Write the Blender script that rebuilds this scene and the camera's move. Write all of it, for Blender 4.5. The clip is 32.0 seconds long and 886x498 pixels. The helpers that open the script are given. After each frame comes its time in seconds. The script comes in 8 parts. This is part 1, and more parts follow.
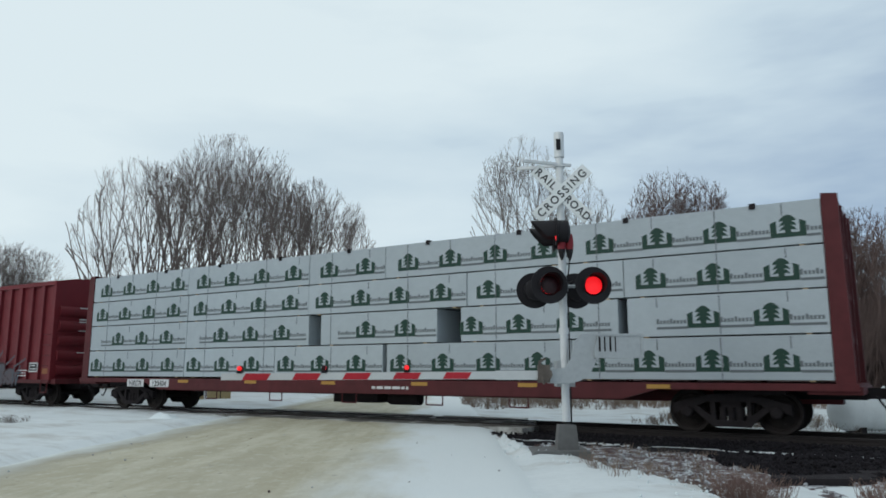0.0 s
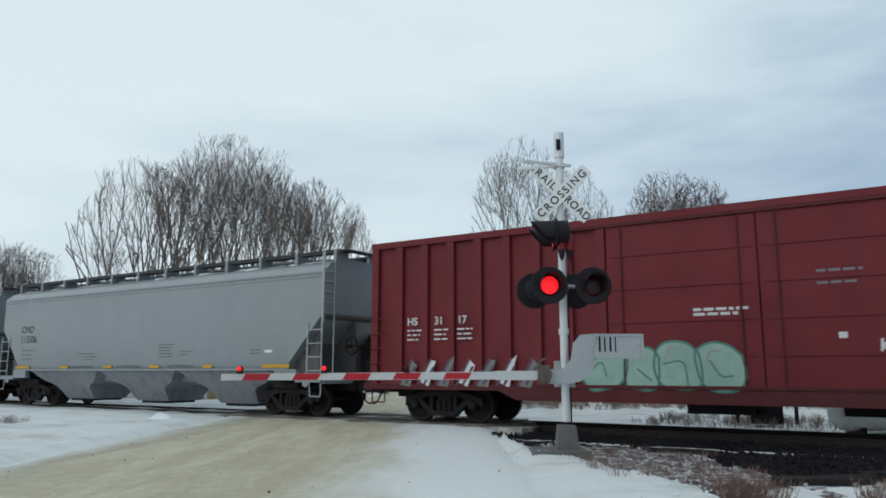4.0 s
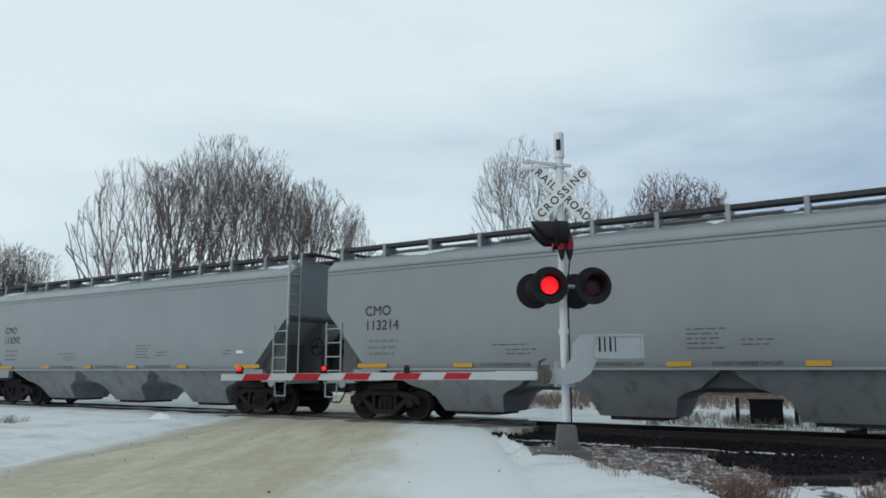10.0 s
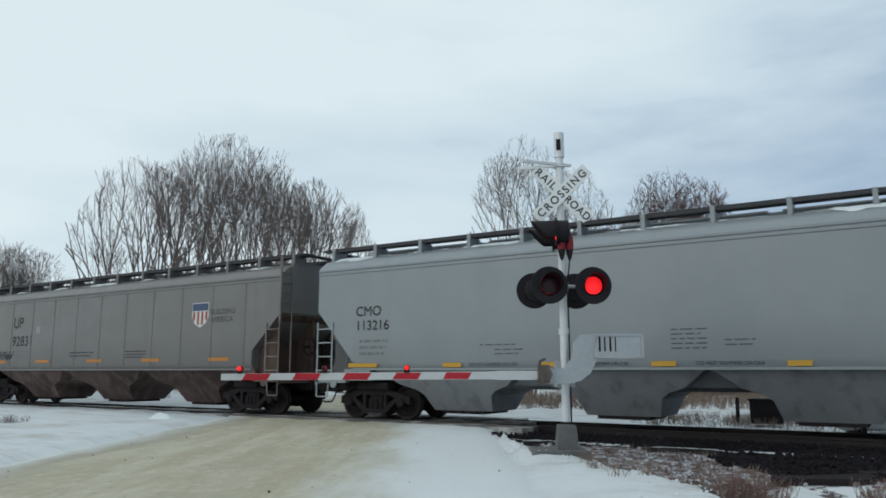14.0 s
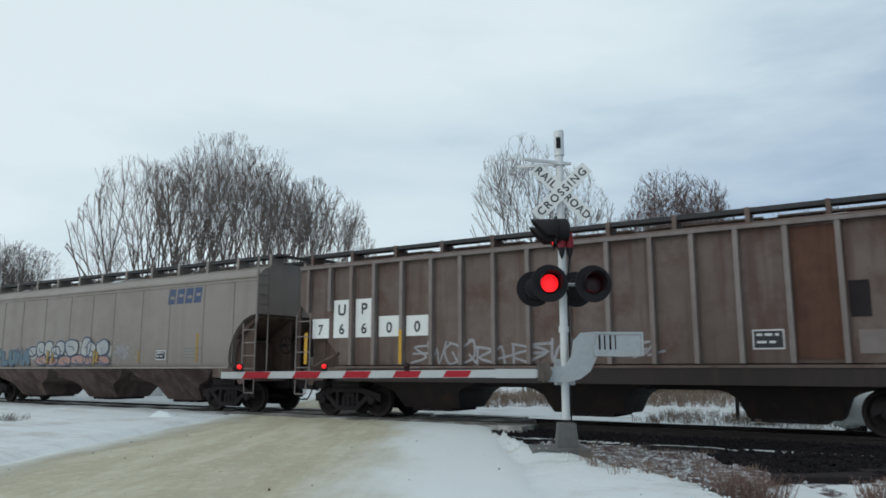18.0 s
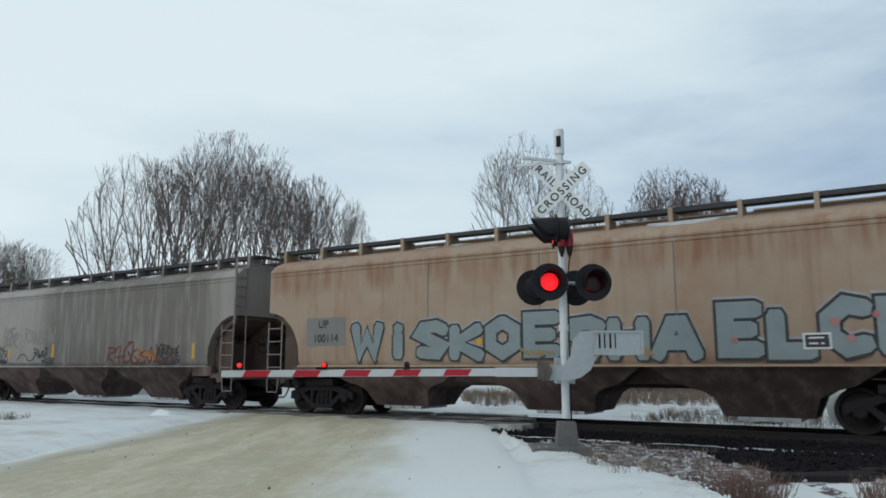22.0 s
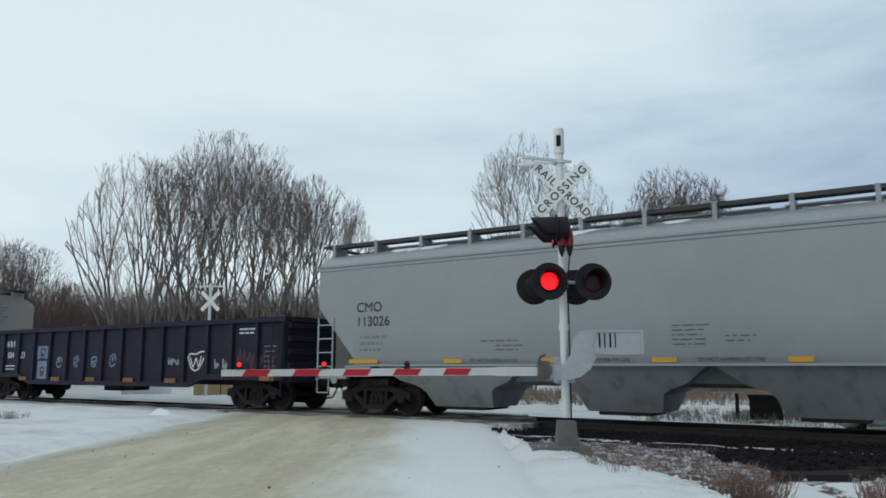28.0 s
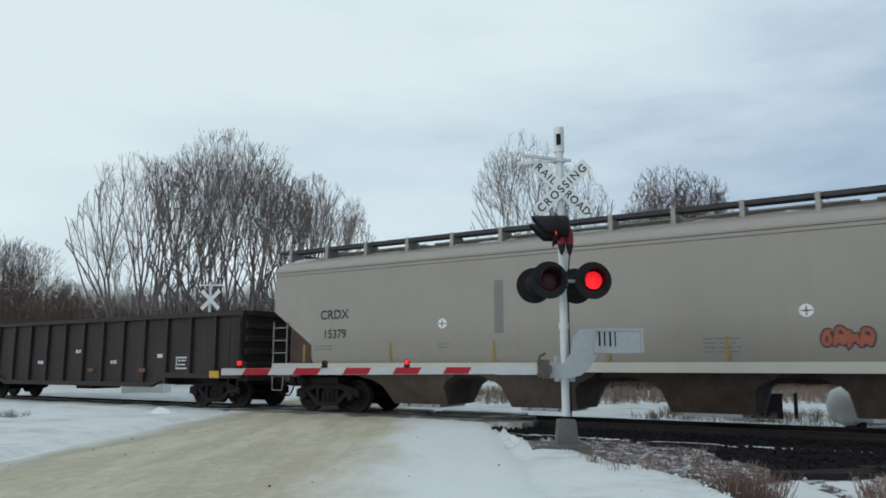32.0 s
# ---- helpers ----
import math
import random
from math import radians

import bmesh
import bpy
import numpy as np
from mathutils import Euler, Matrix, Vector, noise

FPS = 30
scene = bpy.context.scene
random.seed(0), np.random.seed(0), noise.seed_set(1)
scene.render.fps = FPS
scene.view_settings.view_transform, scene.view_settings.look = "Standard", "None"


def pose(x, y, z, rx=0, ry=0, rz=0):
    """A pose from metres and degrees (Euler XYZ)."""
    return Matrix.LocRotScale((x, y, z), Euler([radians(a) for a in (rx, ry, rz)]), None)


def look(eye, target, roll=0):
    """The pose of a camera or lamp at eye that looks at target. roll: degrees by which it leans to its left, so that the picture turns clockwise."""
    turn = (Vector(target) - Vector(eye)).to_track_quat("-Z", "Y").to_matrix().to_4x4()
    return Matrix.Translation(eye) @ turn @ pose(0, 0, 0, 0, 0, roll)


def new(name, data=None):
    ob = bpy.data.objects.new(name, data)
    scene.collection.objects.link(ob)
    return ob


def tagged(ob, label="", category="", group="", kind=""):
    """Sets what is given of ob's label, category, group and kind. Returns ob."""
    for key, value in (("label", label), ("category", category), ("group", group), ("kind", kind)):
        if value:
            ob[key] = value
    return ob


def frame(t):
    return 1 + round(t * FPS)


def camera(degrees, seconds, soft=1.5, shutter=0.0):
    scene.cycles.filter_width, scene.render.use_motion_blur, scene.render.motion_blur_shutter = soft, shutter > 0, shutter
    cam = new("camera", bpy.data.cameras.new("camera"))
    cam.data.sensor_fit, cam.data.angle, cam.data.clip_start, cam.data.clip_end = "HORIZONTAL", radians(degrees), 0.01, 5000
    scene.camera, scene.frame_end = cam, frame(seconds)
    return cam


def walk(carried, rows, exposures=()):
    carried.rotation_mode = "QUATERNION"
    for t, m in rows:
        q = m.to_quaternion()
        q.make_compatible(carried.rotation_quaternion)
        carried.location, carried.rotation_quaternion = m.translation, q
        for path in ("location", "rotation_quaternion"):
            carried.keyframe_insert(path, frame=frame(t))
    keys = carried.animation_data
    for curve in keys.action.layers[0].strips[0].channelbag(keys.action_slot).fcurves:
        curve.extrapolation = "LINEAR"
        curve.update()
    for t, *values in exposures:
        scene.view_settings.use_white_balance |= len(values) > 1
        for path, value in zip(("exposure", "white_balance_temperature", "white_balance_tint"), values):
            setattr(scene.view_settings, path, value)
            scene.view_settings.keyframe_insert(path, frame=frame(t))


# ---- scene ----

# The camera stands by the road; the track runs along x, the train rolls towards +x.
EYE, YAW, PITCH, FOCAL = 1.33, 32.46, 9.39, 1307.0
RT = Vector((math.cos(radians(YAW)), math.sin(radians(YAW)), 0))
FW = Vector((-math.sin(radians(YAW)), math.cos(radians(YAW)), 0))
YT = 17.65          # centre line of the track
RAIL = 0.03         # top of the rails
PERIOD = 1.19       # flashing lamps

cam = camera(2 * math.degrees(math.atan(784 / FOCAL)), 32.0, soft=1.7, shutter=0.12)
SAG = ((0, 0), (2, -0.6), (3.5, 0.6), (5.5, 0), (9, 0), (10, 0.7), (12, 0.2), (13, 0.7), (14.5, 0), (16.5, -0.6), (17, -1.8), (18, -3),
       (19, -3.4), (20, -4.6), (21, -4.2), (22, -5.4), (23, -4.6), (24, -5.6), (25, -5.2), (27.5, -6.8), (28.5, -6.6), (30, -7.6), (31, -8), (32, -9))
walk(cam, [(t, pose(0, 0, EYE, 90 + PITCH + 0.0427 * d, 0, YAW)) for t, d in SAG])


def at(lat, far, z=0.0):
    """A place by its distance to the side of the camera's line and along it."""
    v = RT * lat + FW * far
    return Vector((v.x, v.y, z))


def rolled(t):
    """How far the train has rolled at t, from its place at 16 s."""
    u = (t - 16) / 16
    return 16 * (9.371 * u + 0.390 * u ** 2 / 2 + 0.1287 * u ** 3 / 3 + 0.1976 * u ** 4 / 4) - 0.10


# ---- light ----
world = bpy.data.worlds.new("overcast")
scene.world = world
world.use_nodes = True
wn, wl = world.node_tree.nodes, world.node_tree.links
wn.clear()
SUN_UP, SUN_TURN = radians(28), radians(200)
sky = wn.new("ShaderNodeTexSky")
sky.sky_type, sky.sun_disc, sky.sun_elevation, sky.sun_rotation = "NISHITA", False, SUN_UP, SUN_TURN
dim = wn.new("ShaderNodeMixRGB"); dim.blend_type = "MULTIPLY"; dim.inputs[0].default_value = 1
dim.inputs[2].default_value = (0.10, 0.10, 0.10, 1)
wl.new(sky.outputs[0], dim.inputs[1])
coord = wn.new("ShaderNodeTexCoord")
turn = wn.new("ShaderNodeMapping")
turn.inputs["Rotation"].default_value = (0, 0, radians(-YAW))
wl.new(coord.outputs["Generated"], turn.inputs[0])
flat = wn.new("ShaderNodeMapping")
flat.inputs["Scale"].default_value = (0.9, 0.9, 3.4)
flat.inputs["Rotation"].default_value = (0, radians(-9), 0)
wl.new(turn.outputs[0], flat.inputs[0])
puff = wn.new("ShaderNodeTexNoise")
puff.inputs["Scale"].default_value, puff.inputs["Detail"].default_value, puff.inputs["Roughness"].default_value = 2.1, 5, 0.52
wl.new(flat.outputs[0], puff.inputs["Vector"])
sep = wn.new("ShaderNodeSeparateXYZ")
wl.new(turn.outputs[0], sep.inputs[0])
# the cloud is thicker towards the right of the road and low down
side = wn.new("ShaderNodeMath"); side.operation = "MULTIPLY_ADD"
side.inputs[1].default_value, side.inputs[2].default_value = -0.50, -0.05
wl.new(sep.outputs["X"], side.inputs[0])
high = wn.new("ShaderNodeMath"); high.operation = "MULTIPLY_ADD"
high.inputs[1].default_value = 0.9
wl.new(sep.outputs["Z"], high.inputs[0]); wl.new(side.outputs[0], high.inputs[2])
amount = wn.new("ShaderNodeMath"); amount.operation = "ADD"
wl.new(puff.outputs["Fac"], amount.inputs[0]); wl.new(high.outputs[0], amount.inputs[1])
tone = wn.new("ShaderNodeValToRGB")
tone.color_ramp.elements[0].position, tone.color_ramp.elements[0].color = 0.36, (0.34, 0.455, 0.60, 1)
tone.color_ramp.elements[1].position, tone.color_ramp.elements[1].color = 0.90, (0.775, 0.89, 0.93, 1)
mid = tone.color_ramp.elements.new(0.60); mid.color = (0.615, 0.745, 0.825, 1)
wl.new(amount.outputs[0], tone.inputs[0])
mixsky = wn.new("ShaderNodeMixRGB")
mixsky.inputs[0].default_value = 0.90
wl.new(dim.outputs[0], mixsky.inputs[1]); wl.new(tone.outputs[0], mixsky.inputs[2])
back = wn.new("ShaderNodeBackground"); back.inputs[1].default_value = 1.0
wl.new(mixsky.outputs[0], back.inputs[0])
wl.new(back.outputs[0], wn.new("ShaderNodeOutputWorld").inputs[0])

sun = new("sun", bpy.data.lights.new("sun", "SUN"))
sun.data.energy, sun.data.angle, sun.data.color = 0.5, radians(25), (1.0, 0.97, 0.92)
sun.matrix_world = look((math.sin(SUN_TURN) * 50, math.cos(SUN_TURN) * 50, math.tan(SUN_UP) * 50), (0, 0, 0))
scene.view_settings.exposure = 0.0

# ---- materials ----


def paint(name, colour, second=None, rough=0.55, metal=0.0, grain=8.0, amount=0.35, bump=0.1, stretch=(1, 1, 1), streak=None, streaks=0.0,
          patch=None, patches=0.0, patch_size=0.7, patch_lo=0.5, fine=60.0, random=0.0, spec=0.3, band=None):
    """A worn surface: broad variation, fine grain, streaks that run down, patches of dirt or rust."""
    m = bpy.data.materials.new(name)
    m.use_nodes = True
    n, l = m.node_tree.nodes, m.node_tree.links
    b = n["Principled BSDF"]
    b.inputs["Roughness"].default_value, b.inputs["Metallic"].default_value = rough, metal
    b.inputs["Specular IOR Level"].default_value = spec
    second = second or tuple(c * 0.72 for c in colour)
    tc = n.new("ShaderNodeTexCoord")
    mp = n.new("ShaderNodeMapping"); mp.inputs["Scale"].default_value = stretch
    if random:
        info = n.new("ShaderNodeObjectInfo")
        sc = n.new("ShaderNodeVectorMath"); sc.operation = "SCALE"; sc.inputs[0].default_value = (37, 23, 11)
        l.new(info.outputs["Random"], sc.inputs["Scale"]); l.new(sc.outputs[0], mp.inputs["Location"])
    l.new(tc.outputs["Object"], mp.inputs[0])

    def noise_tex(scale, detail, src=mp, r=0.6):
        t = n.new("ShaderNodeTexNoise")
        t.inputs["Scale"].default_value, t.inputs["Detail"].default_value, t.inputs["Roughness"].default_value = scale, detail, r
        l.new(src.outputs[0], t.inputs["Vector"])
        return t

    def ramp(src, lo, hi):
        r = n.new("ShaderNodeMapRange"); r.inputs["From Min"].default_value, r.inputs["From Max"].default_value = lo, hi
        l.new(src, r.inputs["Value"])
        return r.outputs[0]

    def mixed(fac, a, c, kind="MIX"):
        x = n.new("ShaderNodeMixRGB"); x.blend_type = kind
        for i, v in enumerate((fac, a, c)):
            if isinstance(v, (float, int)):
                x.inputs[i].default_value = v
            elif isinstance(v, tuple):
                x.inputs[i].default_value = (*v, 1)
            else:
                l.new(v, x.inputs[i])
        return x.outputs[0]

    def scaled(src, k):
        x = n.new("ShaderNodeMath"); x.operation = "MULTIPLY"; x.inputs[1].default_value = k
        l.new(src, x.inputs[0])
        return x.outputs[0]
    broad = noise_tex(grain / 8, 4)
    small = noise_tex(grain, 6)
    grainy = noise_tex(fine, 4)
    col = mixed(scaled(ramp(broad.outputs["Fac"], 0.35, 0.7), amount), colour, second)
    col = mixed(scaled(ramp(small.outputs["Fac"], 0.4, 0.75), amount * 0.7), col, second)
    col = mixed(scaled(ramp(grainy.outputs["Fac"], 0.3, 0.7), amount * 0.35), col, tuple(c * 0.6 for c in colour))
    if streaks:
        sm = n.new("ShaderNodeMapping"); sm.inputs["Scale"].default_value = (1.9, 1.9, 0.13)
        l.new(mp.outputs[0], sm.inputs[0])
        st = noise_tex(1.6, 5, sm)
        col = mixed(scaled(ramp(st.outputs["Fac"], 0.5, 0.72), streaks), col, streak or tuple(c * 0.45 for c in colour))
    if patches:
        pt = noise_tex(patch_size, 7, mp, 0.68)
        col = mixed(scaled(ramp(pt.outputs["Fac"], patch_lo, patch_lo + 0.16), patches), col, patch or (0.16, 0.07, 0.03))
    if band:
        # one broad run-off stain between two ends along an axis, broken up by upright streaks
        axis, a0, a1, b0, b1, tint, strength, wander, r0, r1 = band
        sx = n.new("ShaderNodeSeparateXYZ"); l.new(tc.outputs["Object"], sx.inputs[0])
        sm = n.new("ShaderNodeMapping"); sm.inputs["Scale"].default_value = (1.5, 1.5, 0.16)
        l.new(tc.outputs["Object"], sm.inputs[0])
        wave = noise_tex(1.1, 5, sm)
        shift = n.new("ShaderNodeMath"); shift.operation = "MULTIPLY_ADD"; shift.inputs[1].default_value = wander
        l.new(wave.outputs["Fac"], shift.inputs[0]); l.new(sx.outputs[axis], shift.inputs[2])
        both = n.new("ShaderNodeMath"); both.operation = "MULTIPLY"
        for i, (lo, hi) in enumerate(((a0, a1), (b1, b0))):
            g = n.new("ShaderNodeMapRange"); g.interpolation_type = "SMOOTHSTEP"
            g.inputs["From Min"].default_value, g.inputs["From Max"].default_value = lo, hi
            l.new(shift.outputs[0], g.inputs["Value"]); l.new(g.outputs[0], both.inputs[i])
        run = noise_tex(2.1, 6, sm)
        k = n.new("ShaderNodeMath"); k.operation = "MULTIPLY"
        l.new(both.outputs[0], k.inputs[0]); l.new(ramp(run.outputs["Fac"], r0, r1), k.inputs[1])
        col = mixed(scaled(k.outputs[0], strength), col, tint)
    if random:
        v = n.new("ShaderNodeMapRange"); v.inputs["To Min"].default_value, v.inputs["To Max"].default_value = 1 - random, 1 + random
        l.new(info.outputs["Random"], v.inputs["Value"])
        hs = n.new("ShaderNodeHueSaturation"); l.new(v.outputs[0], hs.inputs["Value"]); l.new(col, hs.inputs["Color"])
        col = hs.outputs[0]
    l.new(col, b.inputs["Base Color"])
    rr = n.new("ShaderNodeMapRange"); rr.inputs["To Min"].default_value, rr.inputs["To Max"].default_value = max(rough - 0.1, 0.05), min(rough + 0.15, 1)
    l.new(small.outputs["Fac"], rr.inputs["Value"]); l.new(rr.outputs[0], b.inputs["Roughness"])
    if bump:
        bp = n.new("ShaderNodeBump"); bp.inputs["Strength"].default_value, bp.inputs["Distance"].default_value = bump, 0.02
        add = n.new("ShaderNodeMath"); add.operation = "ADD"
        l.new(small.outputs["Fac"], add.inputs[0]); l.new(grainy.outputs["Fac"], add.inputs[1])
        l.new(add.outputs[0], bp.inputs["Height"]); l.new(bp.outputs[0], b.inputs["Normal"])
    return m


def glow(name, colour, strength):
    m = bpy.data.materials.new(name)
    m.use_nodes = True
    n, l = m.node_tree.nodes, m.node_tree.links
    b = n["Principled BSDF"]
    b.inputs["Base Color"].default_value = (*colour, 1)
    tc = n.new("ShaderNodeTexCoord")
    cells = n.new("ShaderNodeTexVoronoi"); cells.inputs["Scale"].default_value = 55
    l.new(tc.outputs["Object"], cells.inputs["Vector"])
    r = n.new("ShaderNodeMapRange"); r.inputs["From Max"].default_value = 0.75
    r.inputs["To Min"].default_value, r.inputs["To Max"].default_value = strength * 0.95, strength * 0.22
    l.new(cells.outputs["Distance"], r.inputs["Value"])
    b.inputs["Emission Color"].default_value = (*colour, 1)
    l.new(r.outputs[0], b.inputs["Emission Strength"])
    return m


SNOW = paint("snow", (0.635, 0.67, 0.685), (0.52, 0.558, 0.58), 0.75, grain=2.4, amount=0.5, bump=0.8, fine=14, patch=(0.30, 0.255, 0.205), patches=0.42, patch_size=0.6, stretch=(0.6, 1.3, 1))
FROST = paint("roof_frost", (0.50, 0.53, 0.545), (0.36, 0.375, 0.38), 0.8, grain=3, amount=0.7, bump=0.4, fine=18)
CLEAN_SNOW = paint("clean_snow", (0.66, 0.71, 0.725), (0.55, 0.60, 0.63), 0.75, grain=2.5, amount=0.35, bump=0.5, fine=18)


def road_surface():
    """Sand-coloured packed snow in the wheel lanes, whiter towards both edges, with long ruts."""
    m = bpy.data.materials.new("packed_road")
    m.use_nodes = True
    n, l = m.node_tree.nodes, m.node_tree.links
    b = n["Principled BSDF"]
    b.inputs["Roughness"].default_value, b.inputs["Specular IOR Level"].default_value = 0.72, 0.25
    tc = n.new("ShaderNodeTexCoord")

    def tex(scale, detail, stretch, rough=0.6):
        mp = n.new("ShaderNodeMapping"); mp.inputs["Scale"].default_value = stretch
        t = n.new("ShaderNodeTexNoise")
        t.inputs["Scale"].default_value, t.inputs["Detail"].default_value, t.inputs["Roughness"].default_value = scale, detail, rough
        l.new(tc.outputs["Object"], mp.inputs[0]); l.new(mp.outputs[0], t.inputs["Vector"])
        return t.outputs["Fac"]

    def op(kind, a, c):
        x = n.new("ShaderNodeMath"); x.operation = kind
        for i, v in enumerate((a, c)):
            if isinstance(v, (int, float)):
                x.inputs[i].default_value = v
            else:
                l.new(v, x.inputs[i])
        return x.outputs[0]

    def span(v, a, c):
        r = n.new("ShaderNodeMapRange"); r.interpolation_type = "SMOOTHSTEP"
        r.inputs["From Min"].default_value, r.inputs["From Max"].default_value = a, c
        l.new(v, r.inputs["Value"])
        return r.outputs[0]

    def mixed(fac, a, c):
        x = n.new("ShaderNodeMixRGB"); l.new(fac, x.inputs[0])
        for i, v in ((1, a), (2, c)):
            if isinstance(v, tuple):
                x.inputs[i].default_value = (*v, 1)
            else:
                l.new(v, x.inputs[i])
        return x.outputs[0]
    sx = n.new("ShaderNodeSeparateXYZ"); l.new(tc.outputs["Object"], sx.inputs[0])
    blur = op("MULTIPLY", op("SUBTRACT", tex(0.8, 5, (1, 0.35, 1)), 0.5), 2.6)
    lat = op("ADD", sx.outputs["X"], blur)
    ruts = tex(1.4, 5, (1.5, 0.24, 1))
    broad = tex(0.55, 5, (1, 0.6, 1))
    fine = tex(4.5, 6, (1, 0.7, 1), 0.7)
    grit = tex(22, 5, (1, 0.8, 1), 0.7)
    lumps = tex(6, 3, (1, 0.7, 1), 0.5)
    col = mixed(span(ruts, 0.38, 0.62), (0.462, 0.43, 0.335), (0.377, 0.342, 0.25))
    col = mixed(op("MULTIPLY", span(broad, 0.45, 0.65), 0.5), col, (0.332, 0.30, 0.222))
    col = mixed(op("MULTIPLY", span(fine, 0.5, 0.68), 0.5), col, (0.56, 0.555, 0.47))
    col = mixed(op("MULTIPLY", span(grit, 0.54, 0.7), 0.45), col, (0.23, 0.215, 0.165))
    col = mixed(op("MULTIPLY", span(lumps, 0.66, 0.74), 0.7), col, (0.20, 0.185, 0.15))
    edge = op("MULTIPLY", span(lat, -5.0, -5.7), op("SUBTRACT", 1.0, span(lat, -6.0, -6.6)))
    col = mixed(op("MULTIPLY", edge, 0.6), col, (0.27, 0.245, 0.19))
    col = mixed(op("MULTIPLY", span(lat, -1.7, -0.2), 0.97), col, (0.632, 0.667, 0.68))
    col = mixed(op("MULTIPLY", span(lat, -5.4, -6.7), 0.9), col, (0.62, 0.67, 0.68))
    l.new(col, b.inputs["Base Color"])
    bp = n.new("ShaderNodeBump"); bp.inputs["Strength"].default_value, bp.inputs["Distance"].default_value = 0.5, 0.03
    l.new(op("ADD", ruts, op("ADD", op("MULTIPLY", fine, 0.6), op("MULTIPLY", grit, 0.3))), bp.inputs["Height"]); l.new(bp.outputs[0], b.inputs["Normal"])
    return m


PACKED = road_surface()
SOIL = paint("frozen_soil", (0.105, 0.072, 0.072), (0.055, 0.038, 0.042), 0.9, grain=5, amount=0.8, bump=0.8, fine=25, streak=(0.16, 0.13, 0.11), patch=(0.58, 0.62, 0.65), patches=0.95, patch_size=5.0, patch_lo=0.46)
GRAVEL = paint("pale_gravel", (0.17, 0.15, 0.128), (0.10, 0.088, 0.078), 0.95, grain=7, amount=0.8, bump=0.8, fine=40, patch=(0.42, 0.44, 0.45), patches=0.4, patch_size=3.0)
BALLAST = paint("dark_ballast", (0.017, 0.0155, 0.018), (0.010, 0.009, 0.011), 0.95, grain=9, amount=0.8, bump=1.0, fine=40, spec=0.1)
STONE = paint("ballast_stone", (0.019, 0.017, 0.020), (0.010, 0.009, 0.011), 0.95, grain=9, amount=0.7, bump=0.6, spec=0.1)
TIE = paint("old_timber", (0.018, 0.016, 0.016), (0.011, 0.010, 0.010), 0.9, grain=10, amount=0.8, bump=0.8, stretch=(3, 0.4, 3), random=0.35)
RAILSTEEL = paint("rail_steel", (0.028, 0.023, 0.023), (0.016, 0.014, 0.014), 0.7, 0.2, grain=12, amount=0.6)
GRIME = paint("brake_dust", (0.030, 0.026, 0.028), (0.018, 0.0155, 0.0168), 0.85, 0.0, grain=7, amount=0.7, bump=0.4, spec=0.1)
WHEEL = paint("wheel_steel", (0.032, 0.027, 0.026), (0.018, 0.015, 0.015), 0.7, 0.1, grain=9, amount=0.7, spec=0.15)
GALV = paint("galvanised", (0.40, 0.425, 0.44), (0.29, 0.315, 0.33), 0.45, 0.35, grain=14, amount=0.5)
ALUM = paint("white_pole", (0.66, 0.68, 0.69), (0.48, 0.50, 0.52), 0.45, 0.15, grain=9, amount=0.5, streaks=0.3)
BLACK = paint("black_paint", (0.011, 0.010, 0.013), (0.02, 0.018, 0.02), 0.55, spec=0.2, grain=8, amount=0.5)
SIGNWHITE = paint("sign_white", (0.74, 0.76, 0.76), (0.6, 0.62, 0.62), 0.4, grain=9, amount=0.3)
ARMWHITE = paint("weathered_arm_white", (0.52, 0.54, 0.545), (0.40, 0.41, 0.42), 0.5, grain=9, amount=0.4)
REDTAPE = paint("red_tape", (0.42, 0.016, 0.03), (0.28, 0.012, 0.02), 0.4, grain=9, amount=0.4)
LIT = glow("lit_lens", (1.0, 0.012, 0.018), 1.7)
LIT_SMALL = glow("lit_marker", (1.0, 0.012, 0.015), 1.3)
UNLIT = paint("unlit_lens", (0.028, 0.005, 0.008), (0.012, 0.003, 0.005), 0.2, grain=40, amount=0.5, bump=0.3)
DROPRED = paint("red_visor", (0.22, 0.012, 0.02), (0.12, 0.01, 0.015), 0.35, grain=20, amount=0.5)
CONCRETE = paint("concrete", (0.15, 0.15, 0.15), (0.09, 0.09, 0.09), 0.85, grain=8, amount=0.6, bump=0.4)
BARK = paint("bark", (0.185, 0.155, 0.147), (0.115, 0.096, 0.093), 0.9, grain=5, amount=0.6, bump=0.5)
PALEBARK = paint("pale_bark", (0.19, 0.17, 0.158), (0.11, 0.098, 0.092), 0.9, grain=5, amount=0.6, bump=0.5)
REDBARK = paint("russet_bark", (0.145, 0.100, 0.090), (0.085, 0.062, 0.058), 0.9, grain=5, amount=0.6)
DRY = paint("dry_grass", (0.22, 0.165, 0.13), (0.13, 0.095, 0.078), 0.9, grain=7, amount=0.6)
REDTWIG = paint("red_twigs", (0.20, 0.128, 0.108), (0.115, 0.078, 0.07), 0.9, grain=7, amount=0.6)
YELLOW = paint("yellow_strip", (0.52, 0.30, 0.035), (0.40, 0.21, 0.03), 0.5, grain=9, amount=0.4)
DULLYELLOW = paint("dull_yellow", (0.30, 0.20, 0.055), (0.2, 0.14, 0.06), 0.6, grain=9, amount=0.6)
INK = paint("black_lettering", (0.025, 0.027, 0.03), (0.05, 0.05, 0.055), 0.6, grain=20, amount=0.4)
FADED = paint("faded_lettering", (0.15, 0.16, 0.165), (0.21, 0.22, 0.22), 0.6, grain=20, amount=0.4)
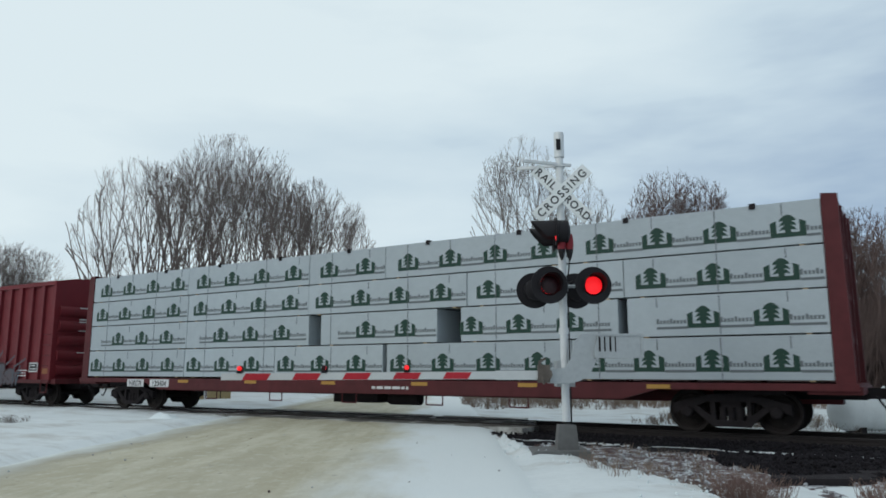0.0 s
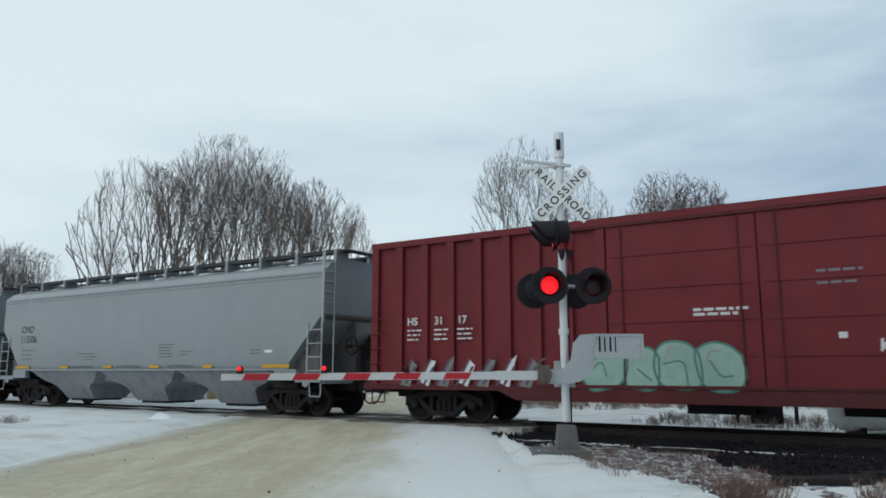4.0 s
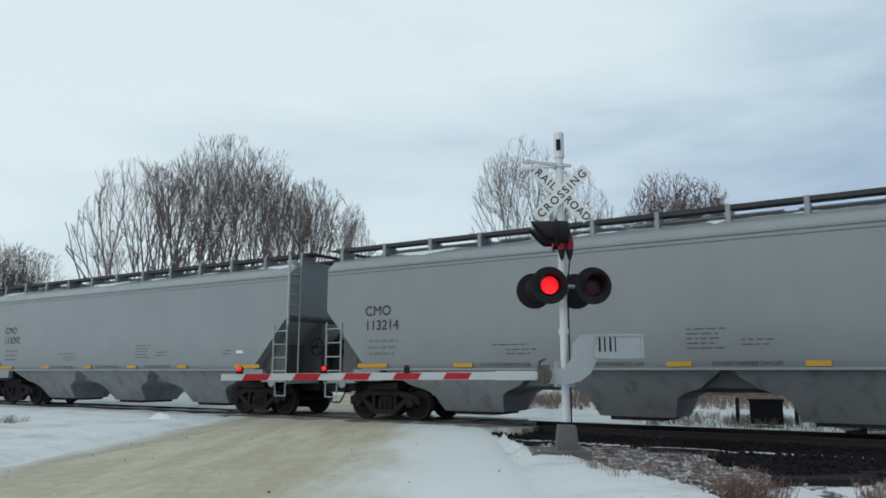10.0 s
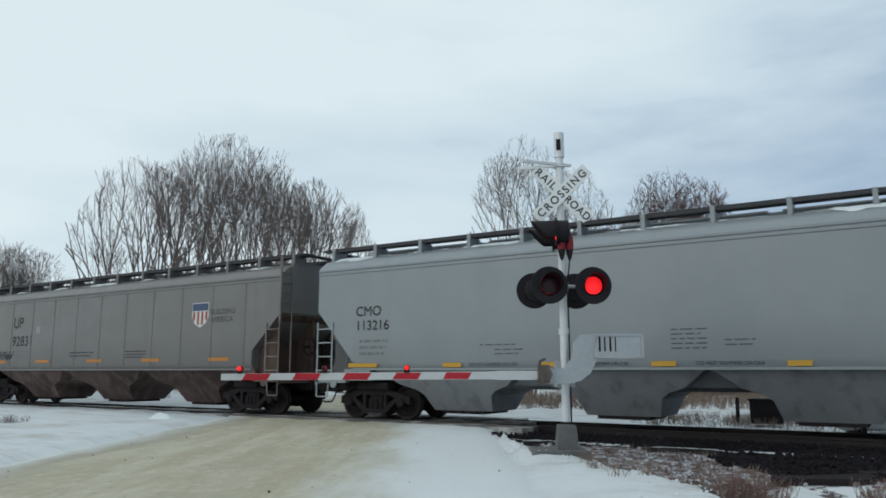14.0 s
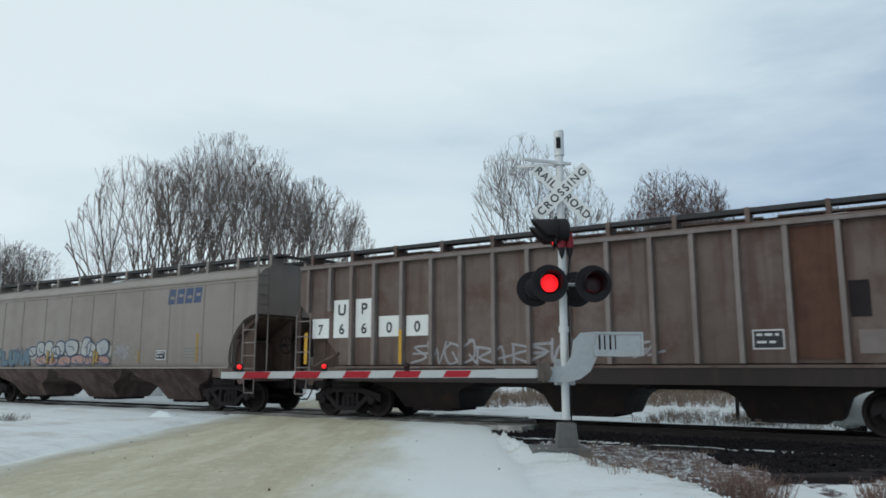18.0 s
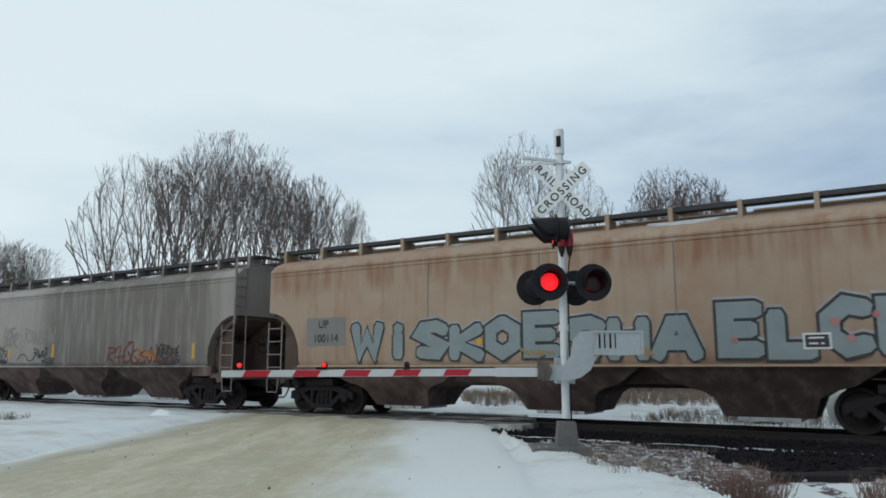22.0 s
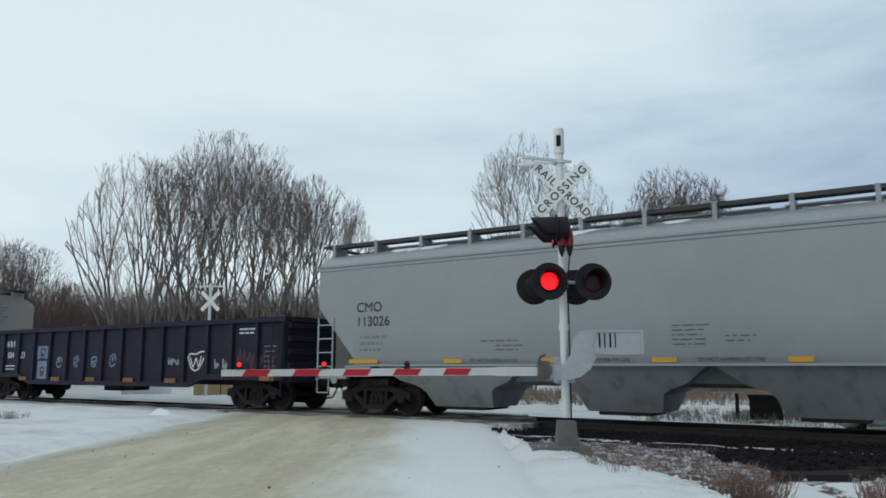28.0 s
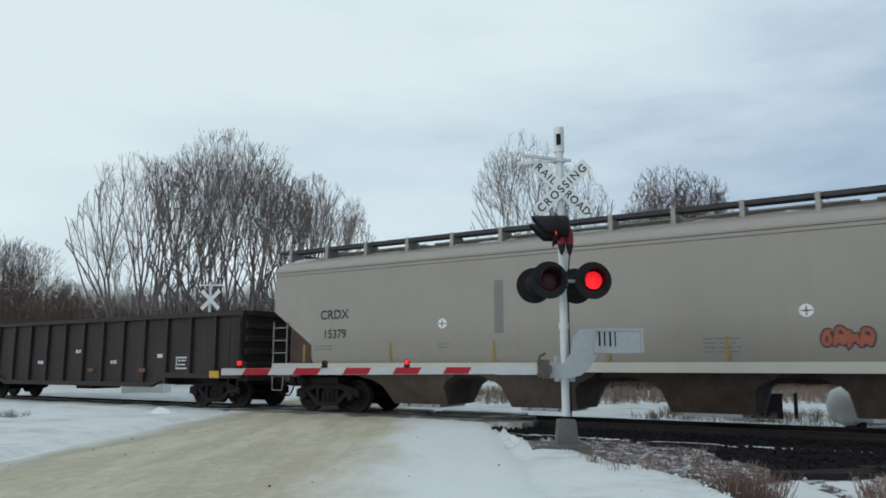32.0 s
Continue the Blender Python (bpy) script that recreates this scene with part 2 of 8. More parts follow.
CHALK = paint("white_lettering", (0.62, 0.63, 0.64), (0.45, 0.45, 0.46), 0.6, grain=20, amount=0.5)
PRINT = paint("worn_print", (0.075, 0.08, 0.085), (0.14, 0.15, 0.155), 0.6, grain=20, amount=0.5)
GREY = paint("grey_car", (0.2287, 0.257, 0.2737), (0.1875, 0.212, 0.2273), 0.36, spec=0.6, grain=1.4, amount=0.5, bump=0.05, streak=(0.1957, 0.215, 0.2273), streaks=0.35, random=0.06)
TAN = paint("tan_car", (0.2371, 0.208, 0.1895), (0.2088, 0.1827, 0.1633), 0.45, spec=0.5, grain=1.4, amount=0.6, bump=0.08, streak=(0.1505, 0.1224, 0.09927), streaks=0.35, patch=(0.1788, 0.1486, 0.1308), patches=0.5, patch_size=0.35, random=0.05)
OLDGREY = paint("old_grey_car", (0.1581, 0.1548, 0.1505), (0.1224, 0.1186, 0.1141), 0.42, spec=0.6, grain=1.4, amount=0.6, bump=0.08, streak=(0.1224, 0.1029, 0.0909), streaks=0.4, patch=(0.153, 0.1372, 0.1263), patches=0.5, patch_size=0.35)
DIRTY = paint("dirty_grey_car", (0.2697, 0.2492, 0.226), (0.2046, 0.1869, 0.1702), 0.48, spec=0.45, grain=1.2, amount=0.5, bump=0.06, streak=(0.1581, 0.1379, 0.1209), streaks=0.45, band=("X", -2.4, -0.8, 7.2, 9.0, (0.09765, 0.08455, 0.07254), 0.92, 1.2, 0.26, 0.52))
CREAM = paint("cream_beige_car", (0.288, 0.2663, 0.24), (0.236, 0.2162, 0.194), 0.40, spec=0.6, grain=1.2, amount=0.45, bump=0.05, streak=(0.24, 0.2075, 0.18), streaks=0.3, random=0.04)
RUSTY = paint("rusty_tan_car", (0.3552, 0.276, 0.2115), (0.288, 0.1978, 0.1363), 0.65, grain=1.6, amount=0.7, bump=0.1, streak=(0.2016, 0.1012, 0.0564), streaks=0.45, patch=(0.2592, 0.1288, 0.0705), patches=0.4, patch_size=0.5, band=("Z", 3.70, 4.25, 4.50, 4.85, (0.192, 0.0874, 0.047), 0.75, 0.9, 0.42, 0.64))
BROWNED = paint("browned_car", (0.165, 0.1305, 0.1175), (0.105, 0.0765, 0.0658), 0.7, grain=2.4, amount=0.8, bump=0.15, streak=(0.075, 0.0396, 0.03102), streaks=0.8, patch=(0.085, 0.045, 0.03572), patches=0.75, patch_size=0.8)
BROWN_END = paint("rusted_end_sheet", (0.120, 0.080, 0.066), (0.065, 0.045, 0.038), 0.8, grain=2.5, amount=0.8, bump=0.15, streak=(0.04, 0.024, 0.02), streaks=0.7)
LOWER = paint("road_grime_brown", (0.1431, 0.105, 0.0945), (0.0636, 0.045, 0.042), 0.85, grain=2, amount=0.95, bump=0.12, streak=(0.2014, 0.165, 0.1418), streaks=0.5, patch=(0.0424, 0.029, 0.0273), patches=0.7, patch_size=0.5, spec=0.15)
PALELOW = paint("road_grime_tan", (0.165, 0.135, 0.113), (0.085, 0.064, 0.054), 0.8, grain=1.6, amount=0.9, bump=0.1, streak=(0.08, 0.055, 0.045), streaks=0.6, patch=(0.07, 0.045, 0.037), patches=0.8, patch_size=0.6)
# Streaked body grey, its tone set for shade and snow bounce under the sill.
GREYLOW = paint("grey_toned_for_underlight", (0.2756, 0.293, 0.3131), (0.1976, 0.208, 0.2224), 0.6, grain=1.6, amount=0.7, bump=0.08, streak=(0.0832, 0.085, 0.0918), streaks=0.5)
# Darker than the body grey; for the end slope sheets and webs.
ENDGREY = paint("darker_grey_end", (0.145, 0.145, 0.148), (0.09, 0.087, 0.088), 0.75, grain=2, amount=0.8, bump=0.08, streak=(0.06, 0.055, 0.053), streaks=0.5)
SEAM = paint("weld_seam", (0.19, 0.175, 0.15), (0.13, 0.11, 0.09), 0.7, grain=6, amount=0.8)
POSTGREY = paint("worn_grey_post", (0.243, 0.2125, 0.2068), (0.153, 0.1275, 0.1188), 0.65, grain=3, amount=0.7, bump=0.1, streak=(0.108, 0.06375, 0.0484), streaks=0.5, random=0.1)
REDCAR = paint("crimson_oxide_car", (0.1501, 0.0137, 0.01975), (0.09755, 0.0094, 0.01437), 0.6, grain=1.6, amount=0.6, bump=0.08, streak=(0.0936, 0.015, 0.02), streaks=0.5)
REDSTEEL = paint("oxide_red_steel", (0.098, 0.014, 0.018), (0.05, 0.011, 0.013), 0.65, grain=3, amount=0.7, bump=0.1, streaks=0.4)
BLUECAR = paint("dark_blue_car", (0.020, 0.021, 0.040), (0.014, 0.0145, 0.026), 0.7, grain=2, amount=0.6, bump=0.1, streak=(0.022, 0.018, 0.024), streaks=0.5, patch=(0.04, 0.024, 0.02), patches=0.3, spec=0.18)
BLACKCAR = paint("black_car", (0.023, 0.0185, 0.0195), (0.034, 0.026, 0.025), 0.65, grain=2, amount=0.6, bump=0.1, streak=(0.06, 0.035, 0.025), streaks=0.5)
WALKWAY = paint("walkway_steel", (0.058, 0.058, 0.062), (0.035, 0.035, 0.038), 0.7, 0.2, grain=12, amount=0.5)
WRAP = paint("white_wrap", (0.372, 0.4185, 0.4511), (0.3069, 0.3488, 0.3767), 0.42, grain=2.5, amount=0.45, bump=0.5, fine=6, random=0.05)
STRAPGREY = paint("strap_grey", (0.13, 0.15, 0.16), (0.09, 0.10, 0.11), 0.6, grain=9, amount=0.5)
TIMBER = paint("sawn_timber", (0.46, 0.35, 0.22), (0.34, 0.25, 0.15), 0.8, grain=14, amount=0.6)
GREENMARK = paint("green_print", (0.0081, 0.0383, 0.027), (0.0135, 0.045, 0.0315), 0.5, grain=12, amount=0.4)
BLUEMARK = paint("blue_print", (0.045, 0.07, 0.145), (0.10, 0.125, 0.17), 0.6, grain=12, amount=0.5)
RUSTSHEET = paint("rust_sheet", (0.125, 0.062, 0.044), (0.085, 0.042, 0.032), 0.85, grain=3, amount=0.9, streaks=0.9, patch=(0.06, 0.03, 0.022), patches=0.7)
SPRAY = paint("spray_blue_grey", (0.215, 0.26, 0.272), (0.15, 0.19, 0.205), 0.55, grain=4, amount=0.6)
SPRAYTEAL = paint("spray_teal", (0.085, 0.140, 0.180), (0.12, 0.19, 0.225), 0.55, grain=4, amount=0.8)
SPRAYMINT = paint("spray_mint", (0.32, 0.45, 0.405), (0.17, 0.31, 0.265), 0.55, grain=4, amount=0.7)
SPRAYRED = paint("spray_orange", (0.34, 0.10, 0.06), (0.25, 0.07, 0.05), 0.6, grain=5, amount=0.6)
SPRAYDIM = paint("spray_dim_blue", (0.20, 0.26, 0.34), (0.10, 0.14, 0.22), 0.6, grain=9, amount=0.9)
CHALKDIM = paint("chalk_dim", (0.36, 0.36, 0.38), (0.2, 0.2, 0.22), 0.7, grain=14, amount=0.8)
TANKWHITE = paint("tank_white", (0.68, 0.70, 0.70), (0.55, 0.56, 0.55), 0.5, grain=4, amount=0.4, streaks=0.3)

# ---- shapes ----


def box(bm, x0, x1, y0, y1, z0, z1):
    vs = [bm.verts.new((x, y, z)) for x in (x0, x1) for y in (y0, y1) for z in (z0, z1)]
    for f in ((0, 1, 3, 2), (4, 6, 7, 5), (0, 4, 5, 1), (2, 3, 7, 6), (0, 2, 6, 4), (1, 5, 7, 3)):
        bm.faces.new([vs[i] for i in f])


def tube(bm, a, b, r0, r1=None, seg=8, caps=True):
    a, b = Vector(a), Vector(b)
    r1 = r0 if r1 is None else r1
    d = (b - a).normalized()
    u = d.orthogonal().normalized()
    v = d.cross(u)
    ra, rb = [], []
    for i in range(seg):
        w = 2 * math.pi * i / seg
        o = u * math.cos(w) + v * math.sin(w)
        ra.append(bm.verts.new(a + o * r0)); rb.append(bm.verts.new(b + o * r1))
    for i in range(seg):
        j = (i + 1) % seg
        bm.faces.new((ra[i], ra[j], rb[j], rb[i]))
    if caps:
        bm.faces.new(ra[::-1]); bm.faces.new(rb)


def bar(bm, pts, r, seg=6):
    for a, b in zip(pts, pts[1:]):
        tube(bm, a, b, r, seg=seg)


def lathe(bm, profile, origin=(0, 0, 0), axis="y", seg=24):
    """Turns (radius, along) pairs round an axis."""
    o = Vector(origin)
    rings = []
    for r, h in profile:
        ring = []
        for i in range(seg):
            w = 2 * math.pi * i / seg
            c, s = r * math.cos(w), r * math.sin(w)
            ring.append(bm.verts.new(o + Vector({"y": (c, h, s), "z": (c, s, h), "x": (h, c, s)}[axis])))
        rings.append(ring)
    for p, q in zip(rings, rings[1:]):
        for i in range(seg):
            j = (i + 1) % seg
            bm.faces.new((p[i], p[j], q[j], q[i]))
    bm.faces.new(rings[0][::-1]); bm.faces.new(rings[-1])


def loft(bm, sections, closed=True, caps=True):
    rows = [[bm.verts.new(p) for p in s] for s in sections]
    n = len(rows[0])
    for p, q in zip(rows, rows[1:]):
        for i in range(n if closed else n - 1):
            j = (i + 1) % n
            bm.faces.new((p[i], p[j], q[j], q[i]))
    if caps:
        bm.faces.new(rows[0][::-1]); bm.faces.new(rows[-1])


def prism(bm, poly, y0, y1, y0b=None, y1b=None, zlo=None, zhi=None):
    """A polygon of (x, z) drawn out along y; with y0b, y1b the width narrows from zhi down to zlo."""
    def ys(z):
        if y0b is None:
            return y0, y1
        k = min(max((z - zlo) / (zhi - zlo), 0), 1)
        return y0b + (y0 - y0b) * k, y1b + (y1 - y1b) * k
    a = [bm.verts.new((x, ys(z)[0], z)) for x, z in poly]
    b = [bm.verts.new((x, ys(z)[1], z)) for x, z in poly]
    n = len(poly)
    for i in range(n):
        j = (i + 1) % n
        bm.faces.new((a[i], a[j], b[j], b[i]))
    bm.faces.new(a[::-1]); bm.faces.new(b)


def curve_through(pts, n=5):
    """A smooth line through the points."""
    p = [Vector(q) for q in pts]
    p = [p[0] * 2 - p[1]] + p + [p[-1] * 2 - p[-2]]
    out = []
    for a, b, c, d in zip(p, p[1:], p[2:], p[3:]):
        for i in range(n):
            t = i / n
            out.append(0.5 * (2 * b + (c - a) * t + (2 * a - 5 * b + 4 * c - d) * t * t + (3 * b - a - 3 * c + d) * t ** 3))
    out.append(p[-2])
    return [(q.x, q.y) for q in out]


def strokes(bm, lines, width, place):
    """Flat painted strokes: each line of (u, v) becomes one ribbon with mitred bends, laid by place(u, v, lift)."""
    lift = 0.0
    for line in lines:
        pts = [Vector(line[0])]
        for p in line[1:]:
            if (Vector(p) - pts[-1]).length > 1e-4:
                pts.append(Vector(p))
        if len(pts) < 2:
            continue
        lift += 0.0003
        h = width / 2
        dirs = [(b - a).normalized() for a, b in zip(pts, pts[1:])]
        rows = []
        for i, p in enumerate(pts):
            d0, d1 = dirs[max(i - 1, 0)], dirs[min(i, len(dirs) - 1)]
            n0 = Vector((-d0.y, d0.x)); n1 = Vector((-d1.y, d1.x))
            m = n0 + n1
            m = n1 if m.length < 0.3 else m.normalized()
            k = h / max(m.dot(n1), 0.62)
            rows.append((p + m * k, p - m * k))
        s, e = pts[0] - dirs[0] * h * 0.7, pts[-1] + dirs[-1] * h * 0.7
        n0 = (rows[0][0] - rows[0][1]) * 0.3; n1 = (rows[-1][0] - rows[-1][1]) * 0.3
        rows = [(s + n0, s - n0)] + rows + [(e + n1, e - n1)]
        vs = [[bm.verts.new(place(q.x, q.y, lift + 0.00004 * i)) for q in r] for i, r in enumerate(rows)]
        for (a, b), (c, d) in zip(vs, vs[1:]):
            bm.faces.new((a, c, d, b))


def part(name, bm, material, parent=None, label="", smooth=False, bevel=0.0):
    """Links a bmesh as one mesh object, under a thing or a part."""
    if bevel:
        sharp = [e for e in bm.edges if e.is_manifold and e.calc_face_angle(0) > 0.6]
        bmesh.ops.bevel(bm, geom=sharp, offset=bevel, segments=2, affect="EDGES", profile=0.7)
    bmesh.ops.recalc_face_normals(bm, faces=bm.faces)
    me = bpy.data.meshes.new(name)
    bm.to_mesh(me)
    bm.free()
    if smooth:
        me.shade_smooth()
        me.set_sharp_from_angle(angle=radians(38))
    me.materials.append(material)
    ob = new(name, me)
    if parent:
        ob.parent = parent
    return tagged(ob, label)


def thing(name, label, category, group="", m=None):
    ob = new(name)
    ob.empty_display_size = 0.2
    tagged(ob, label, category, group)
    if m is not None:
        ob.matrix_world = m
    return ob


def lettering(name, words, size, material, parent, m, align="CENTER", squeeze=1.0, bold=0.0, apart=1.0):
    """Painted words as a flat mesh; they read along the plane's x, with y up."""
    cu = bpy.data.curves.new(name, "FONT")
    cu.body, cu.size, cu.align_x, cu.extrude = words, size, align, 0.0
    cu.space_character = apart
    tmp = new(name, cu)
    bpy.context.view_layer.update()
    me = bpy.data.meshes.new_from_object(tmp.evaluated_get(bpy.context.evaluated_depsgraph_get()))
    bpy.data.objects.remove(tmp)
    bpy.data.curves.remove(cu)
    me.transform(Matrix.Diagonal((squeeze, 1, 1, 1)))
    if bold:
        # heavier strokes: every outline moved outwards a little
        heavy = bmesh.new()
        heavy.from_mesh(me)
        bmesh.ops.remove_doubles(heavy, verts=heavy.verts, dist=1e-6)
        heavy.normal_update()
        push = {}
        for e in heavy.edges:
            if len(e.link_faces) != 1:
                continue
            p, q = e.verts
            d = (q.co - p.co).normalized()
            out = Vector((d.y, -d.x, 0))
            if out.dot(e.link_faces[0].calc_center_median() - p.co) > 0:
                out = -out
            for v in e.verts:
                push[v] = push.get(v, Vector()) + out
        for v, d in push.items():
            if d.length > 0.2:
                v.co += d.normalized() * size * 0.022
        heavy.to_mesh(me)
        heavy.free()
    me.transform(m)
    # each letter is a piece of its own
    whole = bmesh.new()
    whole.from_mesh(me)
    bpy.data.meshes.remove(me)
    bmesh.ops.remove_doubles(whole, verts=whole.verts, dist=1e-6)
    todo, first = set(whole.faces), None
    while todo:
        seed = todo.pop()
        island, edge = [seed], [seed]
        while edge:
            f = edge.pop()
            for e in f.edges:
                for g in e.link_faces:
                    if g in todo:
                        todo.remove(g); island.append(g); edge.append(g)
        spots = {}
        faces = [[spots.setdefault(v, len(spots)) for v in f.verts] for f in island]
        letter = bpy.data.meshes.new(name)
        letter.from_pydata([v.co[:] for v in spots], [], faces)
        letter.materials.append(material)
        ob = new(name, letter)
        ob.parent = parent
        first = first or ob
    whole.free()
    return first


def on_side(x, y, z):
    """Lays a text on the near side of a car."""
    return Matrix.Translation((x, y, z)) @ Matrix.Rotation(radians(90), 4, "X")

# ---- ground, road and track ----


def wobble(x, y, s=1.0, k=0.0):
    return noise.noise(Vector((x * s, y * s, k)))


ROAD_L, ROAD_R = -6.3, 1.15


BANK = ((5.0, 3.3), (8.2, 2.82), (8.6, 2.87), (9.7, 2.60), (10.4, 2.32), (11.4, 2.10), (12.5, 1.50), (17.0, 1.0), (30.0, 0.4))


def bank(far):
    """How far to the right the ploughed snow reaches."""
    w = 0.09 * wobble(far, 2.0, 2.1) + 0.05 * wobble(far, 7.0, 5.3)
    return float(np.interp(far, [f for f, a in BANK], [a for f, a in BANK])) + w


def is_soil(lat, far):
    p = RT * lat + FW * far
    return lat > bank(far) + 0.03 and p.y < 15.2 and far > 8.3 and ground_kind(lat, far) in (1, 2, 3)


def is_cinder(lat, far):
    """Black cinders spread from the track down to the dumped ties."""
    p = RT * lat + FW * far
    w = wobble(p.x, p.y, 0.9, 11) + 0.5 * wobble(p.x, p.y, 3.1, 4)
    return (lat > 4.75 + 0.4 * w and far > 10.1 + 0.35 * w and p.y < 15.5) or 14.3 + 0.4 * w < p.y < 15.5


def ground_kind(lat, far):
    """0 snow, 1 speckled soil, 2 cinders, 3 pale gravel with dry grass."""
    p = RT * lat + FW * far
    if lat < bank(far) + 0.03 or p.y > 15.2 or far < 5:
        return 0
    if is_cinder(lat, far):
        return 2
    w = 0.5 * wobble(p.x, p.y, 1.4, 21) + 0.25 * wobble(p.x, p.y, 4.2, 22)
    if far < 9.95 + w * 0.9 and lat > 3.35 + 0.35 * w:
        return 1 if lat > 4.6 and w > 0.12 else 0
    if far < 12.6 and lat < bank(far) + 0.75 + 0.5 * w + max(0, 10.2 - far) * 0.25:
        return 3
    return 1


def ground_height(lat, far):
    p = RT * lat + FW * far
    h = 0.03 * wobble(p.x, p.y, 0.25) - 0.03
    if lat < ROAD_L:
        h += min((ROAD_L - lat) * 0.25, 0.10) + 0.05 * wobble(p.x, p.y, 0.8, 3) * min((ROAD_L - lat), 1)
    if ROAD_L <= lat <= ROAD_R:
        h = -0.03
    if lat > ROAD_R:
        b = bank(far)
        if lat < b:
            k = (lat - ROAD_R) / max(b - ROAD_R, 0.1)
            h += 0.11 * math.sin(min(k, 1) * 2.5) + 0.05 * wobble(p.x, p.y, 1.9) * k + 0.035 * wobble(p.x, p.y, 5.0, 9) * k * k
        else:
            h += 0.03 - min((lat - b) * 0.35, 0.17) + 0.07 * wobble(p.x, p.y, 1.1, 5)
    d = abs(p.y - YT)
    if d < 3.4 and not (ROAD_L - 0.3 < lat < ROAD_R + 0.6):
        h = min(h, -0.12 - 0.05 * (3.4 - d)) if lat > 0 else h - 0.10 * min(3.4 - d, 1)
    if far > 40:
        h *= 0.4
    return h


def spread(lo, hi, step, ends, grow=1.35):
    a = list(np.arange(lo, hi + 1e-6, step))
    s = step
    while a[-1] < ends[1]:
        s *= grow; a.append(a[-1] + s)
    s = step
    while a[0] > ends[0]:
        s *= grow; a.insert(0, a[0] - s)
    return a


lats, fars = spread(-13, 9, 0.2, (-2500, 2500)), spread(3, 26, 0.2, (-2500, 3500))
lats = [a for a in lats if a < 0.75 or a > 7.6] + list(np.arange(0.8, 7.6, 0.07))
fars = [f for f in fars if f < 7.9 or f > 15.4] + list(np.arange(7.95, 15.4, 0.07))
lats.sort(); fars.sort()
verts = [tuple(at(a, f, ground_height(a, f))) for f in fars for a in lats]
wide = len(lats)
faces, soil = [], []
for j in range(len(fars) - 1):
    for i in range(wide - 1):
        faces.append((j * wide + i, j * wide + i + 1, (j + 1) * wide + i + 1, (j + 1) * wide + i))
        a, f = (lats[i] + lats[i + 1]) / 2, (fars[j] + fars[j + 1]) / 2
        soil.append(ground_kind(a, f))
me = bpy.data.meshes.new("ground")
me.from_pydata(verts, [], faces)
for m in (SNOW, SOIL, BALLAST, GRAVEL):
    me.materials.append(m)
me.polygons.foreach_set("material_index", soil)
me.shade_smooth()
ground = tagged(new("ground", me), "snow-covered ground with bare frozen soil beside the track", "ground", kind="structure")

# the packed road: rutted, yellowish, from behind the camera over the track and on
rl = list(np.arange(ROAD_L - 0.2, ROAD_R + 0.01, 0.15))
rf = list(np.arange(-14, 30, 0.4)) + list(np.arange(30, 130, 4))
verts, faces = [], []
for f in rf:
    for a in rl:
        rut = -0.02 * math.exp(-((a + 2.3) / 0.35) ** 2) - 0.02 * math.exp(-((a + 4.0) / 0.35) ** 2) - 0.015 * math.exp(-((a + 5.2) / 0.3) ** 2)
        z = 0.004 + rut + 0.012 * wobble(a, f, 1.3, 2) + 0.012 * wobble(a * 3, f * 0.5, 1.0, 7)
        edge = min(a - rl[0], rl[-1] - a)
        if edge < 0.2:
            z -= 0.06 * (1 - edge / 0.2)
        verts.append((a + 0.12 * wobble(f, 0, 0.5) * (edge < 0.3), f, z))
wide = len(rl)
for j in range(len(rf) - 1):
    for i in range(wide - 1):
        faces.append((j * wide + i, j * wide + i + 1, (j + 1) * wide + i + 1, (j + 1) * wide + i))
me = bpy.data.meshes.new("road")
me.from_pydata(verts, [], faces)
me.materials.append(PACKED)
me.shade_smooth()
road = tagged(new("road", me), "snow-packed sandy yellow country road with wheel ruts", "road", kind="structure")
road.rotation_euler = (0, 0, radians(YAW))

# ballast bank, left open where the road crosses


def ballast_run(x0, x1, toe, name):
    bm = bmesh.new()
    secs = []
    for k in range(int((x1 - x0) / 0.8) + 1):
        x = x0 + k * 0.8
        w = lambda i: 0.06 * wobble(x, i * 3.1, 1.7)
        secs.append([(x, YT - toe, -0.36), (x, YT - toe + 0.25 + w(1), -0.26 + w(2)), (x, YT - 1.75 + w(3), -0.13 + w(4) * 0.5), (x, YT - 0.5, -0.12),
                     (x, YT + 0.5, -0.12), (x, YT + 1.75 + w(5), -0.13), (x, YT + 2.6, -0.36)])
    loft(bm, secs, closed=True)
    return tagged(part(name, bm, BALLAST), "dark cinder ballast bank under the rails", "ballast", kind="stuff")


ballast_run(-9.0, 16, 3.0, "ballast")
ballast_run(-150, -18.4, 2.0, "ballast")

track = thing("railway_track", "single railway track on dark timber ties", "railway track")
for s in (-1, 1):
    bm = bmesh.new()
    y = YT + s * 0.755
    secs = []
    for x in np.arange(-150, 17, 1.0):
        secs.append([(x, y + u, z) for u, z in ((-0.07, -0.145), (0.07, -0.145), (0.07, -0.13), (0.012, -0.115), (0.012, -0.02), (0.037, -0.012), (0.037, RAIL - 0.008),
                                                (0.028, RAIL), (-0.028, RAIL), (-0.037, RAIL - 0.008), (-0.037, -0.012), (-0.012, -0.02), (-0.012, -0.115), (-0.07, -0.13))])
    loft(bm, secs)
    part("rail", bm, RAILSTEEL, track)
bm = bmesh.new()
box(bm, -0.115, 0.115, -1.3, 1.3, -0.30, -0.105)
tie = part("tie", bm, TIE, track, bevel=0.012)
tie.location = (-46, YT, 0)
